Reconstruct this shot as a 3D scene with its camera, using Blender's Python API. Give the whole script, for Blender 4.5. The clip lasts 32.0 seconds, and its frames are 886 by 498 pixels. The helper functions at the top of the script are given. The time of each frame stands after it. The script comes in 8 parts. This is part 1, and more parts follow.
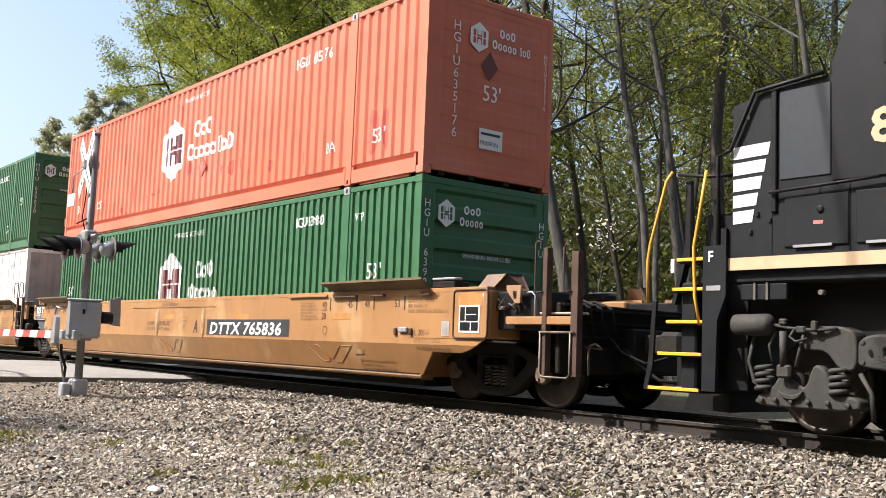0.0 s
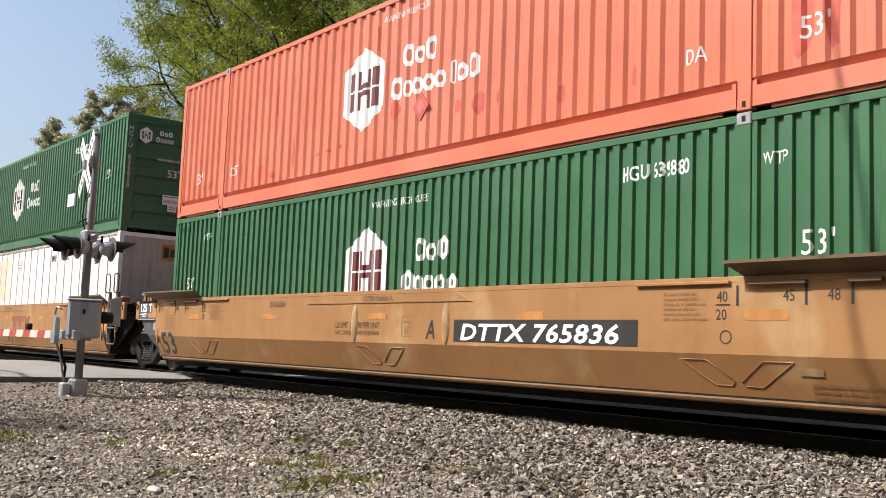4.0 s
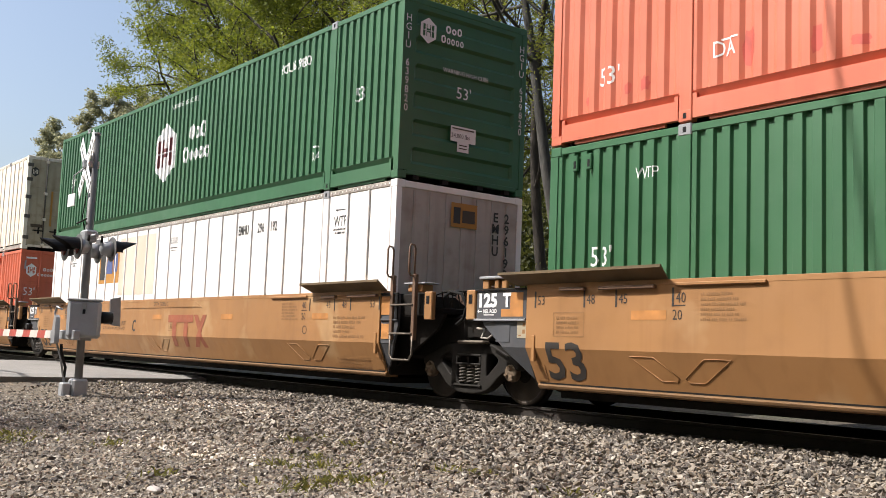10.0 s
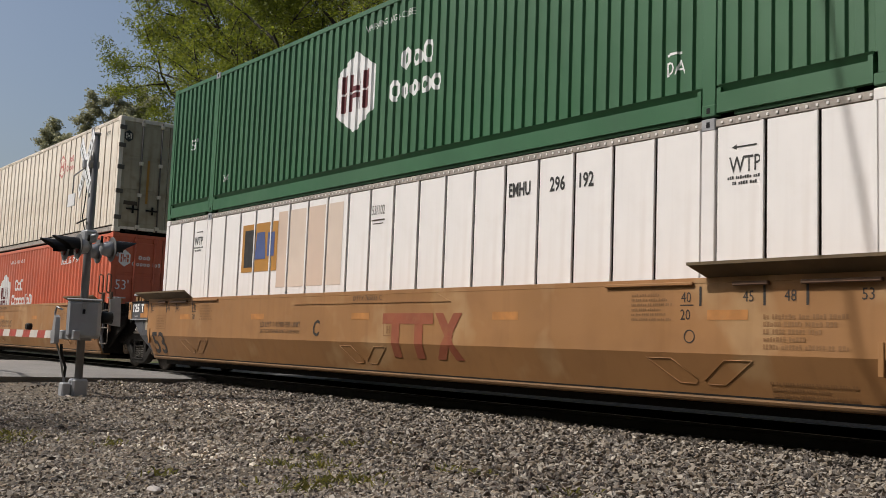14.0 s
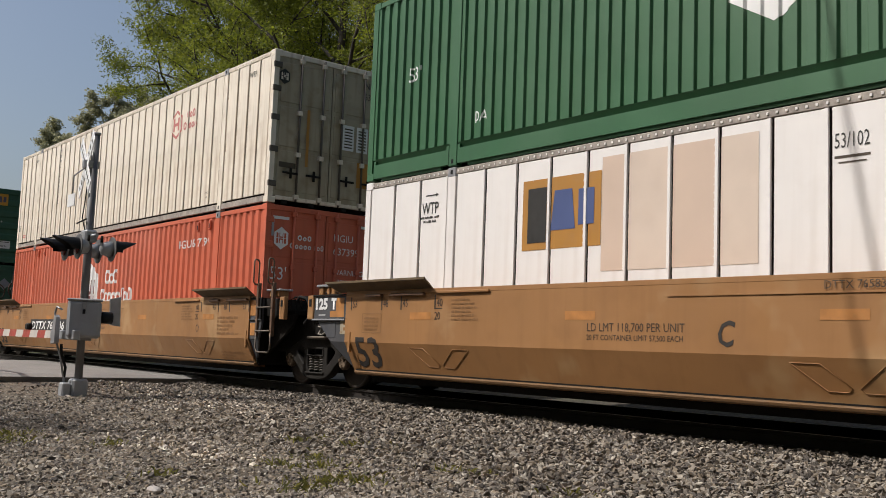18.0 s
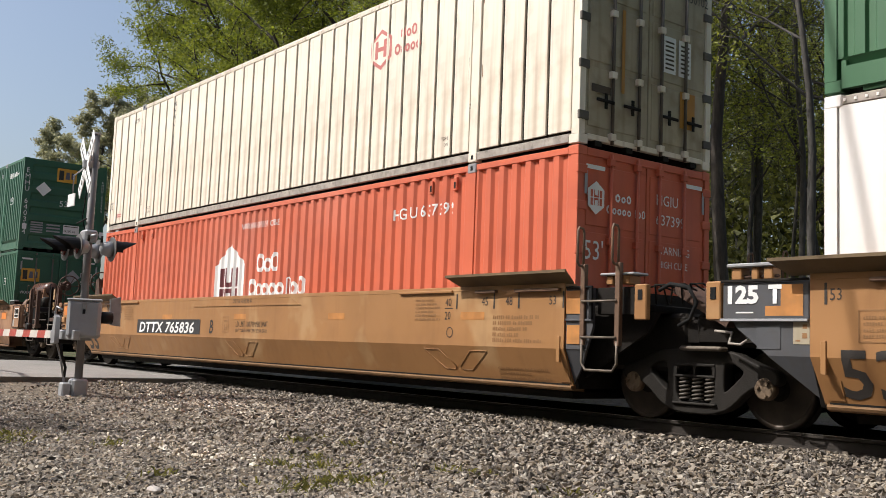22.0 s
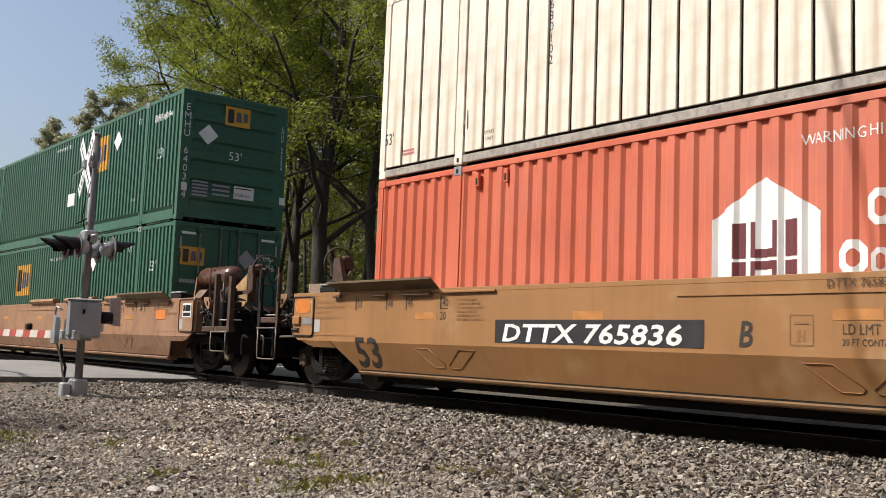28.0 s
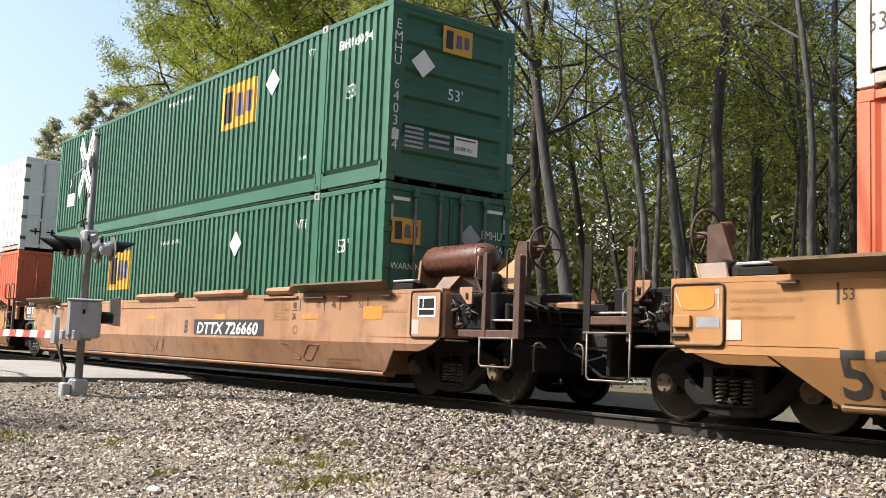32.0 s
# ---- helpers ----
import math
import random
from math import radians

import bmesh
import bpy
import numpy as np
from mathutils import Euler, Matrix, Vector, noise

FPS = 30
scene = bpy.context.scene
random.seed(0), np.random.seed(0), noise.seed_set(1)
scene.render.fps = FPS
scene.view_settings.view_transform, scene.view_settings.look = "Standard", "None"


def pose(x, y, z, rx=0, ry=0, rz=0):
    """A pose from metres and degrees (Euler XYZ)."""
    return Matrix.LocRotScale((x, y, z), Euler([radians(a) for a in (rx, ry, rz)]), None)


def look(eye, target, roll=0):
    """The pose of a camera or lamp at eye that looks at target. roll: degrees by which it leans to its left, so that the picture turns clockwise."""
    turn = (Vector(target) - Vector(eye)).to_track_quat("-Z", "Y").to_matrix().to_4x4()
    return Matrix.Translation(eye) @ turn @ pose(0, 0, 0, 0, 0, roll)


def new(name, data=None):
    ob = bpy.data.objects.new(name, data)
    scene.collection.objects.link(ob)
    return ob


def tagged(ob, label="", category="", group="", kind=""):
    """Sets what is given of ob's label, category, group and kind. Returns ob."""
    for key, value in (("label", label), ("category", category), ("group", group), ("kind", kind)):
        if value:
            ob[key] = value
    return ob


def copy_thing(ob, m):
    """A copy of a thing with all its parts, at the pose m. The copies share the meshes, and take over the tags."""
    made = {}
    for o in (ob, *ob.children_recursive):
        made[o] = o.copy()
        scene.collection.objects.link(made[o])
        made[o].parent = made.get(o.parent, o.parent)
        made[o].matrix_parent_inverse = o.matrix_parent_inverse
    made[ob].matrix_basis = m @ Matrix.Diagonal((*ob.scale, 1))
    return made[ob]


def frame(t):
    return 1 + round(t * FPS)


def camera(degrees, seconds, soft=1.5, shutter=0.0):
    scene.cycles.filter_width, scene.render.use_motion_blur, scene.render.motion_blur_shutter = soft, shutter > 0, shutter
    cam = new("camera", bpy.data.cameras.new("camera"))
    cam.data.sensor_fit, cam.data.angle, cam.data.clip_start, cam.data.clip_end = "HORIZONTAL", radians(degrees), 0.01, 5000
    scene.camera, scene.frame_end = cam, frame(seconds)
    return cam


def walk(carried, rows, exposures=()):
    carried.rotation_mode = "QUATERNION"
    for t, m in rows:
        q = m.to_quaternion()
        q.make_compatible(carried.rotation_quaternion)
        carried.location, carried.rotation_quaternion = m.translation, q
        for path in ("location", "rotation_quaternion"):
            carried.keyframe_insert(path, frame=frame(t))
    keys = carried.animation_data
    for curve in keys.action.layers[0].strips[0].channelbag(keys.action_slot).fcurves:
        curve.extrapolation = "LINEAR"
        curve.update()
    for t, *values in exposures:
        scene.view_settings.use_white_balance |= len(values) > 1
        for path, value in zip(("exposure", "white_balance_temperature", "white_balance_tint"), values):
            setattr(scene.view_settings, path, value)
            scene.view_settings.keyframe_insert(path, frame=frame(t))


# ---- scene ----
# ---------------------------------------------------------------- camera
EYE = (0.0, -9.976, 0.701)
YAW, PITCH, ROLL = radians(51.797), radians(5.739), 2.201
AIM = (EYE[0] - math.sin(YAW) * math.cos(PITCH), EYE[1] + math.cos(YAW) * math.cos(PITCH), EYE[2] + math.sin(PITCH))
cam = camera(47.9, 32.0, soft=0.7, shutter=0.12)
walk(cam, [(0.0, look(EYE, AIM, ROLL)), (32.0, look(EYE, AIM, ROLL))],
     [(0.0, 0.88), (1.0, 0.83), (3.0, 0.45), (6.0, 0.35), (9.0, 0.44), (10.0, 0.40), (11.0, 0.0), (12.0, -0.2), (13.5, -0.55), (17.5, -0.5), (20.0, -0.03), (24.0, 0.1), (28.0, 0.07), (30.0, 0.53), (32.0, 0.92)])

# ---------------------------------------------------------------- light
SUN_TO = Vector((-0.36, -0.56, 0.75)).normalized()
world = bpy.data.worlds.new("sky")
scene.world = world
world.use_nodes = True
_n = world.node_tree.nodes
_sky = _n.new("ShaderNodeTexSky")
_sky.sky_type = "NISHITA"
_sky.sun_disc = False
_sky.sun_elevation = math.asin(SUN_TO.z)
_sky.sun_rotation = math.atan2(SUN_TO.x, SUN_TO.y)
_sky.air_density, _sky.dust_density, _sky.ozone_density = 1.0, 4.0, 1.0
_n["Background"].inputs["Strength"].default_value = 0.15
world.node_tree.links.new(_sky.outputs[0], _n["Background"].inputs["Color"])
_sd = bpy.data.lights.new("sun", "SUN")
_sd.energy, _sd.angle, _sd.color = 5.0, radians(0.53), (1.0, 0.96, 0.91)
sun = new("sun", _sd)
sun.matrix_world = look((0, 0, 60), Vector((0, 0, 60)) - SUN_TO)

# ---------------------------------------------------------------- materials
def shader(name, color, rough=0.6, metal=0.0, vary=0.15, scale=3.0, dirt=0.0, dirt_color=(0.06, 0.045, 0.03),
           grain=0.0, grain_scale=60.0, streak=0.0, spread=0.0, stretch=(1, 1, 1), fade=0.0, fade_color=(0.62, 0.58, 0.52), fade_from=0.45):
    """Painted or raw surface: broad tone change, dirt, vertical streaks, fine grain in colour and relief."""
    m = bpy.data.materials.new(name)
    m.use_nodes = True
    nt = m.node_tree
    b = nt.nodes["Principled BSDF"]
    b.inputs["Roughness"].default_value, b.inputs["Metallic"].default_value = rough, metal
    co = nt.nodes.new("ShaderNodeTexCoord")
    mp = nt.nodes.new("ShaderNodeMapping")
    mp.inputs["Scale"].default_value = stretch
    nt.links.new(co.outputs["Object"], mp.inputs["Vector"])

    def tex(sc, detail=5.0):
        t = nt.nodes.new("ShaderNodeTexNoise")
        t.inputs["Scale"].default_value, t.inputs["Detail"].default_value = sc, detail
        nt.links.new(mp.outputs[0], t.inputs["Vector"])
        return t.outputs["Fac"]

    def mix(a, bcol, fac, blend="MIX"):
        x = nt.nodes.new("ShaderNodeMix")
        x.data_type, x.blend_type = "RGBA", blend
        for i, v in ((6, a), (7, bcol)):
            if isinstance(v, tuple):
                x.inputs[i].default_value = (*v[:3], 1)
            else:
                nt.links.new(v, x.inputs[i])
        if isinstance(fac, float):
            x.inputs[0].default_value = fac
        else:
            nt.links.new(fac, x.inputs[0])
        return x.outputs[2]

    def ramp(v, lo, hi, top=1.0):
        r = nt.nodes.new("ShaderNodeMapRange")
        r.inputs[1].default_value, r.inputs[2].default_value, r.inputs[4].default_value = lo, hi, top
        nt.links.new(v, r.inputs[0])
        return r.outputs[0]

    lo = tuple(max(0.0, c * (1 - vary)) for c in color)
    hi = tuple(min(1.0, c * (1 + vary)) for c in color)
    col = mix(lo, hi, ramp(tex(scale), 0.3, 0.7))
    if fade:
        col = mix(col, fade_color, ramp(tex(scale * 0.35 if fade_from < 0.5 else scale * 1.4, 3.0), fade_from, fade_from + 0.3 if fade_from < 0.5 else fade_from + 0.1, fade))
    if spread:
        oi = nt.nodes.new("ShaderNodeObjectInfo")
        hs = nt.nodes.new("ShaderNodeHueSaturation")
        hs.inputs["Value"].default_value = 1.0
        nt.links.new(ramp(oi.outputs["Random"], 0.0, 1.0, 2 * spread), hs.inputs["Value"])
        ad = nt.nodes.new("ShaderNodeMath")
        ad.inputs[1].default_value = 1 - spread
        nt.links.new(hs.inputs["Value"].links[0].from_socket, ad.inputs[0])
        nt.links.new(ad.outputs[0], hs.inputs["Value"])
        nt.links.new(col, hs.inputs["Color"])
        col = hs.outputs[0]
    if streak:
        m2 = nt.nodes.new("ShaderNodeMapping")
        m2.inputs["Scale"].default_value = (7.0, 7.0, 0.35)
        nt.links.new(co.outputs["Object"], m2.inputs["Vector"])
        t = nt.nodes.new("ShaderNodeTexNoise")
        t.inputs["Scale"].default_value, t.inputs["Detail"].default_value = 1.0, 4.0
        nt.links.new(m2.outputs[0], t.inputs["Vector"])
        col = mix(col, dirt_color, ramp(t.outputs["Fac"], 0.52, 0.8, streak))
    if dirt:
        col = mix(col, dirt_color, ramp(tex(scale * 2.3, 8.0), 0.5, 0.78, dirt))
    if grain:
        g = tex(grain_scale, 3.0)
        col = mix(col, mix(col, (0.5, 0.5, 0.5), ramp(g, 0.3, 0.7), "MULTIPLY"), min(1.0, grain * 1.5))
        bp = nt.nodes.new("ShaderNodeBump")
        bp.inputs["Strength"].default_value, bp.inputs["Distance"].default_value = grain, 0.02
        nt.links.new(g, bp.inputs["Height"])
        nt.links.new(bp.outputs[0], b.inputs["Normal"])
    nt.links.new(col, b.inputs["Base Color"])
    rg = ramp(tex(scale * 4), 0.2, 0.8, 0.25)
    ad = nt.nodes.new("ShaderNodeMath")
    ad.inputs[1].default_value = max(0.05, rough - 0.12)
    nt.links.new(rg, ad.inputs[0])
    nt.links.new(ad.outputs[0], b.inputs["Roughness"])
    return m


RED = shader("orange_red_paint", (0.57, 0.144, 0.077), 0.55, vary=0.08, scale=0.9, dirt=0.22, streak=0.22, dirt_color=(0.30, 0.06, 0.04), fade=0.12)
ORANGE = shader("orange_paint", (0.57, 0.125, 0.06), 0.55, vary=0.08, scale=0.8, dirt=0.25, streak=0.25, dirt_color=(0.28, 0.07, 0.05), fade=0.15)
GREEN = shader("green_paint", (0.031, 0.120, 0.050), 0.5, vary=0.1, scale=0.8, dirt=0.15, streak=0.15, dirt_color=(0.03, 0.07, 0.04), fade=0.04)
TEAL = shader("deep_green_paint", (0.026, 0.108, 0.063), 0.5, vary=0.12, scale=0.8, dirt=0.15, streak=0.15, dirt_color=(0.02, 0.06, 0.045), fade=0.04)
WHITE = shader("white_panel_paint", (0.82, 0.79, 0.77), 0.5, vary=0.04, scale=1.2, dirt=0.12, streak=0.14, dirt_color=(0.42, 0.33, 0.25))
CREAM = shader("aged_white_paint", (0.79, 0.72, 0.61), 0.6, vary=0.1, scale=1.0, dirt=0.6, streak=0.75, dirt_color=(0.40, 0.29, 0.19))
TAN = shader("tan_car_paint", (0.328, 0.163, 0.060), 0.55, vary=0.1, scale=0.8, dirt=0.42, streak=0.35, dirt_color=(0.20, 0.092, 0.034), fade=0.55, fade_color=(0.46, 0.30, 0.15), fade_from=0.59)
# tan of the lower bead, darkened to offset the sunlight on its upper facet
DIMTAN = shader("dimmed_brown_tan_paint", (0.19, 0.102, 0.042), 0.8, vary=0.15, scale=2, dirt=0.5, dirt_color=(0.11, 0.065, 0.032))
# olive tan of the guide flares, their underside shade put into the colour
SHADETAN = shader("shaded_olive_tan_paint", (0.125, 0.085, 0.042), 0.7, vary=0.2, scale=2, dirt=0.5, dirt_color=(0.07, 0.05, 0.03))
WORNTAN = shader("scuffed_pale_tan_paint", (0.37, 0.235, 0.115), 0.45, vary=0.3, scale=5, dirt=0.6, dirt_color=(0.20, 0.13, 0.07))
RUSTTAN = shader("weathered_tan_paint", (0.29, 0.15, 0.075), 0.8, vary=0.18, scale=0.9, dirt=0.75, streak=0.6, dirt_color=(0.15, 0.065, 0.035), fade=0.08)
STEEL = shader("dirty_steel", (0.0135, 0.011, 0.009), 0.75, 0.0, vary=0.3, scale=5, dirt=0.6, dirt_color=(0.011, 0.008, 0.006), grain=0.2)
RUST = shader("rusty_brown_steel", (0.075, 0.038, 0.024), 0.8, vary=0.3, scale=5, dirt=0.5, dirt_color=(0.05, 0.03, 0.02), grain=0.2)
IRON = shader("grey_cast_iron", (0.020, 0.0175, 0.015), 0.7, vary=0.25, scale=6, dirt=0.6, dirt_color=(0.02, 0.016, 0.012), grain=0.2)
RAILSTEEL = shader("rail_steel", (0.024, 0.018, 0.014), 0.7, vary=0.2, scale=4, dirt=0.4, dirt_color=(0.05, 0.03, 0.02), grain=0.15)
RAILHEAD = shader("polished_rail_head", (0.42, 0.40, 0.38), 0.35, 0.9, vary=0.1, scale=5)
GALV = shader("galvanised_steel", (0.33, 0.335, 0.35), 0.45, 0.35, vary=0.12, scale=6, dirt=0.25, dirt_color=(0.24, 0.22, 0.2))
GREYBOX = shader("light_grey_paint", (0.33, 0.34, 0.36), 0.5, vary=0.06, scale=4, dirt=0.2, dirt_color=(0.22, 0.2, 0.18))
BLACK = shader("black_paint", (0.010, 0.010, 0.011), 0.5, vary=0.2, scale=5, dirt=0.3, dirt_color=(0.026, 0.022, 0.019))
LOCO = shader("faded_black_loco_paint", (0.0105, 0.0115, 0.014), 0.55, vary=0.15, scale=1.5, dirt=0.3, streak=0.3, dirt_color=(0.022, 0.020, 0.018))
LOCOGREY = shader("grey_truck_paint", (0.034, 0.031, 0.027), 0.75, vary=0.25, scale=5, dirt=0.7, dirt_color=(0.022, 0.018, 0.014), grain=0.15)
GOLD = shader("faded_cream_stripe", (0.50, 0.365, 0.225), 0.55, vary=0.08, scale=3, dirt=0.2)
YELLOW = shader("safety_yellow_paint", (0.72, 0.36, 0.03), 0.5, vary=0.08, scale=4, dirt=0.25, dirt_color=(0.3, 0.16, 0.05))
SIGNWHITE = shader("white_sign_paint", (0.80, 0.80, 0.80), 0.4, vary=0.03, scale=4, dirt=0.08)
MARKWHITE = shader("white_marking", (0.78, 0.78, 0.77), 0.5, vary=0.05, scale=2, dirt=0.12, dirt_color=(0.5, 0.48, 0.45))
MARKBLACK = shader("black_marking", (0.025, 0.024, 0.022), 0.55, vary=0.1, scale=2, dirt=0.1)
MARKGREY = shader("worn_dark_marking", (0.06, 0.042, 0.028), 0.6, vary=0.15, scale=2, dirt=0.2, dirt_color=(0.16, 0.085, 0.04))
MARKBROWN = shader("faint_brown_marking", (0.255, 0.13, 0.05), 0.6, vary=0.1, scale=2, dirt=0.3, dirt_color=(0.3, 0.14, 0.05))
MAROON = shader("maroon_marking", (0.13, 0.03, 0.035), 0.55, vary=0.1, scale=2)
SAFEORANGE = shader("orange_patch", (0.62, 0.19, 0.03), 0.55, vary=0.12, scale=3, dirt=0.3, dirt_color=(0.4, 0.2, 0.06))
EMBLEM = shader("yellow_emblem", (0.62, 0.33, 0.035), 0.5, vary=0.05, scale=2, dirt=0.15, dirt_color=(0.4, 0.22, 0.05))
OCHRE = shader("faded_ochre_emblem", (0.42, 0.20, 0.035), 0.6, vary=0.08, scale=2, dirt=0.3, dirt_color=(0.35, 0.2, 0.1))
BLUEMARK = shader("blue_marking", (0.07, 0.10, 0.24), 0.5, vary=0.08, scale=2)
FADED = shader("faded_beige_patch", (0.62, 0.48, 0.385), 0.6, vary=0.05, scale=1.5, dirt=0.2, dirt_color=(0.62, 0.48, 0.38))
WOODTIE = shader("creosoted_tie", (0.05, 0.038, 0.028), 0.9, vary=0.3, scale=4, dirt=0.4, grain=0.4, grain_scale=30)
ASPHALT = shader("pale_worn_asphalt", (0.245, 0.232, 0.216), 0.9, vary=0.12, scale=0.6, dirt=0.3, dirt_color=(0.17, 0.16, 0.15), grain=0.3, grain_scale=90)
BARK = shader("grey_bark", (0.070, 0.065, 0.058), 0.9, vary=0.3, scale=3, dirt=0.4, dirt_color=(0.05, 0.042, 0.034), grain=0.8, grain_scale=14, stretch=(1, 1, 0.25))
DARKBARK = shader("dark_bark", (0.055, 0.045, 0.036), 0.95, vary=0.3, scale=3, dirt=0.3, dirt_color=(0.025, 0.02, 0.017), grain=0.8, grain_scale=14, stretch=(1, 1, 0.25))
MARKDARK = shader("dark_brown_marking", (0.032, 0.027, 0.024), 0.6, vary=0.15, scale=2, dirt=0.12, dirt_color=(0.14, 0.08, 0.04))
FADEDLIGHT = shader("light_beige_patch", (0.66, 0.545, 0.455), 0.6, vary=0.06, scale=1.5, dirt=0.2, dirt_color=(0.55, 0.42, 0.33))
BLUEGREY = shader("blue_grey_paint", (0.066, 0.068, 0.076), 0.6, vary=0.14, scale=3, dirt=0.4, dirt_color=(0.06, 0.045, 0.03))
PALEORANGE = shader("worn_orange_dash", (0.44, 0.19, 0.052), 0.6, vary=0.2, scale=6, dirt=0.5, dirt_color=(0.38, 0.19, 0.065))
SEAM = shader("grimy_seam", (0.018, 0.013, 0.010), 0.8, vary=0.3, scale=4)
DARKROD = shader("grimy_lock_rod", (0.10, 0.085, 0.07), 0.6, vary=0.2, scale=5, dirt=0.4)
STAINBROWN = shader("brown_stain", (0.22, 0.12, 0.06), 0.8, vary=0.2, scale=6)
GRIMYRAIL = shader("grimy_grey_rail", (0.36, 0.32, 0.28), 0.7, vary=0.25, scale=6, dirt=0.6, dirt_color=(0.05, 0.04, 0.03), grain=0.1)
WORNSTEEL = shader("worn_bare_steel", (0.14, 0.115, 0.09), 0.5, 0.3, vary=0.25, scale=8, dirt=0.5, dirt_color=(0.08, 0.055, 0.04))
LADDER = shader("worn_brown_ladder_paint", (0.14, 0.08, 0.048), 0.6, vary=0.2, scale=5, dirt=0.5, dirt_color=(0.08, 0.045, 0.028))
# soiled whites, darkened further to put the end faces' shade into the colour
DIMSOILED = shader("shaded_soiled_white_paint", (0.42, 0.385, 0.355), 0.6, vary=0.12, scale=1.5, dirt=0.6, streak=0.5, dirt_color=(0.24, 0.18, 0.14))
DIMSOILEDCREAM = shader("shaded_soiled_cream_paint", (0.40, 0.345, 0.25), 0.6, vary=0.15, scale=1.5, dirt=0.7, streak=0.6, dirt_color=(0.20, 0.14, 0.07))
PINKRED = shader("faded_pink_red", (0.50, 0.16, 0.14), 0.6, vary=0.1, scale=2)
DULLBLUE = shader("dull_blue_marking", (0.10, 0.10, 0.14), 0.5, vary=0.1, scale=2)
WHEELRIM = shader("worn_wheel_rim", (0.055, 0.043, 0.034), 0.45, 0.4, vary=0.4, scale=4, dirt=0.6, dirt_color=(0.03, 0.022, 0.016))
TANKPAINT = shader("maroon_tank_paint", (0.085, 0.034, 0.022), 0.3, vary=0.15, scale=3, dirt=0.3, dirt_color=(0.05, 0.03, 0.02))
# worn cap metal, paled in colour for sunlight that does not reach it
BEARING = shader("sunlit_bearing_cap", (0.13, 0.09, 0.056), 0.6, vary=0.3, scale=12, dirt=0.7, dirt_color=(0.03, 0.02, 0.015))
RUBBER = shader("black_rubber", (0.014, 0.014, 0.014), 0.9, vary=0.2, scale=6)
LENS = shader("dark_red_lens", (0.10, 0.008, 0.008), 0.15, vary=0.05)
GLASS = shader("dark_cab_glass", (0.012, 0.014, 0.016), 0.08, vary=0.05)


for grimy in (STEEL, IRON, SEAM, BLACK, LOCO, RUBBER):
    grimy.node_tree.nodes["Principled BSDF"].inputs["Specular IOR Level"].default_value = 0.2


def leaf_shader(name, color, spread):
    m = bpy.data.materials.new(name)
    m.use_nodes = True
    nt = m.node_tree
    out, b = nt.nodes["Material Output"], nt.nodes["Principled BSDF"]
    b.inputs["Roughness"].default_value = 0.55
    geo = nt.nodes.new("ShaderNodeNewGeometry")
    rp = nt.nodes.new("ShaderNodeValToRGB")
    rp.color_ramp.elements[0].color = (*[c * (1 - spread) for c in color], 1)
    rp.color_ramp.elements[1].color = (min(1, color[0] * (1 + 1.5 * spread)), color[1] * (1 + spread), color[2], 1)
    nt.links.new(geo.outputs["Random Per Island"], rp.inputs[0])
    nt.links.new(rp.outputs[0], b.inputs["Base Color"])
    tr = nt.nodes.new("ShaderNodeBsdfTranslucent")
    nt.links.new(rp.outputs[0], tr.inputs["Color"])
    mx = nt.nodes.new("ShaderNodeMixShader")
    mx.inputs[0].default_value = 0.5
    nt.links.new(b.outputs[0], mx.inputs[1])
    nt.links.new(tr.outputs[0], mx.inputs[2])
    nt.links.new(mx.outputs[0], out.inputs["Surface"])
    return m


LEAF = leaf_shader("spring_leaves", (0.165, 0.215, 0.028), 0.5)
LEAFDARK = leaf_shader("woodland_leaves", (0.145, 0.180, 0.036), 0.55)
LEAFBUD = leaf_shader("budding_leaves", (0.31, 0.33, 0.23), 0.3)
BLOSSOM = leaf_shader("white_blossom", (0.70, 0.68, 0.62), 0.12)
GRASS = leaf_shader("weed_leaves", (0.16, 0.17, 0.055), 0.5)
# the next two greens are darkened: the wood's inner shade is in the colour
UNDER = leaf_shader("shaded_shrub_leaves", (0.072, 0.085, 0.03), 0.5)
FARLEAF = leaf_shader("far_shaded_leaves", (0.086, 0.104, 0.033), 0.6)


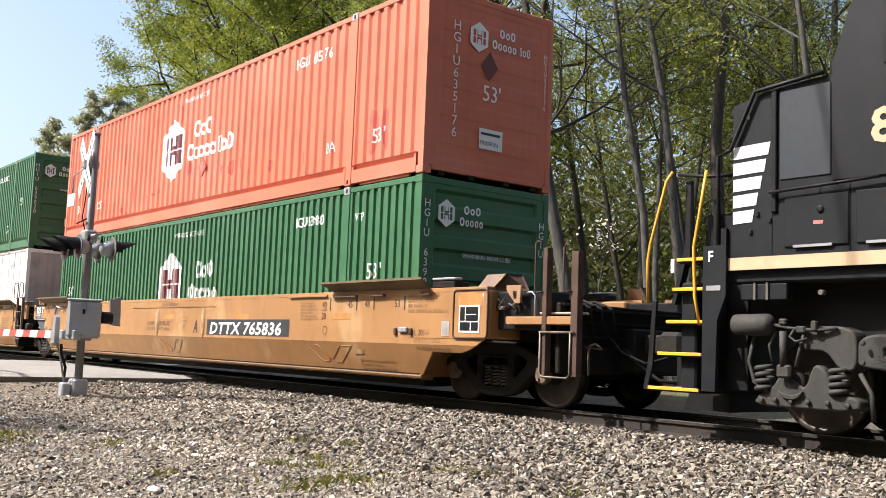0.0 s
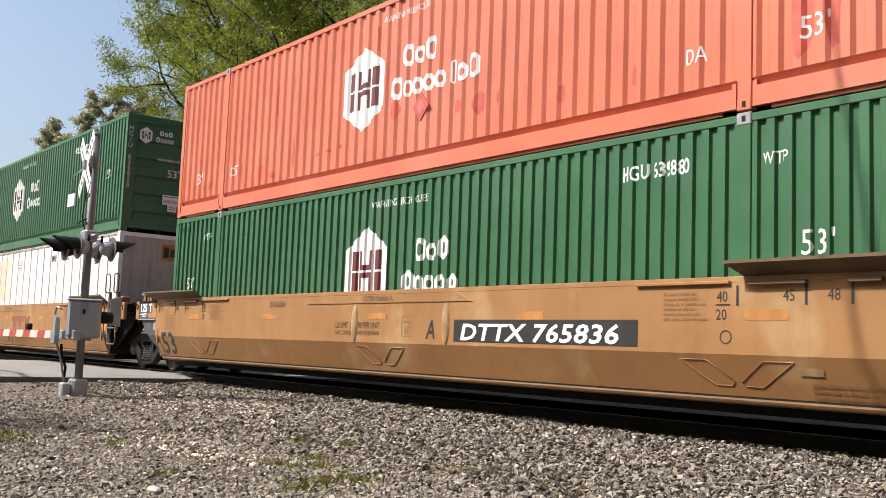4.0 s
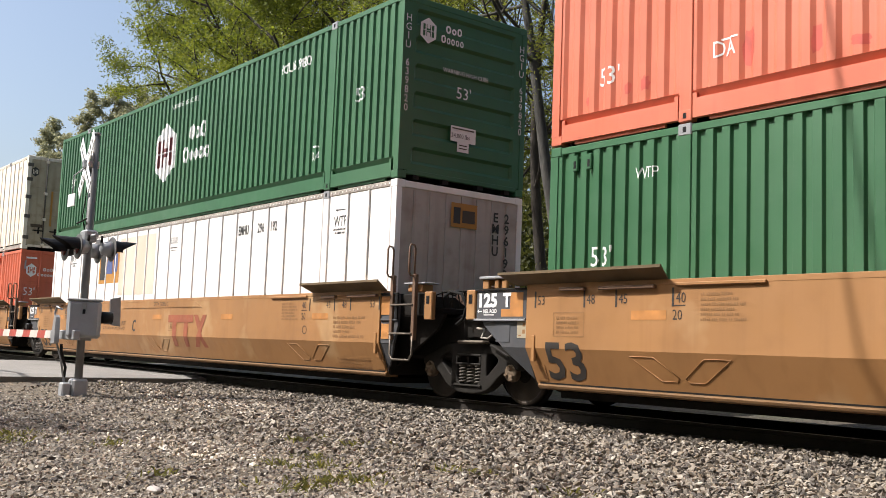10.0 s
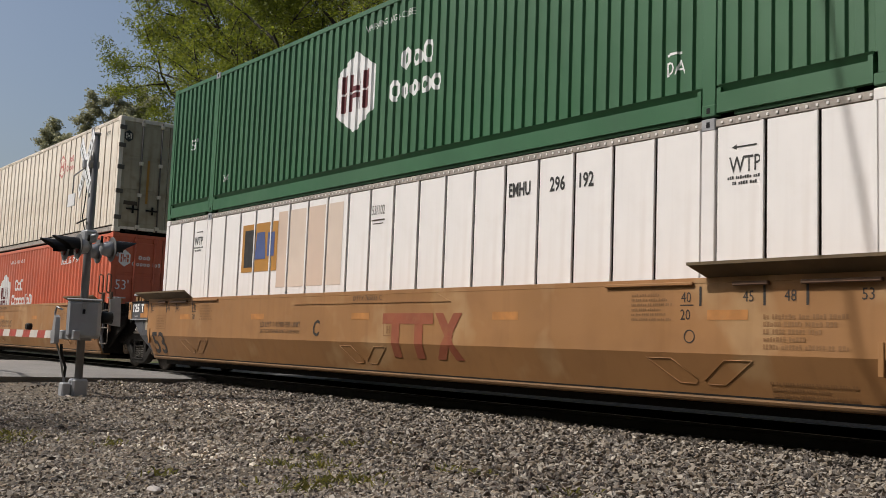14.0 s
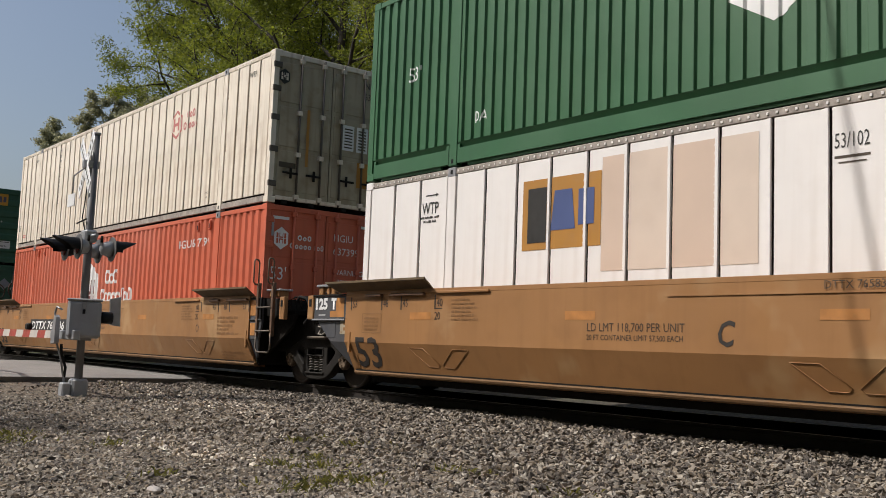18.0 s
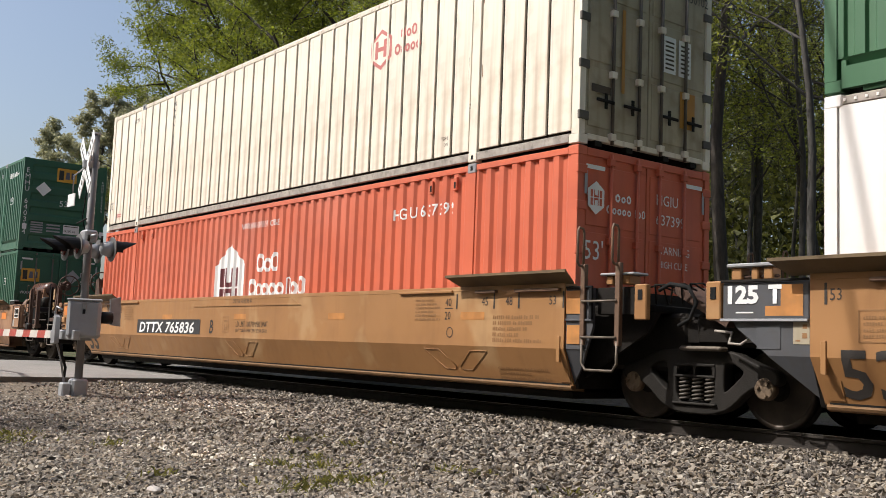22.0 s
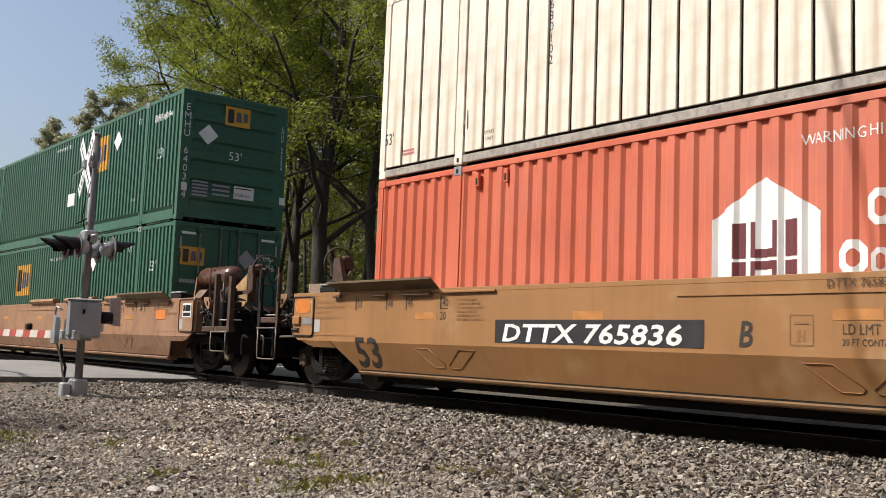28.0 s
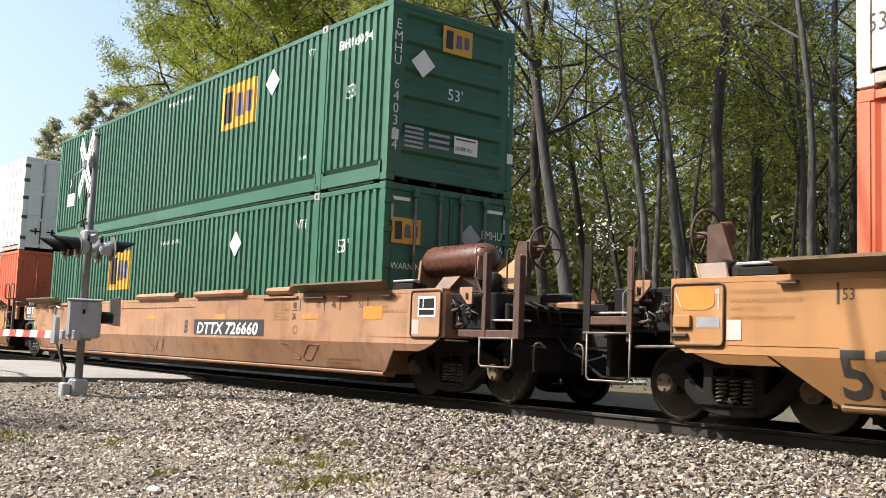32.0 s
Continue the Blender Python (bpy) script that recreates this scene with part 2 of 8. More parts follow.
def ground_shader():
    m = bpy.data.materials.new("gravelly_ground")
    m.use_nodes = True
    nt = m.node_tree
    b = nt.nodes["Principled BSDF"]
    b.inputs["Roughness"].default_value = 0.95
    co = nt.nodes.new("ShaderNodeTexCoord")
    sep = nt.nodes.new("ShaderNodeSeparateXYZ")
    nt.links.new(co.outputs["Object"], sep.inputs[0])

    def noise_at(sc, d=6.0):
        t = nt.nodes.new("ShaderNodeTexNoise")
        t.inputs["Scale"].default_value, t.inputs["Detail"].default_value = sc, d
        nt.links.new(co.outputs["Object"], t.inputs["Vector"])
        return t.outputs["Fac"]

    def mixc(a, c, fac):
        x = nt.nodes.new("ShaderNodeMix")
        x.data_type = "RGBA"
        for i, v in ((6, a), (7, c)):
            if isinstance(v, tuple):
                x.inputs[i].default_value = (*v, 1)
            else:
                nt.links.new(v, x.inputs[i])
        nt.links.new(fac, x.inputs[0])
        return x.outputs[2]

    def rng(v, lo, hi, top=1.0):
        r = nt.nodes.new("ShaderNodeMapRange")
        r.inputs[1].default_value, r.inputs[2].default_value, r.inputs[4].default_value = lo, hi, top
        nt.links.new(v, r.inputs[0])
        return r.outputs[0]

    vo = nt.nodes.new("ShaderNodeTexVoronoi")
    vo.inputs["Scale"].default_value = 26.0
    nt.links.new(co.outputs["Object"], vo.inputs["Vector"])
    cs = nt.nodes.new("ShaderNodeSeparateColor")
    nt.links.new(vo.outputs["Color"], cs.inputs[0])
    peb = mixc((0.06, 0.048, 0.036), (0.24, 0.20, 0.15), cs.outputs[0])
    dirt = mixc((0.062, 0.046, 0.030), (0.150, 0.113, 0.075), rng(noise_at(1.3), 0.3, 0.7))
    dirt = mixc(dirt, peb, rng(noise_at(9.0), 0.40, 0.55))
    # dark fines towards the track, with the shade between stones in the colour
    shaded_fines = mixc((0.045, 0.038, 0.030), (0.11, 0.092, 0.072), cs.outputs[1])
    dirt = mixc(dirt, shaded_fines, rng(sep.outputs["Y"], -4.4, -3.2))
    wood = mixc((0.05, 0.042, 0.022), (0.13, 0.10, 0.05), rng(noise_at(2.0), 0.3, 0.7))
    wood = mixc(wood, (0.055, 0.10, 0.02), rng(noise_at(0.35), 0.5, 0.6, 0.8))
    col = mixc(dirt, wood, rng(sep.outputs["Y"], 3.0, 5.5))
    nt.links.new(col, b.inputs["Base Color"])
    bp = nt.nodes.new("ShaderNodeBump")
    bp.inputs["Strength"].default_value, bp.inputs["Distance"].default_value = 0.7, 0.03
    ad = nt.nodes.new("ShaderNodeMath")
    nt.links.new(vo.outputs["Distance"], ad.inputs[0])
    nt.links.new(noise_at(40.0), ad.inputs[1])
    nt.links.new(ad.outputs[0], bp.inputs["Height"])
    nt.links.new(bp.outputs[0], b.inputs["Normal"])
    return m


GROUND = ground_shader()


def stone_shader(name, level=1.0):
    """Crushed stone, each piece of its own tone from slate grey to pale tan."""
    m = bpy.data.materials.new(name)
    m.use_nodes = True
    nt = m.node_tree
    b = nt.nodes["Principled BSDF"]
    b.inputs["Roughness"].default_value = 0.85
    geo = nt.nodes.new("ShaderNodeNewGeometry")
    rp = nt.nodes.new("ShaderNodeValToRGB")
    el = rp.color_ramp.elements
    tone = lambda r, g, b: (r * level, g * level, b * level, 1)
    el[0].color, el[1].color = tone(0.05, 0.042, 0.036), tone(0.44, 0.40, 0.34)
    for p, c in ((0.25, tone(0.12, 0.102, 0.086)), (0.5, tone(0.225, 0.18, 0.13)), (0.72, tone(0.235, 0.212, 0.188)), (0.86, tone(0.29, 0.245, 0.19))):
        e = el.new(p)
        e.color = c
    nt.links.new(geo.outputs["Random Per Island"], rp.inputs[0])
    nt.links.new(rp.outputs[0], b.inputs["Base Color"])
    return m


STONE = stone_shader("small_gravel", 1.18)
BALLAST = stone_shader("crushed_stone", 1.02)
PALESTONE = stone_shader("pale_limestone", 2.2)

# ---------------------------------------------------------------- mesh helpers
def part(name, bm, mat, parent=None, label="", smooth=False):
    """Links a bmesh as one mesh object, under a thing or a part."""
    me = bpy.data.meshes.new(name)
    bm.to_mesh(me)
    bm.free()
    me.materials.append(mat)
    if smooth:
        for p in me.polygons:
            p.use_smooth = True
    ob = new(name, me)
    if parent:
        ob.parent = parent
    if label:
        ob["label"] = label
    return ob


def raw(name, verts, faces, mat, parent=None, label=""):
    me = bpy.data.meshes.new(name)
    me.from_pydata(verts, [], faces)
    me.materials.append(mat)
    ob = new(name, me)
    if parent:
        ob.parent = parent
    if label:
        ob["label"] = label
    return ob


def box(bm, x0, x1, y0, y1, z0, z1, bevel=0.0):
    vs = [bm.verts.new((x, y, z)) for x in (x0, x1) for y in (y0, y1) for z in (z0, z1)]
    fs = [bm.faces.new([vs[i] for i in q]) for q in ((0, 1, 3, 2), (4, 6, 7, 5), (0, 4, 5, 1), (2, 3, 7, 6), (0, 2, 6, 4), (1, 5, 7, 3))]
    if bevel:
        es = list({e for f in fs for e in f.edges})
        bmesh.ops.bevel(bm, geom=es, offset=bevel, segments=1, affect="EDGES")
    return vs


def boxed(*a, bevel=0.0):
    bm = bmesh.new()
    box(bm, *a, bevel=bevel)
    return bm


def prism(bm, poly, axis, a, b):
    """Extrudes a 2D outline along an axis from a to b."""
    def at(p, w):
        q = {"x": (w, p[0], p[1]), "y": (p[0], w, p[1]), "z": (p[0], p[1], w)}[axis]
        return bm.verts.new(q)
    A, B = [at(p, a) for p in poly], [at(p, b) for p in poly]
    n = len(poly)
    fs = [bm.faces.new(A[::-1]), bm.faces.new(B)]
    fs += [bm.faces.new((A[i], A[(i + 1) % n], B[(i + 1) % n], B[i])) for i in range(n)]
    bmesh.ops.recalc_face_normals(bm, faces=fs)


def prismed(poly, axis, a, b):
    bm = bmesh.new()
    prism(bm, poly, axis, a, b)
    return bm


def tube(bm, pts, r, n=8, cap=True, r_end=None):
    """A round bar along points; r_end tapers it."""
    pts = [Vector(p) for p in pts]
    rings = []
    for i, p in enumerate(pts):
        d = (pts[min(i + 1, len(pts) - 1)] - pts[max(i - 1, 0)]).normalized()
        a = d.orthogonal().normalized() if i == 0 else (rings_a - d * rings_a.dot(d)).normalized()
        rings_a = a
        b = d.cross(a)
        rr = r if r_end is None else r + (r_end - r) * i / (len(pts) - 1)
        rings.append([bm.verts.new(p + (a * math.cos(t) + b * math.sin(t)) * rr) for t in (2 * math.pi * k / n for k in range(n))])
    for A, B in zip(rings, rings[1:]):
        for k in range(n):
            f = bm.faces.new((A[k], A[(k + 1) % n], B[(k + 1) % n], B[k]))
            f.smooth = True
    if cap:
        bm.faces.new(rings[0][::-1])
        bm.faces.new(rings[-1])


def tubed(pts, r, n=8, r_end=None):
    bm = bmesh.new()
    tube(bm, pts, r, n, True, r_end)
    return bm


def lathe(bm, profile, axis="y", n=24, centre=(0, 0, 0)):
    """Turns a (radius, along) outline round an axis."""
    rings = []
    for r, w in profile:
        ring = []
        for k in range(n):
            a = 2 * math.pi * k / n
            c, s = r * math.cos(a), r * math.sin(a)
            p = {"y": (c, w, s), "x": (w, c, s), "z": (c, s, w)}[axis]
            ring.append(bm.verts.new(Vector(p) + Vector(centre)))
        rings.append(ring)
    for A, B in zip(rings, rings[1:]):
        for k in range(n):
            f = bm.faces.new((A[k], A[(k + 1) % n], B[(k + 1) % n], B[k]))
            f.smooth = True
    bm.faces.new(rings[0])
    bm.faces.new(rings[-1][::-1])
    bmesh.ops.recalc_face_normals(bm, faces=bm.faces[:])


def rounded(poly, times=2):
    """Corner-cut outline."""
    for _ in range(times):
        out = []
        for i, a in enumerate(poly):
            b = poly[(i + 1) % len(poly)]
            out += [(a[0] * 0.8 + b[0] * 0.2, a[1] * 0.8 + b[1] * 0.2), (a[0] * 0.2 + b[0] * 0.8, a[1] * 0.2 + b[1] * 0.8)]
        poly = out
    return poly


def casting_plate(outline, holes, y0, y1, soft_edge=0.012, times=2):
    """Cast plate in the x-z plane with rounded openings and softened edges."""
    cu = bpy.data.curves.new("plate", "CURVE")
    cu.dimensions, cu.fill_mode = "2D", "BOTH"
    cu.extrude, cu.bevel_depth, cu.bevel_resolution = (y1 - y0) / 2 - soft_edge, soft_edge, 1
    for poly in [outline] + list(holes):
        pts = rounded(poly, times)
        sp = cu.splines.new("POLY")
        sp.points.add(len(pts) - 1)
        for q, (a, b) in zip(sp.points, pts):
            q.co = (a, b, 0, 1)
        sp.use_cyclic_u = True
    tmp = bpy.data.objects.new("plate", cu)
    me = bpy.data.meshes.new_from_object(tmp)
    bpy.data.objects.remove(tmp)
    bm = bmesh.new()
    bm.from_mesh(me)
    bpy.data.meshes.remove(me)
    for v in bm.verts:
        v.co = (v.co.x, (y0 + y1) / 2 + v.co.z, v.co.y)
    bmesh.ops.remove_doubles(bm, verts=bm.verts[:], dist=1e-4)
    bmesh.ops.recalc_face_normals(bm, faces=bm.faces[:])
    return bm


def print_row(x, z, length, h, rng):
    """One line of stencil too worn to read: short strokes in groups."""
    out, a = [], x
    while a < x + length:
        for _ in range(rng.randint(2, 7)):
            w = h * rng.uniform(0.45, 0.7)
            if a + w > x + length:
                break
            out.append(rect(a, z, w, h * rng.choice((0.75, 1.0, 1.0, 1.0))))
            a += w + h * 0.22
        a += h * 0.6
    return out


def thing(name, label, category, group="", kind=""):
    return tagged(new(name), label, category, group, kind)


# ---------------------------------------------------------------- lettering and flat markings
def side_place(x0, z0, y=-1.6):
    """Lettering that reads along +x on a face towards -y."""
    return lambda a, b: (x0 + a, y, z0 + b)


def end_place(y0, z0, x=0.0):
    """Lettering that reads along +y on a face towards +x."""
    return lambda a, b: (x, y0 + a, z0 + b)


def cut_to_profile(bm, breaks, depth, lift):
    """Cuts a flat marking along the folds of a corrugated wall and lays it on them."""
    xs = [v.co.x for v in bm.verts]
    lo, hi = min(xs), max(xs)
    for x in breaks:
        if lo < x < hi:
            bmesh.ops.bisect_plane(bm, geom=bm.verts[:] + bm.edges[:] + bm.faces[:], plane_co=(x, 0, 0), plane_no=(1, 0, 0))
    for v in bm.verts:
        v.co.y += depth(v.co.x) - lift


def words(text, size, place, mat, parent, narrow=1.0, folds=None, lift=0.004, down=False, shear=0.0, name="lettering", bold=0.0, spacing=1.0):
    """Lettering as a thin flat mesh; down=True sets the characters one under another."""
    cu = bpy.data.curves.new(name, "FONT")
    cu.body = "\n".join(text) if down else text
    cu.size, cu.space_line, cu.shear, cu.resolution_u, cu.offset = size, 0.86, shear, 2, bold
    cu.space_character = spacing
    if down:
        cu.align_x = "CENTER"
    tmp = bpy.data.objects.new(name, cu)
    me = bpy.data.meshes.new_from_object(tmp)
    bpy.data.objects.remove(tmp)
    bpy.data.curves.remove(cu)
    for v in me.vertices:
        v.co = place(v.co.x * narrow, v.co.y)
    bm = bmesh.new()
    bm.from_mesh(me)
    bpy.data.meshes.remove(me)
    if folds:
        cut_to_profile(bm, folds[0], folds[1], lift)
    return tagged(part(name, bm, mat, parent), kind="stuff")


def patch(polys, place, mat, parent, folds=None, lift=0.004, name="marking", label="", creased=False):
    """Flat painted shapes (each an outline) as one mesh."""
    bm = bmesh.new()
    for poly in polys:
        bm.faces.new([bm.verts.new(place(a, b)) for a, b in poly])
    if folds:
        cut_to_profile(bm, folds[0], folds[1], lift)
    if creased:
        bmesh.ops.bisect_plane(bm, geom=bm.verts[:] + bm.edges[:] + bm.faces[:], plane_co=(0, 0, 0.76), plane_no=(0, 0, 1))
        for v in bm.verts:
            v.co.y += 0.18 * max(0.0, 0.76 - v.co.z) / 0.43
    ob = part(name, bm, mat, parent, label)
    return tagged(ob, kind="stuff") if len(polys) > 1 else ob


def rect(a, b, w, h):
    return [(a, b), (a + w, b), (a + w, b + h), (a, b + h)]


def ring(x, w, h, t):
    """An upright frame of bars with cut corners."""
    k = min(0.32 * w, 0.32 * h)

    def loop(d, q):
        return [(x + d + q, d), (x + w - d - q, d), (x + w - d, d + q), (x + w - d, h - d - q), (x + w - d - q, h - d), (x + d + q, h - d), (x + d, h - d - q), (x + d, d + q)]
    a, b = loop(0.0, k), loop(t, k * 0.45)
    return [[a[i], a[(i + 1) % 8], b[(i + 1) % 8], b[i]] for i in range(8)]


def ring_row(groups, h, gap=0.022, rise=0.3):
    """A row of plain frames in groups, the first of each taller."""
    out, x = [], 0.0
    for g in groups:
        for i, w in enumerate(g):
            out += ring(x, w, h * (1 + rise) if i == 0 or (len(g) == 3 and i == 2) else h, min(0.3 * w, 0.34 * h))
            x += w + gap
        x += 2.5 * gap
    return out


def blot(x, z, w, h, seed):
    """A scuff of uneven outline that fills about a rectangle."""
    r = random.Random(seed)
    out = []
    for k in range(14):
        a = 2 * math.pi * k / 14
        c, s_ = math.cos(a), math.sin(a)
        q = r.uniform(0.72, 1.12) / max(abs(c) ** 0.6, abs(s_) ** 0.6) * 0.9
        out.append((x + w / 2 + 0.5 * w * c * q, z + h / 2 + 0.5 * h * s_ * q))
    return out


def moved(polys, dx, dz, s=1.0):
    return [[(a * s + dx, b * s + dz) for a, b in p] for p in polys]


HEX = [(0.5 + 0.5 * math.cos(radians(90 + 60 * k)) * 1.0, 0.5 + 0.5 * math.sin(radians(90 + 60 * k))) for k in range(6)]
HEXIN = [(0.5 + 0.8 * (a - 0.5), 0.5 + 0.8 * (b - 0.5)) for a, b in HEX]


def upright_bars(w, h, lo=0.27, hi=0.73):
    """Two posts, two thin inner lines and a cross bar, parted by a level gap."""
    mid, out = (lo + hi) / 2, []
    for a, b in ((0.20, 0.32), (0.38, 0.42), (0.58, 0.62), (0.68, 0.80)):
        out += [rect(a * w, lo * h, (b - a) * w, (mid - 0.013 - lo) * h), rect(a * w, (mid + 0.013) * h, (b - a) * w, (hi - mid - 0.013) * h)]
    return out + [rect(0.42 * w, (mid + 0.013) * h, 0.16 * w, 0.06 * h), rect(0.42 * w, (mid - 0.073) * h, 0.16 * w, 0.06 * h)]


def hexagon_sign(x, z, w, h, place_of, mats, parent, folds=None, back=0.0):
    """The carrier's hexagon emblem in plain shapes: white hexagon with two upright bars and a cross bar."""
    pl = place_of(x, z)
    patch([[(a * w, b * h) for a, b in HEX]], pl, mats[0], parent, folds, 0.004, "emblem")
    bars = upright_bars(w, h)
    if folds:
        patch(bars, pl, mats[1], parent, folds, 0.008, "emblem")
    else:
        patch(bars, (lambda f: lambda a, b: tuple(Vector(f(a, b)) + Vector(back)))(pl), mats[1], parent, None, 0, "emblem")

# ---------------------------------------------------------------- ground
def ground_z(x, y):
    base = -0.225 - 0.045 * min(1.0, max(0.0, (-y - 2.2) / 2.5)) - 0.05 * min(1.0, max(0.0, (y - 2.0) / 3.0))
    base += 0.035 * noise.noise((x * 0.35, y * 0.35, 0.0)) + 0.012 * noise.noise((x * 1.7, y * 1.7, 3.0))
    base += 0.06 * min(1.0, max(0.0, (-x - 12.0) / 4.0)) * min(1.0, max(0.0, (-y - 2.0)))
    if y > 2.4:
        base += 0.24 * min(1.0, (y - 2.4) / 2.0) * min(1.0, max(0.0, (x + 18.6) / 1.5))
    if y > 16:
        base += 0.02 * (y - 16) if y < 200 else 3.68
    return base


def spread_axis(lo, a, b, hi, fine, grow=1.35):
    xs, x, d = [], a, fine
    while x < b:
        xs.append(x)
        x += fine
    while x < hi:
        xs.append(x)
        d *= grow
        x += d
    xs.append(hi)
    left, x, d = [], a, fine
    while x > lo:
        d *= grow
        x -= d
        left.append(max(x, lo))
    return left[::-1] + xs


def make_ground():
    xs = spread_axis(-1500, -24, 4, 1500, 0.25)
    ys = spread_axis(-1500, -10, 6, 1500, 0.25)
    vs = [(x, y, ground_z(x, y)) for y in ys for x in xs]
    n = len(xs)
    fs = [(j * n + i, j * n + i + 1, (j + 1) * n + i + 1, (j + 1) * n + i) for j in range(len(ys) - 1) for i in range(n - 1)]
    ob = raw("ground", vs, fs, GROUND)
    tagged(ob, "pale gravelly dirt ground with weeds beside the tracks", "ground", kind="structure")
    for p in ob.data.polygons:
        p.use_smooth = True


make_ground()


def make_road():
    bm = bmesh.new()
    prism(bm, [(-29.5, -0.5), (-19.6, -0.5), (-19.4, -0.10), (-19.7, -0.045), (-29.2, -0.045), (-29.5, -0.1)], "y", -60, -0.82)
    road = part("road", bm, ASPHALT)
    tagged(road, "pale worn asphalt road crossing the tracks", "road", kind="structure")
    bm = bmesh.new()
    prism(bm, [(-29.5, -0.5), (-19.6, -0.5), (-19.4, -0.06), (-29.5, -0.06)], "y", -0.64, 0.64)
    part("crossing_panel", bm, ASPHALT, road)
    bm = bmesh.new()
    prism(bm, [(-29.5, -0.5), (-19.6, -0.5), (-19.4, -0.06), (-29.5, -0.06)], "y", 0.82, 40)
    part("far_road", bm, ASPHALT, road)


make_road()

# ---------------------------------------------------------------- track
def make_track():
    track = thing("railway_track", "rusty steel rails on wooden ties in crushed stone", "railway track", kind="structure")
    prof = [(-0.075, -0.17), (0.075, -0.17), (0.075, -0.155), (0.012, -0.14), (0.012, -0.045), (0.036, -0.035), (0.036, -0.004),
            (-0.036, -0.004), (-0.036, -0.035), (-0.012, -0.045), (-0.012, -0.14), (-0.075, -0.155)]
    for y in (-0.754, 0.754):
        rail = part("rail", prismed([(y + a, b) for a, b in prof], "x", -160, 120), RAILSTEEL, track)
        part("rail_head", boxed(-160, 120, y - 0.03, y + 0.03, -0.004, 0.0), RAILHEAD, rail, "worn bright running surface")
    bm = boxed(-0.115, 0.115, -1.3, 1.3, -0.33, -0.165, bevel=0.012)
    first = part("tie", bm, WOODTIE, track)
    k = 0
    for i in range(-110, 61):
        x = i * 0.51
        if -29.6 < x < -19.3:
            continue
        ob = first if k == 0 else new("tie", first.data)
        ob.parent = track
        ob.location = (x, 0.02 * math.sin(i * 2.3), 0.004 * math.sin(i * 1.7))
        k += 1


make_track()


def make_stones():
    """Crushed stone: angular pieces strewn over the shoulder, thinning into the dirt."""
    rnd = np.random.default_rng(4)
    shapes = []
    for k in range(12):
        v = rnd.normal(size=(8, 3))
        v /= np.linalg.norm(v, axis=1)[:, None]
        bm = bmesh.new()
        for p in v * np.array([1.0, 0.75, 0.55]):
            bm.verts.new(p)
        bmesh.ops.convex_hull(bm, input=bm.verts[:])
        bm.verts.index_update()
        vv = np.array([p.co[:] for p in bm.verts])
        ff = [[q.index for q in f.verts] for f in bm.faces]
        shapes.append((vv, ff))
        bm.free()
    verts, faces, off = [], [], 0

    def put(x, y, r, lift=0.3):
        nonlocal off
        vv, ff = shapes[rnd.integers(12)]
        a, b = rnd.uniform(0, 6.28), rnd.uniform(-0.6, 0.6)
        R = np.array(Euler((b, rnd.uniform(-0.6, 0.6), a)).to_matrix())
        p = (vv * r) @ R.T + np.array([x, y, ground_z(x, y) + r * lift + 0.04 * min(1.0, max(0.0, (y + 1.7) / 0.4)) * (y < -0.8)])
        verts.append(p)
        faces.extend([[i + off for i in f] for f in ff])
        off += len(vv)

    for _ in range(52000):
        x = -20 + 20 * rnd.random() ** 0.75
        y = -5.6 + 4.75 * rnd.random()
        edge = -4.0 + 0.35 * math.sin(x * 0.8) - 0.22 * max(0.0, x + 8.5) + (0.0 if x > -8.5 else 0.16 * (-8.5 - x))
        if y < edge and rnd.random() > math.exp((y - edge) * 1.8):
            continue
        put(x, y, rnd.uniform(0.020, 0.044), rnd.uniform(0.0, 1.1))
    # two spills of paler stone
    dark, verts, faces, off = (verts, faces), [], [], 0
    for cx, cy, sx, sy, count in ((-13.0, -3.4, 1.6, 0.40, 2300), (-8.3, -6.2, 0.6, 0.2, 300)):
        for _ in range(count):
            put(rnd.normal(cx, sx), rnd.normal(cy, sy), rnd.uniform(0.016, 0.036), rnd.uniform(0.3, 1.2))
    pale = raw("pale_stones", np.concatenate(verts).tolist(), faces, PALESTONE)
    tagged(pale, "spilled pale limestone pieces lying on the gravel", "gravel", kind="stuff")
    verts, faces = dark
    off = sum(len(v) for v in verts)
    # fine gravel over the whole foreground, thinner on the bare soil
    n = 150000
    d = np.abs(2.0 + rnd.normal(0, 0.6, n)) + 13.5 * rnd.random(n) ** 1.25
    a = np.radians(rnd.uniform(22, 84, n) + rnd.normal(0, 4, n))
    gx, gy = -d * np.sin(a), -9.976 + d * np.cos(a)
    wide = rnd.random(n) < 0.24
    gx[wide], gy[wide] = rnd.normal(-3, 8, wide.sum()), rnd.normal(-8.5, 4, wide.sum())
    d = np.hypot(gx, gy + 9.976)
    keep = gy < -2.9
    patchy = np.array([noise.noise((x * 0.55, y * 0.55, 5)) for x, y in zip(gx, gy)])
    bare = np.clip((-gx - 5.5) / 6.0, 0, 1) * np.clip((-gy - 5.0) / 2.5, 0, 1)
    keep &= rnd.random(n) < np.clip(0.85 + 0.8 * patchy - 0.35 * bare, 0.25, 1)
    gx, gy, d = gx[keep], gy[keep], d[keep]
    n = len(gx)
    gz = np.array([ground_z(x, y) for x, y in zip(gx, gy)])
    r = rnd.uniform(0.006, 0.016, n) * np.where(rnd.random(n) < 0.2, 1.7, 1.0) * (0.8 + 0.035 * np.minimum(d, 14))
    low = np.array([(1, 0.8), (-0.9, 1), (-1, -0.8), (0.9, -1)], float)
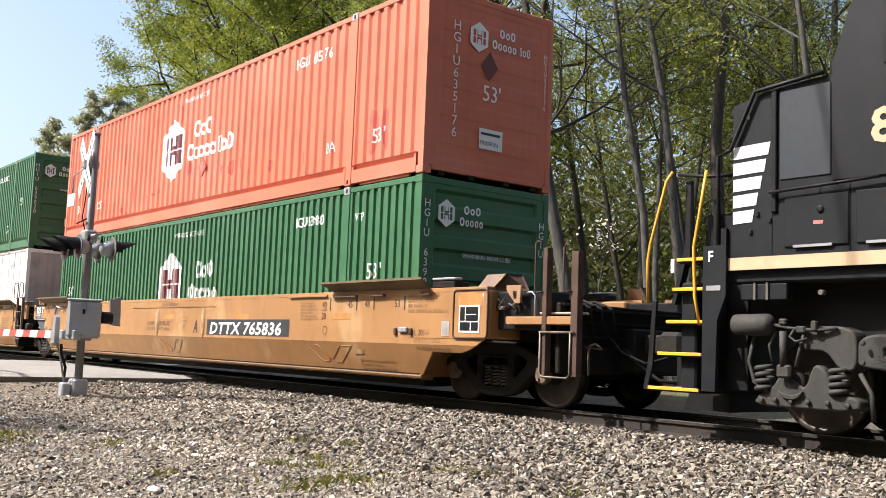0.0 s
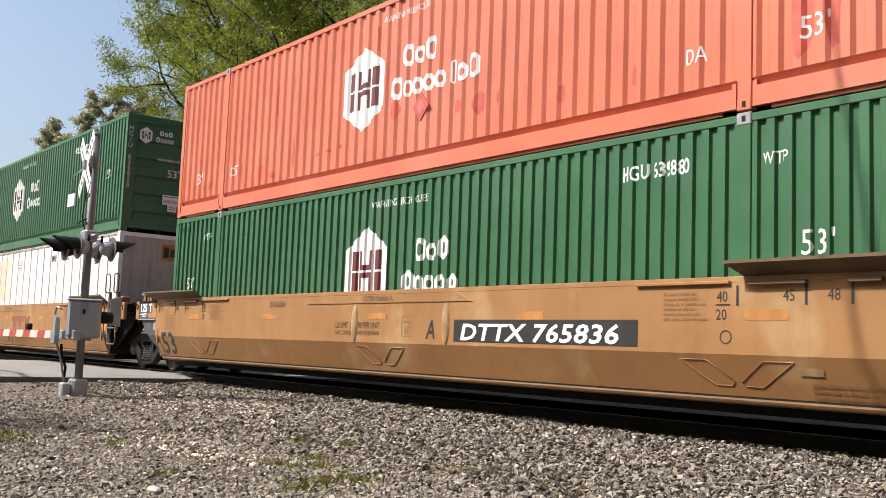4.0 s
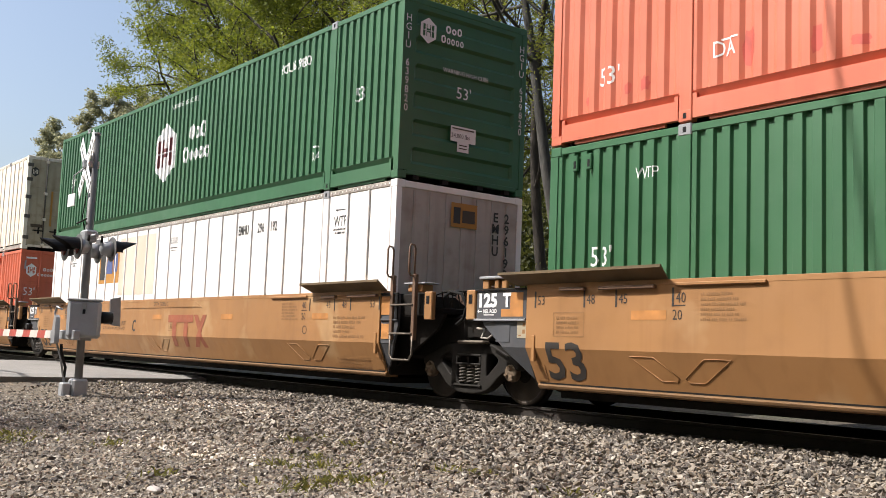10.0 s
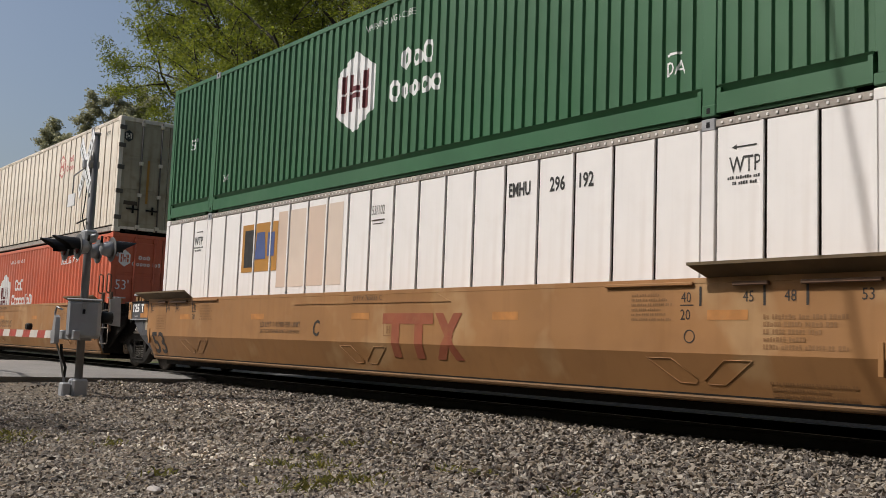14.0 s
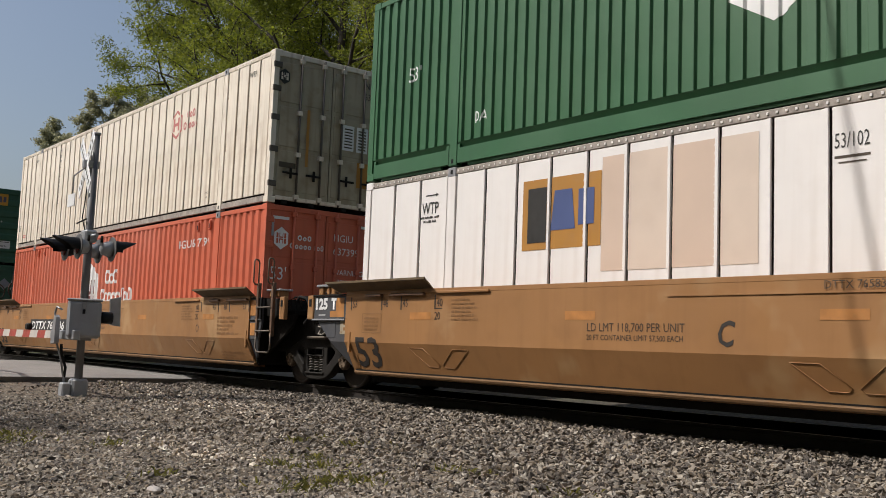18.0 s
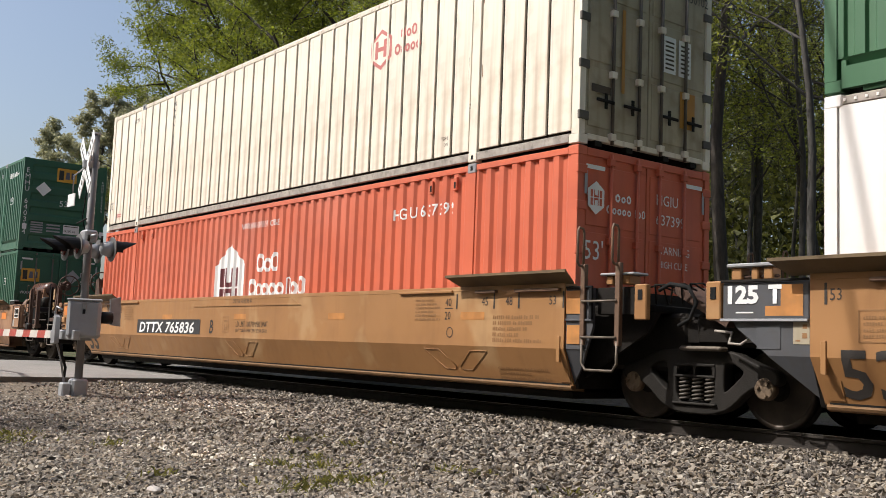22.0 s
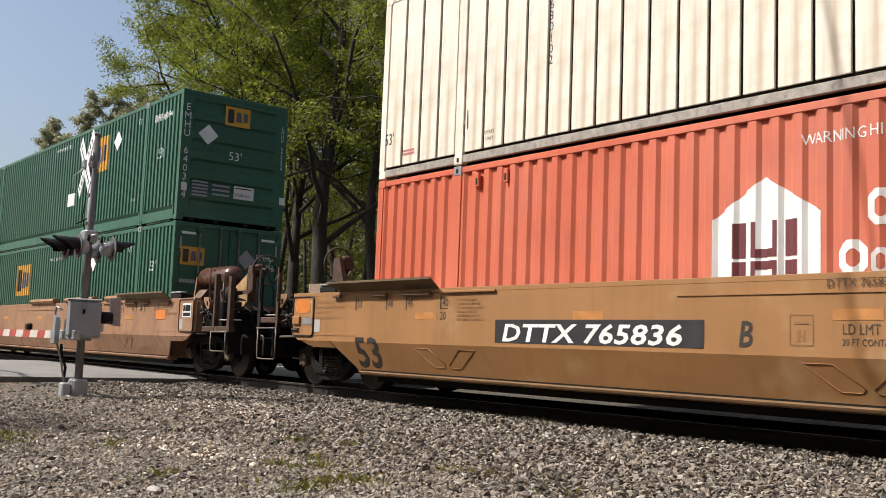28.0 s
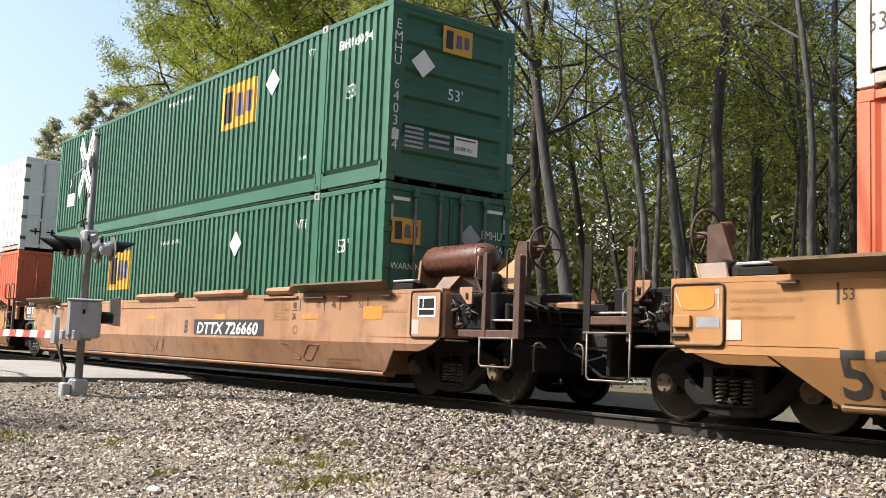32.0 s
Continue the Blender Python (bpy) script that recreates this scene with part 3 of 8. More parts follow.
    chip = np.concatenate([np.c_[low, np.full(4, -0.5)], np.c_[low * 0.62, np.full(4, 0.62)]])
    v = chip[None] * (1 + rnd.uniform(-0.35, 0.25, (n, 8, 1))) + rnd.uniform(-0.2, 0.2, (n, 8, 3))
    v[:, 4:, 2] += (v[:, 4:, 0] * rnd.normal(0, 0.35, (n, 1)) + v[:, 4:, 1] * rnd.normal(0, 0.35, (n, 1)))
    v *= r[:, None, None] * np.stack([rnd.uniform(0.8, 1.35, n), rnd.uniform(0.6, 0.95, n), rnd.uniform(0.45, 0.85, n)], -1)[:, None]
    t = rnd.uniform(0, 6.28, n)
    cs, sn = np.cos(t)[:, None], np.sin(t)[:, None]
    v = np.stack([v[..., 0] * cs - v[..., 1] * sn + gx[:, None], v[..., 0] * sn + v[..., 1] * cs + gy[:, None], v[..., 2] + (gz + r * 0.25)[:, None]], -1)
    f = np.array([(4, 5, 6, 7), (0, 1, 5, 4), (1, 2, 6, 5), (2, 3, 7, 6), (3, 0, 4, 7)])
    fine = raw("fine_gravel", v.reshape(-1, 3).tolist(), (f[None] + 8 * np.arange(n)[:, None, None]).reshape(-1, 4).tolist(), STONE)
    tagged(fine, "small pale gravel spread over bare brown soil", "gravel", kind="stuff")
    for _ in range(6000):
        put(rnd.uniform(-30, 5), rnd.uniform(-0.62, 2.6), rnd.uniform(0.025, 0.045), 0.4)
    ob = raw("ballast_stones", np.concatenate(verts).tolist(), faces, BALLAST)
    tagged(ob, "grey and tan crushed stone ballast beside the rails", "gravel", kind="stuff")


make_stones()


def make_weeds():
    rnd = random.Random(8)
    bm = bmesh.new()
    spots = [(-18.2, -3.15, 0.16), (-8.94, -6.62, 0.16), (-8.75, -4.85, 0.16), (-8.89, -4.47, 0.14), (-8.2, -4.54, 0.26), (-7.47, -5.45, 0.24), (-6.95, -5.68, 0.22), (-6.5, -4.76, 0.2), (-6.15, -4.72, 0.14), (-7.14, -5.91, 0.2), (-5.77, -6.53, 0.26), (-6.05, -6.19, 0.3), (-6.1, -5.88, 0.3), (-6.77, -7.09, 0.14), (-9.9, -7.3, 0.3), (-9.4, -7.5, 0.3), (-4.95, -4.85, 0.15)]
    for cx, cy, rad in spots:
        for _ in range(int(95 * rad / 0.4)):
            a, d = rnd.uniform(0, 6.28), rad * abs(rnd.gauss(0, 0.75))
            x, y = cx + d * math.cos(a), cy + d * math.sin(a)
            z = ground_z(x, y)
            h, w, t = rnd.uniform(0.012, 0.06), rnd.uniform(0.004, 0.012), rnd.uniform(0, 6.28)
            lx, ly = rnd.uniform(-0.04, 0.04), rnd.uniform(-0.04, 0.04)
            q = [(x - w * math.cos(t), y - w * math.sin(t), z), (x + w * math.cos(t), y + w * math.sin(t), z),
                 (x + lx + 0.6 * w * math.cos(t), y + ly + 0.6 * w * math.sin(t), z + h), (x + lx * 1.6, y + ly * 1.6, z + h * 1.05)]
            bm.faces.new([bm.verts.new(p) for p in q])
    tagged(part("weeds", bm, GRASS), "small green weeds growing through the gravel", "weeds", kind="stuff")


make_weeds()

# ---------------------------------------------------------------- containers
LONG, WIDE, HIGH = 16.15, 1.295, 2.896
POST_F, POST_R = -2.02, -14.20
MOVERS = []
WHEELS = []


def corrugation(pitch=0.28, deep=0.036, edge=(0.22, 0.32, 0.68, 0.78)):
    """Fold lines of a corrugated side wall and the depth of the wall at x."""
    breaks, segs = [], []
    for lo, hi in ((POST_F + 0.09, -0.13), (POST_R + 0.09, POST_F - 0.09), (-LONG + 0.13, POST_R - 0.09)):
        n = round((hi - lo) / pitch)
        p = (hi - lo) / n
        x = lo
        segs.append((lo, 0.0))
        for k in range(n):
            a = x + k * p
            for f, d in zip(edge, (0.0, deep, deep, 0.0)):
                segs.append((a + f * p, d))
        segs.append((hi, 0.0))
    segs.sort()
    xs, ds = [s[0] for s in segs], [s[1] for s in segs]
    return xs, lambda x: float(np.interp(x, xs, ds))


CORR = corrugation()


def corrugated_wall(side):
    """The pressed steel sheet of one side wall."""
    xs, depth = CORR
    bm = bmesh.new()
    z0, z1 = 0.325, HIGH - 0.09
    prev = None
    for x in xs:
        y = side * (WIDE - 0.012 - depth(x))
        cur = (bm.verts.new((x, y, z0)), bm.verts.new((x, y, z1)))
        if prev:
            bm.faces.new((prev[0], cur[0], cur[1], prev[1]) if side < 0 else (prev[1], cur[1], cur[0], prev[0]))
        prev = cur
    return bm


def casting(bm, x, y, z, inx, iny):
    box(bm, x - (0.178 if inx > 0 else 0), x + (0.178 if inx < 0 else 0), y - (0.162 if iny > 0 else 0), y + (0.162 if iny < 0 else 0), z, z + 0.118, bevel=0.008)


def container(name, label, u, z, mat, rib_mat=None, panel=None, doors=False, panel_mat=None, flat_end=False, end_mat=None, end_deep=0.043):
    """A 53 foot container; its front lower edge is at (u, z) in the train. Returns the thing."""
    c = thing(name, label, "shipping container", "stacked containers")
    rib_mat = rib_mat or mat
    end_mat = end_mat or mat
    # frame
    for x in (0.0, -LONG):
        for s in (-1, 1):
            y = s * WIDE
            xa, xb = (x - 0.13, x - 0.002) if x == 0 else (x + 0.002, x + 0.13)
            part("corner_post", prismed([(xa, y), (xb, y), (xb, y - s * 0.10), (xa, y - s * 0.10)], "z", 0.118, HIGH - 0.118), rib_mat, c)
            for zz in (0.0, HIGH - 0.118):
                bm = bmesh.new()
                casting(bm, x, y + s * 0.002, zz, 1 if x == 0 else -1, s)
                part("corner_casting", bm, rib_mat, c)
    for s in (-1, 1):
        ya, yb = sorted((s * (WIDE - 0.004), s * (WIDE - 0.07)))
        part("top_rail", boxed(-LONG + 0.178, -0.178, ya, yb, HIGH - 0.10, HIGH - 0.015, bevel=0.006), GRIMYRAIL if flat_end else rib_mat, c)
        if panel:
            part("bottom_rail", boxed(-LONG + 0.178, -0.178, ya, yb, 0.02, 0.13, bevel=0.006), GRIMYRAIL, c, "grimy grey bottom rail")
        else:
            for lo, hi in ((-LONG + 0.18, POST_R - 0.10), (POST_R + 0.10, POST_F - 0.10), (POST_F + 0.10, -0.18)):
                y = s * (WIDE + 0.002)
                part("bottom_rail", prismed([(y, 0.03), (y, 0.245), (y - s * 0.07, 0.25), (y - s * 0.07, 0.03)], "x", lo, hi), rib_mat, c)
                part("rail_web", prismed([(y - s * 0.008, 0.335), (y - s * 0.072, 0.240), (y - s * 0.09, 0.240), (y - s * 0.06, 0.335)], "x", lo, hi), rib_mat, c)
                part("rail_lip", prismed([(y - s * 0.03, -0.012), (y - s * 0.03, 0.03), (y - s * 0.07, 0.03), (y - s * 0.07, -0.012)], "x", lo + 0.2, hi - 0.2), rib_mat, c)
                for xx, d in ((lo, 0.05), (hi, -0.05)):
                    part("rail_gusset", prismed([(y, 0.06), (y, 0.30), (y - s * 0.05, 0.32), (y - s * 0.06, 0.06)], "x", min(xx, xx + d), max(xx, xx + d)), rib_mat, c)
        for px in (POST_F, POST_R):
            ya, yb = sorted((s * (WIDE + 0.004), s * (WIDE - 0.10)))
            post = part("lift_post", boxed(px - 0.085, px + 0.085, ya, yb, 0.0, HIGH, bevel=0.006), rib_mat, c)
            for zz in (0.0, HIGH - 0.13):
                ya, yb = sorted((s * (WIDE + 0.010), s * (WIDE - 0.10)))
                part("lift_casting", boxed(px - 0.09, px + 0.09, ya, yb, zz - 0.002, zz + 0.132, bevel=0.01), GALV if zz > 1 else rib_mat, post)
                part("casting_hole", boxed(px - 0.022, px + 0.022, min(s * (WIDE + 0.0135), s * WIDE), max(s * (WIDE + 0.0135), s * WIDE), zz + 0.035, zz + 0.095, bevel=0.0), BLACK, post)
    for x in (0.0, -LONG):
        xa, xb = (-0.09, -0.004) if x == 0 else (-LONG + 0.004, -LONG + 0.09)
        part("end_rail", boxed(xa, xb, -WIDE + 0.16, WIDE - 0.16, HIGH - 0.11, HIGH - 0.01, bevel=0.006), rib_mat, c)
        part("end_sill", boxed(xa, xb, -WIDE + 0.16, WIDE - 0.16, 0.07, 0.14, bevel=0.006), rib_mat, c)
        for y0 in (-1.0, -0.42, 0.30, 0.88):
            part("sill_foot", boxed(xa - 0.0, xb - 0.004, y0, y0 + 0.12, 0.0, 0.07), STEEL, c)
    part("roof", boxed(-LONG + 0.05, -0.05, -WIDE + 0.05, WIDE - 0.05, HIGH - 0.06, HIGH - 0.03), mat, c)
    part("floor", boxed(-LONG + 0.05, -0.05, -WIDE + 0.05, WIDE - 0.05, 0.09, 0.14), STEEL, c)
    # side walls
    if panel:
        part("side_wall", boxed(-LONG + 0.12, -0.12, -WIDE + 0.045, -WIDE + 0.06, 0.15, HIGH - 0.09), SEAM, c)
        part("side_wall", boxed(-LONG + 0.12, -0.12, WIDE - 0.06, WIDE - 0.02, 0.15, HIGH - 0.09), mat, c)
        share = {}
        for lo, hi in ((POST_F + 0.09, -0.13), (POST_R + 0.09, POST_F - 0.09), (-LONG + 0.13, POST_R - 0.09)):
            n = round((hi - lo) / panel)
            w = (hi - lo) / n
            key = round(w, 3)
            for k in range(n):
                if key not in share:
                    bm = bmesh.new()
                    box(bm, 0.018, w - 0.014, -0.022, 0.0, 0.17, HIGH - 0.105, bevel=0.006)
                    box(bm, w - 0.056, w - 0.014, -0.036, -0.022, 0.17, HIGH - 0.105, bevel=0.003)
                    for rz in range(30):
                        box(bm, w - 0.074, w - 0.064, -0.026, -0.02, 0.22 + rz * 0.085, 0.235 + rz * 0.085)
                    ob = part("panel", bm, panel_mat or mat, c)
                    share[key] = ob.data
                else:
                    ob = new("panel", share[key])
                    ob.parent = c
                ob.location = (lo + k * w, -WIDE + 0.034 + 0.001 * ((k * 7) % 3), 0)
                bm = None
        rv = bmesh.new()
        x = -LONG + 0.2
        while x < -0.2:
            box(rv, x, x + 0.025, -WIDE - 0.008, -WIDE, HIGH - 0.07, HIGH - 0.045)
            x += 0.11
        tagged(part("rivet_row", rv, mat, c), kind="stuff")
    else:
        for s in (-1, 1):
            part("side_wall", corrugated_wall(s), mat, c)
    # front end
    if doors:
        for s in (-1, 1):
            ya, yb = sorted((s * 0.008, s * (WIDE - 0.11)))
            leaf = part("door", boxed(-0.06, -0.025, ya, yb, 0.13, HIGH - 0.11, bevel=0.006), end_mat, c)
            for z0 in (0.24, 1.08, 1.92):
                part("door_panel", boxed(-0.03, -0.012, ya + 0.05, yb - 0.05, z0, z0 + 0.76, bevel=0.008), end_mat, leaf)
            for ry in (0.22, 0.72):
                rod = part("lock_rod", tubed([(0.022, s * ry, 0.05), (0.022, s * ry, HIGH - 0.05)], 0.022, 8), DARKROD if doors == "bright" else WORNSTEEL if mat == TEAL else rib_mat, leaf)
                for zz in (0.10, 0.9, 1.7, HIGH - 0.2):
                    part("rod_bracket", boxed(-0.02, 0.05, s * ry - 0.05, s * ry + 0.05, zz, zz + 0.09, bevel=0.008), rib_mat, rod)
                part("handle", boxed(0.03, 0.06, min(s * ry, s * (ry + 0.32)), max(s * ry, s * (ry + 0.32)), 0.56 if doors == "bright" else 0.98, 0.60 if doors == "bright" else 1.03, bevel=0.008), STEEL, rod)
                if doors == "bright":
                    part("handle_catch", boxed(0.03, 0.05, min(s * (ry + 0.12), s * (ry + 0.17)), max(s * (ry + 0.12), s * (ry + 0.17)), 0.48, 0.68, bevel=0.005), STEEL, rod)
            for zz in (0.3, 0.95, 1.55, 2.1, 2.55):
                ya2, yb2 = sorted((s * (WIDE - 0.16), s * (WIDE + 0.012)))
                part("hinge", boxed(-0.03, 0.012, ya2, yb2, zz, zz + 0.11, bevel=0.008), DARKROD if doors == "bright" else rib_mat, leaf)
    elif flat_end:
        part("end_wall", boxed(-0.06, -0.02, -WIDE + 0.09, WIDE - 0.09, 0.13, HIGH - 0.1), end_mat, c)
        for k in range(7):
            y = -WIDE + 0.35 + k * 0.318
            part("end_rib", boxed(-0.022, -0.006, y - 0.02, y + 0.02, 0.15, HIGH - 0.12), end_mat, c)
    else:
        bm = bmesh.new()
        prof = [(0.13, -0.012)]
        for k in range(6):
            z0 = 0.24 + k * 0.44
            prof += [(z0, -0.012), (z0 + 0.05, -0.012 - end_deep), (z0 + 0.22, -0.012 - end_deep), (z0 + 0.27, -0.012)]
        prof.append((HIGH - 0.10, -0.012))
        rows = [[bm.verts.new((d if -1.05 < y < 1.05 else -0.012, y, zz)) for y in (-WIDE + 0.09, -1.051, -1.0, 1.0, 1.051, WIDE - 0.09)] for zz, d in prof]
        for a, b in zip(rows, rows[1:]):
            for i in range(5):
                bm.faces.new((a[i], a[i + 1], b[i + 1], b[i]))
        part("end_wall", bm, mat, c)
    part("rear_wall", boxed(-LONG + 0.02, -LONG + 0.06, -WIDE + 0.09, WIDE - 0.09, 0.13, HIGH - 0.1), mat, c)
    MOVERS.append((c, u, z))
    return c


def on_side(x, z):
    return side_place(x, z, -WIDE + 0.012)


def on_flat(x, z):
    return side_place(x, z, -WIDE + 0.0085)


def panel_strips(x0, x1, z0, z1, pitch=12.0 / 19, gap=0.02):
    """A painted rectangle cut where the seams between panels run."""
    lo, out, k = POST_R + 0.09, [], 0
    while lo + k * pitch < x1:
        a, b = max(x0, lo + k * pitch + gap), min(x1, lo + (k + 1) * pitch - gap)
        if b - a > 0.01:
            out.append(rect(a, z0, b - a, z1 - z0))
        k += 1
    return out


def on_end(y, z, out=0.004):
    return end_place(y, z, out)


def ring_words(groups, place, mat, c, h, folds=None):
    patch(ring_row(groups, h), place, mat, c, folds, 0.004, "name_shape")


def white_word(c, x, z, s, folds, inc=False, place=on_side, mat=None):
    """The carrier's name as two rows of plain frames."""
    mat = mat or MARKWHITE
    top = ring_row(((0.36, 0.32, 0.34),), 0.36, 0.06, 0.35)
    low = ring_row(((0.42, 0.24, 0.33, 0.33, 0.33), (0.13, 0.32, 0.30)) if inc else ((0.42, 0.24, 0.33, 0.33, 0.33),), 0.36, 0.055, 0.35)
    patch(moved(top, x + 0.42 * s, z + 0.66 * s, s), place(0, 0), mat, c, folds, 0.004, "name_shape")
    patch(moved(low, x, z, s), place(0, 0), mat, c, folds, 0.004, "name_shape")


ZLOW, ZUP = 0.365, 3.285
UA, UC, UB, UD, UE = 18.99, -0.60, -20.22, -44.05, -63.65

# first unit: orange-red over green
STAIN = shader("faded_red_stain", (0.50, 0.085, 0.06), 0.6, vary=0.2, scale=5, dirt=0.5, dirt_color=(0.62, 0.12, 0.06))
SOFT = (0.16, 0.34, 0.62, 0.80)
TIGHT = (0.30, 0.41, 0.72, 0.83)
LONG = 16.28
CORR = corrugation(0.274, edge=SOFT)
a_up = container("shipping_container", "orange-red corrugated steel container stacked on a green one", UA, ZUP, RED, end_deep=0.006)
hexagon_sign(-9.92, 0.85, 1.36, 1.40, on_side, (MARKWHITE, MAROON), a_up, CORR)
white_word(a_up, -8.46, 1.22, 0.72, CORR, True)
words("HGIU 635176", 0.27, on_side(-3.96, 2.32), MARKWHITE, a_up, 0.78, CORR, bold=0.004)
words("WARNING HIGH CUBE", 0.15, on_side(-8.73, 2.52), MARKWHITE, a_up, 0.78, CORR)
words("53'", 0.34, on_side(-1.40, 0.62), MARKWHITE, a_up, 0.85, CORR)
words("DA", 0.26, on_side(-2.82, 0.64), MARKWHITE, a_up, 0.8, CORR)
words("53'", 0.32, on_side(-15.52, 0.64), MARKWHITE, a_up, 0.85, CORR)
words("DA", 0.26, on_side(-13.86, 0.64), MARKWHITE, a_up, 0.8, CORR)
words("HGIU635176", 0.215, on_end(-0.74, 2.28), MARKWHITE, a_up, down=True)
words("HGIU635176", 0.11, on_end(1.13, 2.2), MARKWHITE, a_up, down=True)
words("53'", 0.36, on_end(-0.2, 1.28), MARKWHITE, a_up, 0.9)
hexagon_sign(-0.51, 2.02, 0.42, 0.48, on_end, (MARKWHITE, STAIN), a_up, None, (0.004, 0, 0))
ring_words(((0.10, 0.09, 0.09),), on_end(0.12, 2.34), MARKWHITE, a_up, 0.11)
ring_words(((0.10, 0.08, 0.08, 0.08, 0.08), (0.04, 0.07, 0.07)), on_end(-0.03, 2.14), MARKWHITE, a_up, 0.11)
patch([rect(-0.24, 0.52, 0.48, 0.32)], on_end(0, 0), MARKWHITE, a_up, name="weight_plate")
patch([rect(-0.21, 0.74, 0.40, 0.04)], on_end(0, 0, 0.008), MARKGREY, a_up, name="fine_print")
words("74,000 lbs", 0.105, on_end(-0.23, 0.58, 0.008), MARKBLACK, a_up, 0.9)
patch([[(-0.07, 1.6), (0.10, 1.83), (-0.07, 2.08), (-0.24, 1.83)]], on_end(0, 0), MAROON, a_up, name="placard")
for k, (x, z, w, h) in enumerate(((-1.50, 0.40, 0.25, 0.85), (-1.15, 0.42, 0.22, 0.8), (-6.9, 0.74, 0.2, 0.24), (-6.5, 0.66, 0.34, 0.36), (-5.95, 0.72, 0.07, 0.26), (-4.8, 0.55, 0.12, 0.24), (-9.95, 0.66, 0.16, 0.10), (-10.35, 0.64, 0.18, 0.07), (-10.7, 0.62, 0.2, 0.07), (-11.5, 0.46, 0.15, 0.62), (-12.3, 0.42, 0.24, 0.12), (-12.7, 0.42, 0.12, 0.34), (-13.5, 0.44, 0.18, 0.5), (-3.6, 0.5, 0.12, 0.3), (-15.1, 0.45, 0.1, 0.16), (-14.85, 0.45, 0.12, 0.2), (-15.75, 0.42, 0.1, 0.14), (-8.9, 2.05, 0.05, 0.5), (-12.15, 1.5, 0.05, 0.7), (-11.55, 1.9, 0.04, 0.4))):
    patch([blot(x, z, w, h, k)], on_side(0, 0), STAIN, a_up, CORR, 0.002, "stain")
part("placard", prismed([(-7.65, 0.78), (-7.46, 1.0), (-7.65, 1.22), (-7.84, 1.0)], "y", -WIDE - 0.002, -WIDE + 0.01), STAIN, a_up, "scuffed red diamond placard")
part("placard_face", prismed([(-7.65, 0.88), (-7.55, 1.0), (-7.65, 1.12), (-7.75, 1.0)], "y", -WIDE - 0.005, -WIDE - 0.002), PINKRED, a_up, "faded pink placard face")
patch([[(-8.35, 0.88), (-8.2, 1.06), (-8.35, 1.24), (-8.5, 1.06)]], on_side(0, 0), STAIN, a_up, CORR, 0.003, "placard")

patch([rect(-13.76, 0.82, 0.22, 0.022)], on_side(0, 0), MARKWHITE, a_up, CORR, 0.004, "arrow_mark")
CORR = corrugation(0.209, edge=TIGHT)
a_low = container("shipping_container", "green corrugated steel container riding low in a well", UA, ZLOW, GREEN)
hexagon_sign(-9.60, 0.80, 1.32, 1.41, on_side, (MARKWHITE, MAROON), a_low, CORR)
white_word(a_low, -7.97, 1.14, 0.70, CORR)
words("HGIU 639880", 0.24, on_side(-3.70, 2.35), MARKWHITE, a_low, 0.72, CORR, bold=0.004)
words("WARNING HIGH CUBE", 0.16, on_side(-8.84, 2.48), MARKWHITE, a_low, 0.88, CORR)
words("53'", 0.36, on_side(-1.38, 1.38), MARKWHITE, a_low, 0.85, CORR)
words("WTP", 0.19, on_side(-1.82, 2.32), MARKWHITE, a_low, 0.75, CORR)
words("53'", 0.34, on_side(-15.58, 1.38), MARKWHITE, a_low, 0.85, CORR)
words("WTP", 0.19, on_side(-14.90, 2.36), MARKWHITE, a_low, 0.75, CORR)
words("HGIU 6398", 0.17, on_end(-1.18, 2.42), MARKWHITE, a_low, down=True)
words("HGIU", 0.17, on_end(1.14, 2.3), MARKWHITE, a_low, down=True)
hexagon_sign(-1.0, 2.15, 0.36, 0.42, on_end, (MARKWHITE, GREEN), a_low, None, (0.004, 0, 0))
ring_words(((0.10, 0.09, 0.09),), on_end(-0.48, 2.38), MARKWHITE, a_low, 0.10)
ring_words(((0.09, 0.07, 0.07, 0.07, 0.07),), on_end(-0.56, 2.2), MARKWHITE, a_low, 0.10)
words("WARNING HIGH CUBE", 0.10, on_end(-0.49, 1.72), MARKWHITE, a_low, 0.95)

# second unit: green over white
LONG = 16.36
CORR = corrugation(0.209, edge=TIGHT)
c_up = container("shipping_container", "green corrugated steel container stacked on a white one", UC, ZUP, GREEN)
hexagon_sign(-9.70, 0.88, 1.32, 1.36, on_side, (MARKWHITE, MAROON), c_up, CORR)
white_word(c_up, -8.06, 1.20, 0.70, CORR)
words("HGIU 639820", 0.25, on_side(-3.9, 2.33), MARKWHITE, c_up, 0.75, CORR, bold=0.004)
words("WARNING HIGH CUBE", 0.15, on_side(-8.8, 2.5), MARKWHITE, c_up, 0.85, CORR)
words("53'", 0.34, on_side(-1.30, 1.38), MARKWHITE, c_up, 0.8, CORR)
words("DA", 0.24, on_side(-2.64, 0.56), MARKWHITE, c_up, 0.8, CORR)
patch([rect(-2.62, 0.79, 0.2, 0.03)], on_side(0, 0), MARKWHITE, c_up, CORR, 0.004, "rule")
words("53'", 0.32, on_side(-15.36, 1.42), MARKWHITE, c_up, 0.8, CORR)
words("DA", 0.24, on_side(-13.8, 0.56), MARKWHITE, c_up, 0.8, CORR)
words("HGIU 639820", 0.165, on_end(-1.20, 2.46), MARKWHITE, c_up, down=True)
words("HGIU 639820", 0.165, on_end(1.18, 2.46), MARKWHITE, c_up, down=True)
hexagon_sign(-1.0, 2.18, 0.36, 0.42, on_end, (MARKWHITE, GREEN), c_up, None, (0.004, 0, 0))
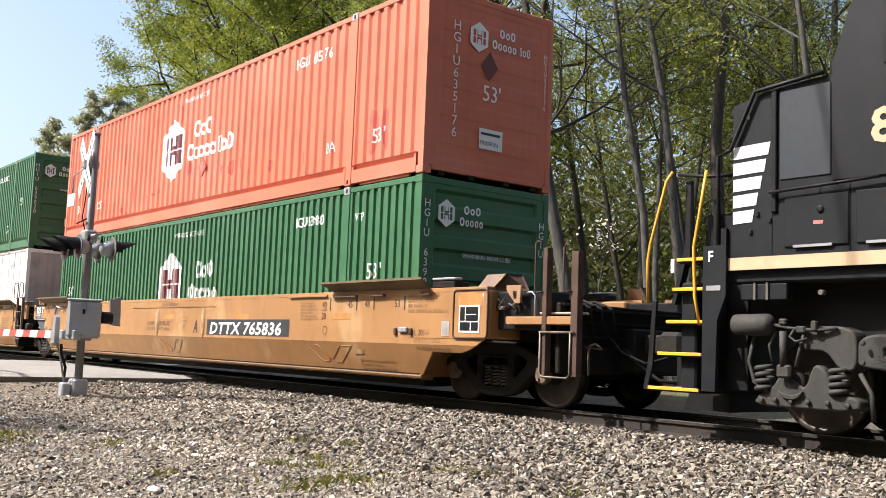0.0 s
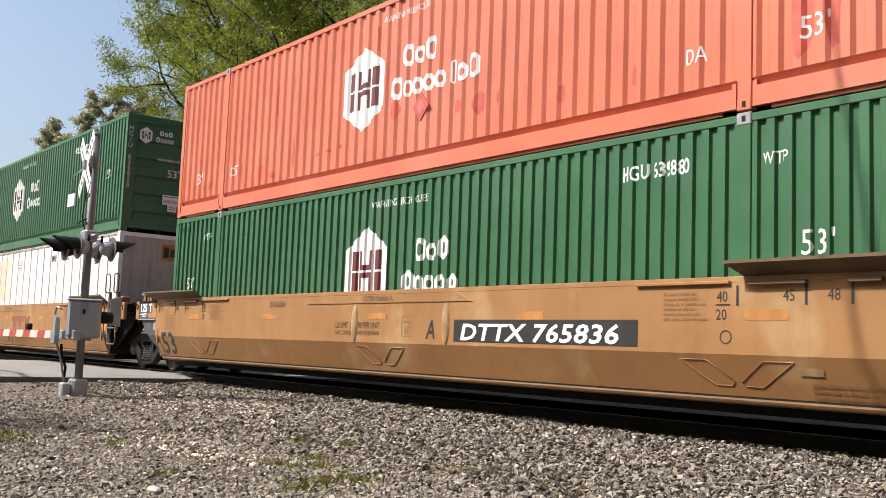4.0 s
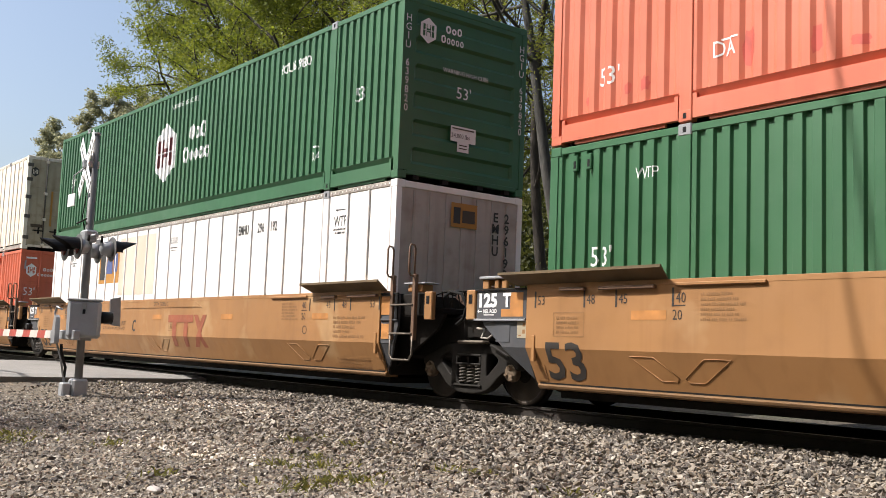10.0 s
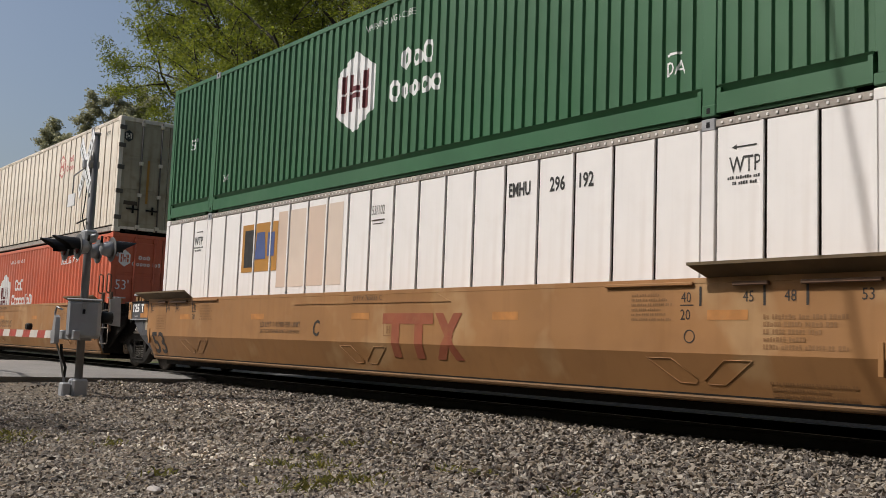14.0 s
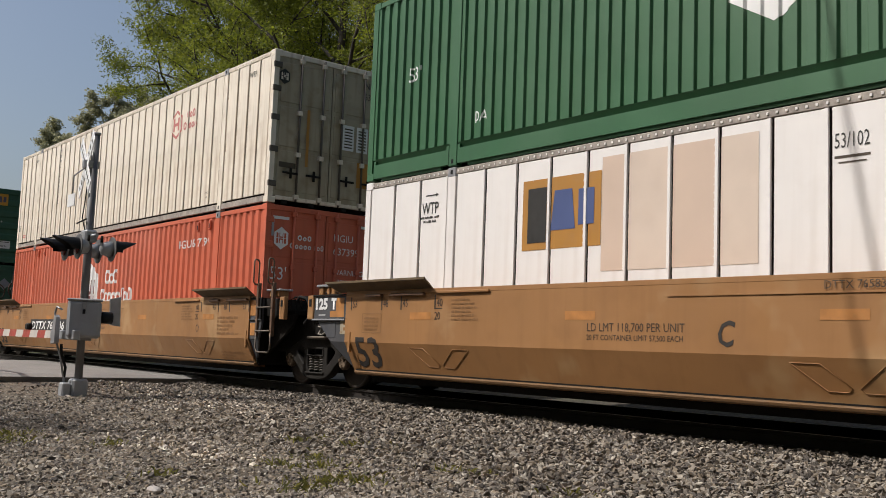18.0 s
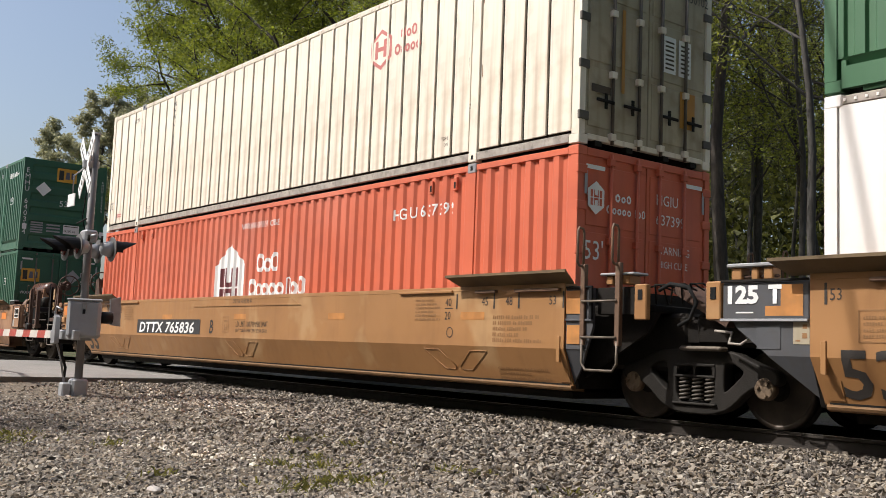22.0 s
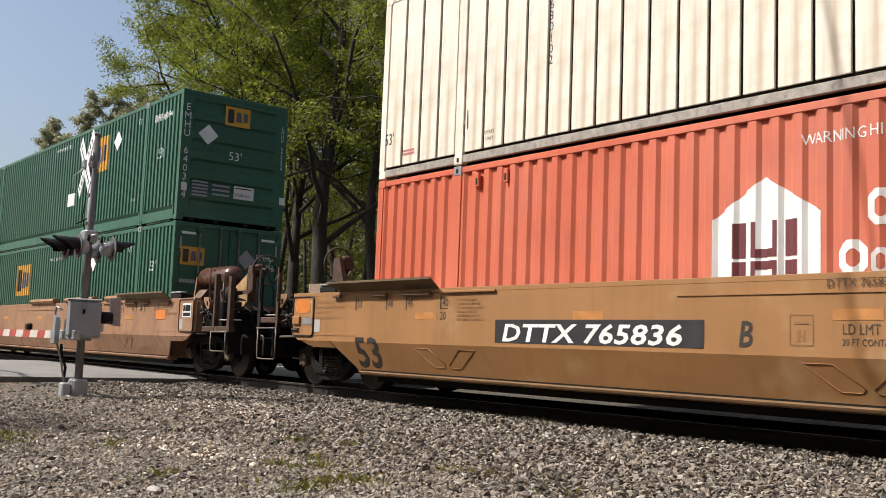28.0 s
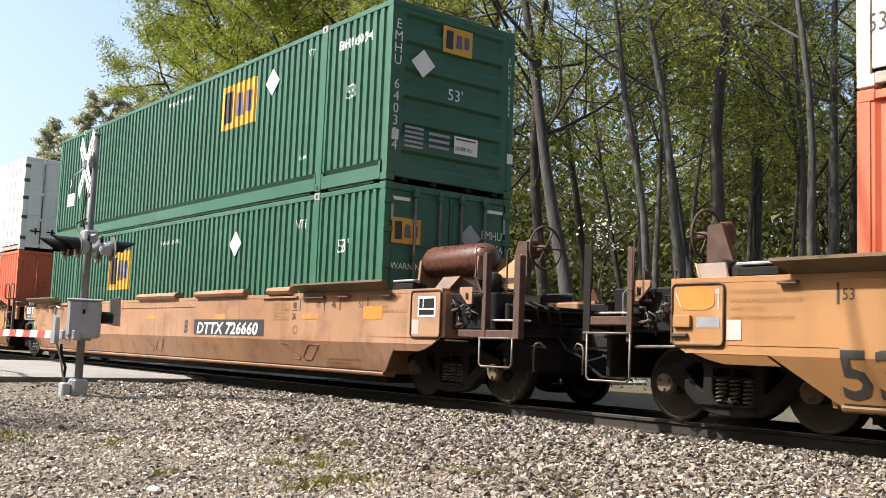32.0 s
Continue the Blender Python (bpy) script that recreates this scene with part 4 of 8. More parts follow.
ring_words(((0.10, 0.09, 0.09),), on_end(-0.47, 2.43), MARKWHITE, c_up, 0.10)
ring_words(((0.09, 0.07, 0.07, 0.07, 0.07),), on_end(-0.56, 2.26), MARKWHITE, c_up, 0.10)
words("WARNING HIGH CUBE", 0.10, on_end(-0.50, 1.80), MARKWHITE, c_up, 0.92)
words("53'", 0.27, on_end(-0.22, 1.42), MARKWHITE, c_up, 1.0)
patch([rect(-0.30, 0.72, 0.52, 0.25)], on_end(0, 0), MARKWHITE, c_up, name="weight_plate")
patch([rect(-0.16, 0.56, 0.24, 0.16)], on_end(0, 0), MARKWHITE, c_up, name="weight_plate")
patch([rect(-0.12, 0.61 + 0.05 * k, 0.16, 0.018) for k in range(2)] + [rect(-0.27, 0.92, 0.45, 0.02)], on_end(0, 0, 0.008), MARKGREY, c_up, name="fine_print")
words("24,000 lbs", 0.105, on_end(-0.29, 0.78, 0.008), MARKBLACK, c_up, 0.9)

# end_mat is the white with soil and end-face shade in its colour
c_low = container("shipping_container", "white panelled container with a faded square emblem, in a well", UC, ZLOW, WHITE, panel=0.628, flat_end=True, end_mat=DIMSOILED)
for q in panel_strips(-12.72, -11.36, 1.63, 2.53):
    patch([q], on_flat(0, 0), OCHRE, c_low, name="emblem")
patch([rect(-12.62, 1.72, 0.34, 0.70)], side_place(0, 0, -WIDE + 0.0045), MARKBLACK, c_low, name="emblem_block")
patch([[(-12.2, 1.86), (-11.78, 1.86), (-11.84, 2.36), (-12.14, 2.36)]], side_place(0, 0, -WIDE + 0.0045), BLUEMARK, c_low, name="emblem_block")
patch([rect(-11.73, 1.90, 0.26, 0.44)], side_place(0, 0, -WIDE + 0.0045), BLUEMARK, c_low, name="emblem_block")
for k, q in enumerate(panel_strips(-11.35, -9.21, 1.32, 2.68)):
    patch([q], on_flat(0, 0), (FADED, FADEDLIGHT)[k % 2], c_low, name="faded_patch")
words("EMHU", 0.25, on_flat(-5.20, 2.36), MARKBLACK, c_low, 0.62, bold=0.006)
words("296", 0.25, on_flat(-4.43, 2.36), MARKBLACK, c_low, 0.72, bold=0.006)
words("192", 0.25, on_flat(-3.95, 2.36), MARKBLACK, c_low, 0.72, bold=0.006)
words("53/102", 0.21, on_flat(-8.385, 2.38), MARKBLACK, c_low, 0.62)
patch([rect(-8.38, 2.28, 0.36, 0.025), rect(-8.34, 2.23, 0.28, 0.015)], on_flat(0, 0), MARKGREY, c_low, name="fine_print")
for x, d in ((-1.76, -1), (-14.88, 1)):
    words("WTP", 0.24, on_flat(x, 2.28), MARKBLACK, c_low, 0.74, bold=0.002)
    tip = x + (0.38 if d > 0 else 0.03)
    patch([rect(x + 0.08, 2.54, 0.25, 0.016), [(tip - 0.06 * d, 2.52), (tip, 2.548), (tip - 0.06 * d, 2.576)]] + print_row(x - 0.02, 2.21, 0.44, 0.034, random.Random(1)) + print_row(x + 0.04, 2.15, 0.32, 0.034, random.Random(2)), on_flat(0, 0), MARKBLACK, c_low, name="fine_print")
patch([rect(-0.23, 2.27, 0.54, 0.39)], on_end(0, 0), OCHRE, c_low, name="emblem")
patch([rect(-0.18, 2.33, 0.14, 0.26)], on_end(0, 0, 0.008), MARKBLACK, c_low, name="emblem_block")
patch([rect(0.0, 2.35, 0.26, 0.2)], on_end(0, 0, 0.008), MARKGREY, c_low, name="emblem_block")
words("EMHU", 0.215, on_end(0.71, 2.44), MARKBLACK, c_low, down=True, bold=0.005)
words("296192", 0.215, on_end(0.95, 2.44), MARKBLACK, c_low, down=True, bold=0.005)

# third unit: aged white over orange
LONG = 16.15
# door paint: stained cream, darkened for the shade on that end
b_up = container("shipping_container", "weathered off-white panelled container stacked on an orange one", UB, ZUP, CREAM, panel=0.407, doors="bright", end_mat=DIMSOILEDCREAM)
patch(moved([HEX], -4.72, 1.78, 0.66), on_flat(0, 0), PINKRED, b_up, name="emblem")
patch(moved([HEXIN], -4.72, 1.78, 0.66), side_place(0, 0, -WIDE + 0.0055), CREAM, b_up, name="emblem")
patch([[(-4.55, 1.97), (-4.47, 1.97), (-4.47, 2.08), (-4.32, 2.08), (-4.32, 1.97), (-4.24, 1.97), (-4.24, 2.26), (-4.32, 2.26), (-4.32, 2.15), (-4.47, 2.15), (-4.47, 2.26), (-4.55, 2.26)]], side_place(0, 0, -WIDE + 0.0025), PINKRED, b_up, name="emblem")
white_word(b_up, -4.02, 1.93, 0.36, None, place=on_flat, mat=PINKRED)
words("53'", 0.26, on_flat(-16.05, 0.52), MARKBLACK, b_up, 0.8)
words("NHWU 630102", 0.17, on_flat(-12.41, 2.55), MARKBLACK, b_up, down=True)
words("WTP", 0.17, on_flat(-14.75, 2.5), MARKBLACK, b_up, 0.75)
words("WTP", 0.17, on_flat(-1.0, 2.5), MARKBLACK, b_up, 0.75)
words("TOP LIFT", 0.075, on_flat(-13.70, 0.36), MARKGREY, b_up, 0.8)
words("ONLY", 0.075, on_flat(-13.64, 0.27), MARKGREY, b_up, 0.8)
patch([rect(-15.55, 0.36, 0.28, 0.03), rect(-15.55, 0.31, 0.28, 0.03)], on_flat(0, 0), PINKRED, b_up, name="fine_print")
words("TOP LIFT", 0.075, on_flat(-2.75, 0.40), MARKGREY, b_up, 0.8)
words("ONLY", 0.075, on_flat(-2.69, 0.31), MARKGREY, b_up, 0.8)
_rr = random.Random(9)
for px0 in (POST_F, POST_R):
    for k in range(14):
        xx, zz = px0 + _rr.uniform(-0.16, 0.16), _rr.uniform(0.2, 2.5)
        hh = _rr.uniform(0.06, 0.4)
        patch([[(xx, zz), (xx + _rr.uniform(0.008, 0.02), zz + 0.02), (xx + _rr.uniform(0.006, 0.02), zz + hh), (xx - 0.004, zz + hh * 0.9)]], side_place(0, 0, -WIDE + 0.0045), (RUST, STAINBROWN)[k % 2], b_up, name="rust_run")
hexagon_sign(-1.2, 2.25, 0.25, 0.3, on_end, (MARKBLACK, CREAM), b_up, None, (0.004, 0, 0))
words("NHWU", 0.19, on_end(0.72, 2.5, 0.006), MARKBLACK, b_up, 0.9)
words("630102", 0.19, on_end(0.72, 2.28, 0.006), MARKBLACK, b_up, 0.85)
for y in (0.26, 0.58):
    patch([rect(y, 1.2, 0.26, 0.5)], on_end(0, 0, 0.006), MARKWHITE, b_up, name="paper_label")
    patch([rect(y + 0.04, 1.25 + 0.06 * k, 0.18, 0.025) for k in range(7)], on_end(0, 0, 0.010), MARKGREY, b_up, name="fine_print")
patch([rect(0.62, 0.5, 0.32, 0.5)], on_end(0, 0, 0.004), OCHRE, b_up, name="stain")
patch([rect(-0.55, 0.75, 0.06, 1.1)], on_end(0, 0, 0.004), OCHRE, b_up, name="stain")
patch([rect(-1.1, 0.68, 0.35, 0.10)], on_end(0, 0, 0.006), MARKGREY, b_up, name="stain")

CORR = corrugation(0.259, edge=SOFT)
b_low = container("shipping_container", "orange-red corrugated container with doors, riding in a well", UB, ZLOW, ORANGE, doors="plain")
roof_house = [(0.0, 0.0), (1.25, 0.0), (1.25, 1.02), (0.625, 1.42), (0.0, 1.02)]
patch(moved([roof_house], -9.90, 0.78), on_side(0, 0), MARKWHITE, b_low, CORR, 0.004, "emblem")
patch(moved(upright_bars(1.25, 1.42, 0.14, 0.68), -9.90, 0.78), on_side(0, 0), MAROON, b_low, CORR, 0.008, "emblem")
white_word(b_low, -8.48, 1.16, 0.70, CORR, True)
words("HGIU 637399", 0.24, on_side(-3.89, 2.25), MARKWHITE, b_low, 0.86, CORR, bold=0.003, spacing=1.3)
words("WARNING HIGH CUBE", 0.16, on_side(-8.86, 2.46), MARKWHITE, b_low, 0.85, CORR)
words("HGIU", 0.2, on_end(0.16, 2.32, 0.006), MARKWHITE, b_low, 0.95)
words("637399", 0.2, on_end(0.16, 2.06, 0.006), MARKWHITE, b_low, 1.0)
words("WARNING", 0.15, on_end(0.18, 1.68, 0.006), MARKWHITE, b_low, 0.95)
words("HIGH CUBE", 0.13, on_end(0.22, 1.50, 0.006), MARKWHITE, b_low, 0.9)
words("53'", 0.34, on_end(-1.18, 1.50, 0.006), MARKWHITE, b_low, 0.9)
hexagon_sign(-1.14, 2.06, 0.34, 0.42, on_end, (MARKWHITE, ORANGE), b_low, None, (0.004, 0, 0))
ring_words(((0.09, 0.08, 0.08),), on_end(-0.62, 2.26), MARKWHITE, b_low, 0.08)
ring_words(((0.09, 0.07, 0.07, 0.07, 0.07), (0.03, 0.06, 0.06)), on_end(-0.78, 2.1), MARKWHITE, b_low, 0.08)
for y in (-1.16, 0.78):
    patch([rect(y, 2.62, 0.34, 0.055)], on_end(0, 0, 0.006), MARKWHITE, b_low, name="reflector")
    patch([rect(-1.18 if y < 0 else 1.12, 2.3, 0.05, 0.3)], on_end(0, 0, 0.006), GREYBOX, b_low, name="reflector")

for c_, m_, xs_ in ((a_low, GREEN, (-15.88, -15.65)), (b_low, ORANGE, (-13.8, -13.21, -2.95, -2.4))):
    for x_ in xs_:
        hook = part("lashing_bracket", boxed(x_, x_ + 0.075, -WIDE - 0.02, -WIDE + 0.03, 2.56, 2.75, bevel=0.008), m_, c_)
        part("bracket_slot", boxed(x_ + 0.02, x_ + 0.055, -WIDE - 0.0235, -WIDE - 0.018, 2.59, 2.68), BLACK, hook)


def square_emblem(c, x, z, w, h, place_of, folds=None, out=None):
    """The yellow square emblem with plain dark blocks."""
    patch([rect(x, z, w, h)], place_of(0, 0), EMBLEM, c, folds, 0.004, "emblem")
    pl = place_of(0, 0) if folds else out(0, 0)
    patch([rect(x + 0.10 * w, z + 0.15 * h, 0.24 * w, 0.7 * h)], pl, MARKBLACK, c, folds, 0.008, "emblem_block")
    patch([[(x + 0.42 * w, z + 0.24 * h), (x + 0.66 * w, z + 0.24 * h), (x + 0.62 * w, z + 0.76 * h), (x + 0.46 * w, z + 0.76 * h)]], pl, DULLBLUE, c, folds, 0.008, "emblem_block")
    patch([rect(x + 0.72 * w, z + 0.28 * h, 0.17 * w, 0.46 * h)], pl, DULLBLUE, c, folds, 0.008, "emblem_block")


# fourth unit: two deep green containers
CORR = corrugation(0.209, edge=TIGHT)
d_up = container("shipping_container", "deep green corrugated container with a yellow emblem, on top", UD, ZUP, TEAL)
square_emblem(d_up, -5.98, 1.62, 1.5, 0.90, on_side, CORR)
part("placard", prismed([(-3.84, 2.0), (-3.58, 2.25), (-3.84, 2.5), (-4.10, 2.25)], "y", -WIDE - 0.004, -WIDE + 0.008), MARKWHITE, d_up, "white diamond placard")
words("EMHU 640394", 0.22, on_side(-1.56, 2.36), MARKWHITE, d_up, 0.72, CORR, bold=0.004)
words("53'", 0.34, on_side(-1.30, 1.48), MARKWHITE, d_up, 0.85, CORR)
words("WTP", 0.2, on_side(-2.62, 2.46), MARKWHITE, d_up, 0.62, CORR)
words("WARNING HIGH CUBE", 0.15, on_side(-8.68, 2.56), MARKWHITE, d_up, 0.82, CORR)
words("DA DA", 0.10, on_side(-2.72, 0.63), MARKWHITE, d_up, 0.8, CORR)
words("53'", 0.3, on_side(-15.3, 1.45), MARKWHITE, d_up, 0.8, CORR)
words("EMHU 640394", 0.225, on_end(-1.17, 2.42), MARKWHITE, d_up, down=True)
words("EMHU 640394", 0.11, on_end(1.18, 2.35), MARKWHITE, d_up, down=True)
square_emblem(d_up, -0.29, 2.24, 0.62, 0.44, on_end, None, lambda a, b: on_end(a, b, 0.008))
patch([[(-0.67, 1.72), (-0.43, 1.95), (-0.67, 2.18), (-0.91, 1.95)]], on_end(0, 0), MARKWHITE, d_up, name="placard")
words("53'", 0.27, on_end(-0.16, 1.46), MARKWHITE, d_up, 1.05)
patch([rect(0.02, 0.6, 0.5, 0.29)], on_end(0, 0), MARKWHITE, d_up, name="weight_plate")
patch([rect(0.05, 0.83, 0.42, 0.025)], on_end(0, 0, 0.008), MARKGREY, d_up, name="fine_print")
words("24,000 lbs", 0.10, on_end(0.03, 0.66, 0.008), MARKBLACK, d_up, 0.9)
patch([rect(-0.98, 0.56 + 0.075 * k, 0.37, 0.04) for k in range(5)] + [rect(-0.5, 0.62 + 0.1 * k, 0.42, 0.045) for k in range(3)], on_end(0, 0), GREYBOX, d_up, name="fine_print")
for y, z in ((-1.23, 0.64), (1.18, 0.6)):
    patch([rect(y, z, 0.13, 0.17)], on_end(0, 0), MARKWHITE, d_up, name="reflector")

d_low = container("shipping_container", "deep green corrugated container with doors, in a weathered well", UD, ZLOW, TEAL, doors="plain")
square_emblem(d_low, -11.75, 1.46, 1.4, 0.92, on_side, CORR)
part("placard", prismed([(-4.98, 1.96), (-4.74, 2.2), (-4.98, 2.44), (-5.22, 2.2)], "y", -WIDE - 0.004, -WIDE + 0.008), MARKWHITE, d_low, "white diamond placard")
words("53'", 0.32, on_side(-1.32, 1.84), MARKWHITE, d_low, 0.78, CORR)
words("WTP", 0.22, on_side(-2.70, 2.33), MARKWHITE, d_low, 0.68, CORR)
words("WARNING HIGH CUBE", 0.12, on_side(-8.62, 2.38), MARKWHITE, d_low, 0.8, CORR)
square_emblem(d_low, -1.15, 1.95, 0.56, 0.40, on_end, None, lambda a, b: on_end(a, b, 0.012))
patch([[(0.42, 1.95), (0.66, 2.17), (0.42, 2.39), (0.19, 2.17)]], on_end(0, 0, 0.006), GREYBOX, d_low, name="placard")
words("EMHU", 0.2, on_end(0.66, 2.18, 0.006), MARKWHITE, d_low, 0.85)
words("641756", 0.2, on_end(0.66, 1.95, 0.006), MARKWHITE, d_low, 0.8)
words("WARNING", 0.14, on_end(-1.15, 1.55, 0.006), MARKWHITE, d_low)
for y in (-1.16, 0.78):
    patch([rect(y, 2.62, 0.34, 0.055)], on_end(0, 0, 0.006), MARKWHITE, d_low, name="reflector")
    patch([rect(-1.18 if y < 0 else 1.14, 2.3, 0.05, 0.3)], on_end(0, 0, 0.006), GREYBOX, d_low, name="reflector")

# fifth unit: white over orange
container("shipping_container", "white panelled container with doors, stacked on an orange one", UE, ZUP, WHITE, panel=0.48, doors="bright")
CORR = corrugation(0.259, edge=SOFT)
container("shipping_container", "orange-red corrugated container in a well", UE, ZLOW, ORANGE, doors="plain")

# ---------------------------------------------------------------- well cars
def wheel_bm():
    bm = bmesh.new()
    lathe(bm, [(0.10, -0.075), (0.16, -0.05), (0.33, -0.03), (0.365, -0.06), (0.415, -0.062), (0.425, 0.035), (0.45, 0.06), (0.45, 0.075), (0.37, 0.075), (0.34, 0.02), (0.15, 0.04), (0.10, 0.09)], "y", 28)
    return bm


def wheelset(parent, x, radius=0.425):
    """Axle with two wheels, which rolls."""
    ax = part("wheelset", tubed([(0, -1.02, 0), (0, 1.02, 0)], 0.075, 12), STEEL, parent)
    s = radius / 0.425
    for side in (-1, 1):
        bm = wheel_bm()
        bmesh.ops.scale(bm, vec=(s, -side, s), verts=bm.verts)
        if side < 0:
            bmesh.ops.reverse_faces(bm, faces=bm.faces[:])
        bmesh.ops.translate(bm, vec=(0, side * 0.755, 0), verts=bm.verts)
        part("wheel", bm, STEEL, ax, "dark steel wheel with a worn rim")
        bm = bmesh.new()
        lathe(bm, [(0.374 * s, 0.0625), (0.376 * s, 0.066), (0.412 * s, 0.067), (0.4175 * s, 0.062), (0.4275 * s, -0.03)], "y", 28, (0, 0, 0))
        bmesh.ops.scale(bm, vec=(1, side, 1), verts=bm.verts)
        bmesh.ops.translate(bm, vec=(0, side * 0.755, 0), verts=bm.verts)
        part("wheel_rim", bm, WHEELRIM, ax, "rim worn by the rail")
    for side in (-1, 1):
        bm = bmesh.new()
        lathe(bm, [(0.10, -0.05), (0.12, -0.03), (0.12, 0.04), (0.08, 0.06)], "y", 16, (0, side * 1.04, 0))
        for k in range(3):
            a = 2.09 * k
            box(bm, 0.07 * math.cos(a) - 0.018, 0.07 * math.cos(a) + 0.018, side * 1.04 - 0.075, side * 1.04 + 0.075, 0.07 * math.sin(a) - 0.018, 0.07 * math.sin(a) + 0.018)
        part("bearing_cap", bm, BEARING, ax, "worn bearing cap, paled for sunlight")
    WHEELS.append((ax, x, radius))
    return ax


def truck(parent, x, base=0.89, mat=None):
    """A three-piece freight truck under the car at x."""
    mat = mat or STEEL
    for side in (-1, 1):
        y0, y1 = sorted((side * 0.92, side * 1.08))
        window = lambda s_: [(x + s_ * a, b) for a, b in ((0.355, 0.34), (0.42, 0.36), (0.63, 0.55), (0.62, 0.61), (0.48, 0.69), (0.355, 0.67))]
        bm = casting_plate([(x + a, b) for a, b in ((-base - 0.14, 0.58), (-base - 0.14, 0.47), (-0.72, 0.46), (-0.35, 0.13), (0.35, 0.13), (0.72, 0.46), (base + 0.14, 0.47), (base + 0.14, 0.58), (0.74, 0.66), (0.45, 0.79), (-0.45, 0.79), (-0.74, 0.66))],
                           [window(-1), window(1), [(x - 0.27, 0.20), (x + 0.27, 0.20), (x + 0.27, 0.66), (x - 0.27, 0.66)]], y0, y1, 0.02)
        frame_ = part("side_frame", bm, mat, parent)
        for dx in (-0.17, 0.0, 0.17):
            sp = bmesh.new()
            pts = [(x + dx + 0.055 * math.cos(t), side * 1.02 + 0.055 * math.sin(t), 0.24 + 0.26 * t / (2 * math.pi * 6)) for t in np.linspace(0, 2 * math.pi * 6, 61)]
            tube(sp, pts, 0.014, 5)
            part("spring", sp, DARKROD, frame_)
        part("wedge", boxed(x - 0.265, x + 0.265, y0 - 0.015, y1 + 0.015, 0.50, 0.53, bevel=0.01), mat, frame_)
        part("wedge", boxed(x - 0.265, x + 0.265, y0 - 0.012, y1 + 0.012, 0.62, 0.655, bevel=0.01), mat, frame_)
        for dx in (-0.25, 0.0, 0.25):
            part("wedge_web", boxed(x + dx - 0.015, x + dx + 0.015, y0 - 0.01, y1 + 0.01, 0.53, 0.62), mat, frame_)
        part("spring_seat", boxed(x - 0.29, x + 0.29, y0 - 0.03, y1 + 0.03, 0.205, 0.235, bevel=0.01), mat, frame_)
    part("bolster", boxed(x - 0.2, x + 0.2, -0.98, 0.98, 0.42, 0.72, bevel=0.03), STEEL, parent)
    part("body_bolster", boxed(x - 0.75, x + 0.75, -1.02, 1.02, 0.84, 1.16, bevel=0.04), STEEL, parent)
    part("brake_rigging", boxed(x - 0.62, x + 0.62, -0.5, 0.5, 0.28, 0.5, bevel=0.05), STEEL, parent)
    for dx in (-base, base):
        wheelset(parent, x + dx)
        sgn = 1 if dx > 0 else -1
        part("brake_shoe", boxed(x + dx - sgn * 0.52, x + dx - sgn * 0.44, -0.86, -0.66, 0.26, 0.58, bevel=0.02), STEEL, parent)
        part("brake_beam", tubed([(x + dx - sgn * 0.55, -0.85, 0.36), (x + dx - sgn * 0.55, 0.85, 0.36)], 0.03), STEEL, parent)


def ladder(parent, x0, x1, z0, z1, mat, y=-1.62, rungs=(0.37, 0.78), loop=0.42):
    """Side ladder: flat uprights, worn round rungs, a stirrup below and a closed grab loop over each upright."""
    out = -1 if y < 0 else 1
    for x in (x0, x1):
        part("ladder_upright", boxed(x - 0.035, x + 0.035, y - 0.012, y + 0.05, z0 + 0.28, z1 - loop, bevel=0.006), mat, parent)
        q = y + out * 0.10
        part("grab_iron", tubed([(x, y, z1 - loop - 0.05), (x, y, z1 - 0.06), (x, y + out * 0.02, z1 - 0.01), (x, q - out * 0.02, z1), (x, q, z1 - 0.04), (x, q, z1 - loop + 0.02), (x, q - out * 0.03, z1 - loop - 0.02), (x, y, z1 - loop - 0.03)], 0.015, 8), mat, parent)
    for dz in rungs:
        part("rung", tubed([(x0, y - 0.02, z0 + dz), (x1, y - 0.02, z0 + dz)], 0.015, 6), WORNSTEEL, parent, "rung worn bright")
    part("stirrup", tubed([(x0, y, z0 + 0.35), (x0, y, z0 + 0.08), (x0 + 0.06, y, z0), (x1 - 0.06, y, z0), (x1, y, z0 + 0.08), (x1, y, z0 + 0.35)], 0.016, 6), WORNSTEEL, parent, "stirrup worn bright")


def side_sheet(bm, side, xs_top, xs_bot, lo=0.33, cut_f=None, cut_r=None, slope=(0, 0)):
    """Side of the well: upright upper sheet, folded lower sheet; the ends of the lower sheet may slope."""
    xf, xr = xs_top
    bf, br = xs_bot
    kf, kr = (cut_f if cut_f is not None else xf), (cut_r if cut_r is not None else xr)
    Y, t, yb = side * 1.6, side * 0.025, side * 1.42

    def quad(p):
        a = [bm.verts.new(q) for q in p]
        b = [bm.verts.new((q[0], q[1] - t, q[2])) for q in p]
        fs = [bm.faces.new(a), bm.faces.new(b[::-1])] + [bm.faces.new((a[i], b[i], b[(i + 1) % len(p)], a[(i + 1) % len(p)])) for i in range(len(p))]
        bmesh.ops.recalc_face_normals(bm, faces=fs)
    quad([(xr + slope[1], Y, 0.76), (xf - slope[0], Y, 0.76), (xf, Y, 0.87), (xf, Y, 1.47), (xr, Y, 1.47), (xr, Y, 0.87)])
    quad([(br, yb, lo), (bf, yb, lo), (kf, Y, 0.76), (kr, Y, 0.76)])


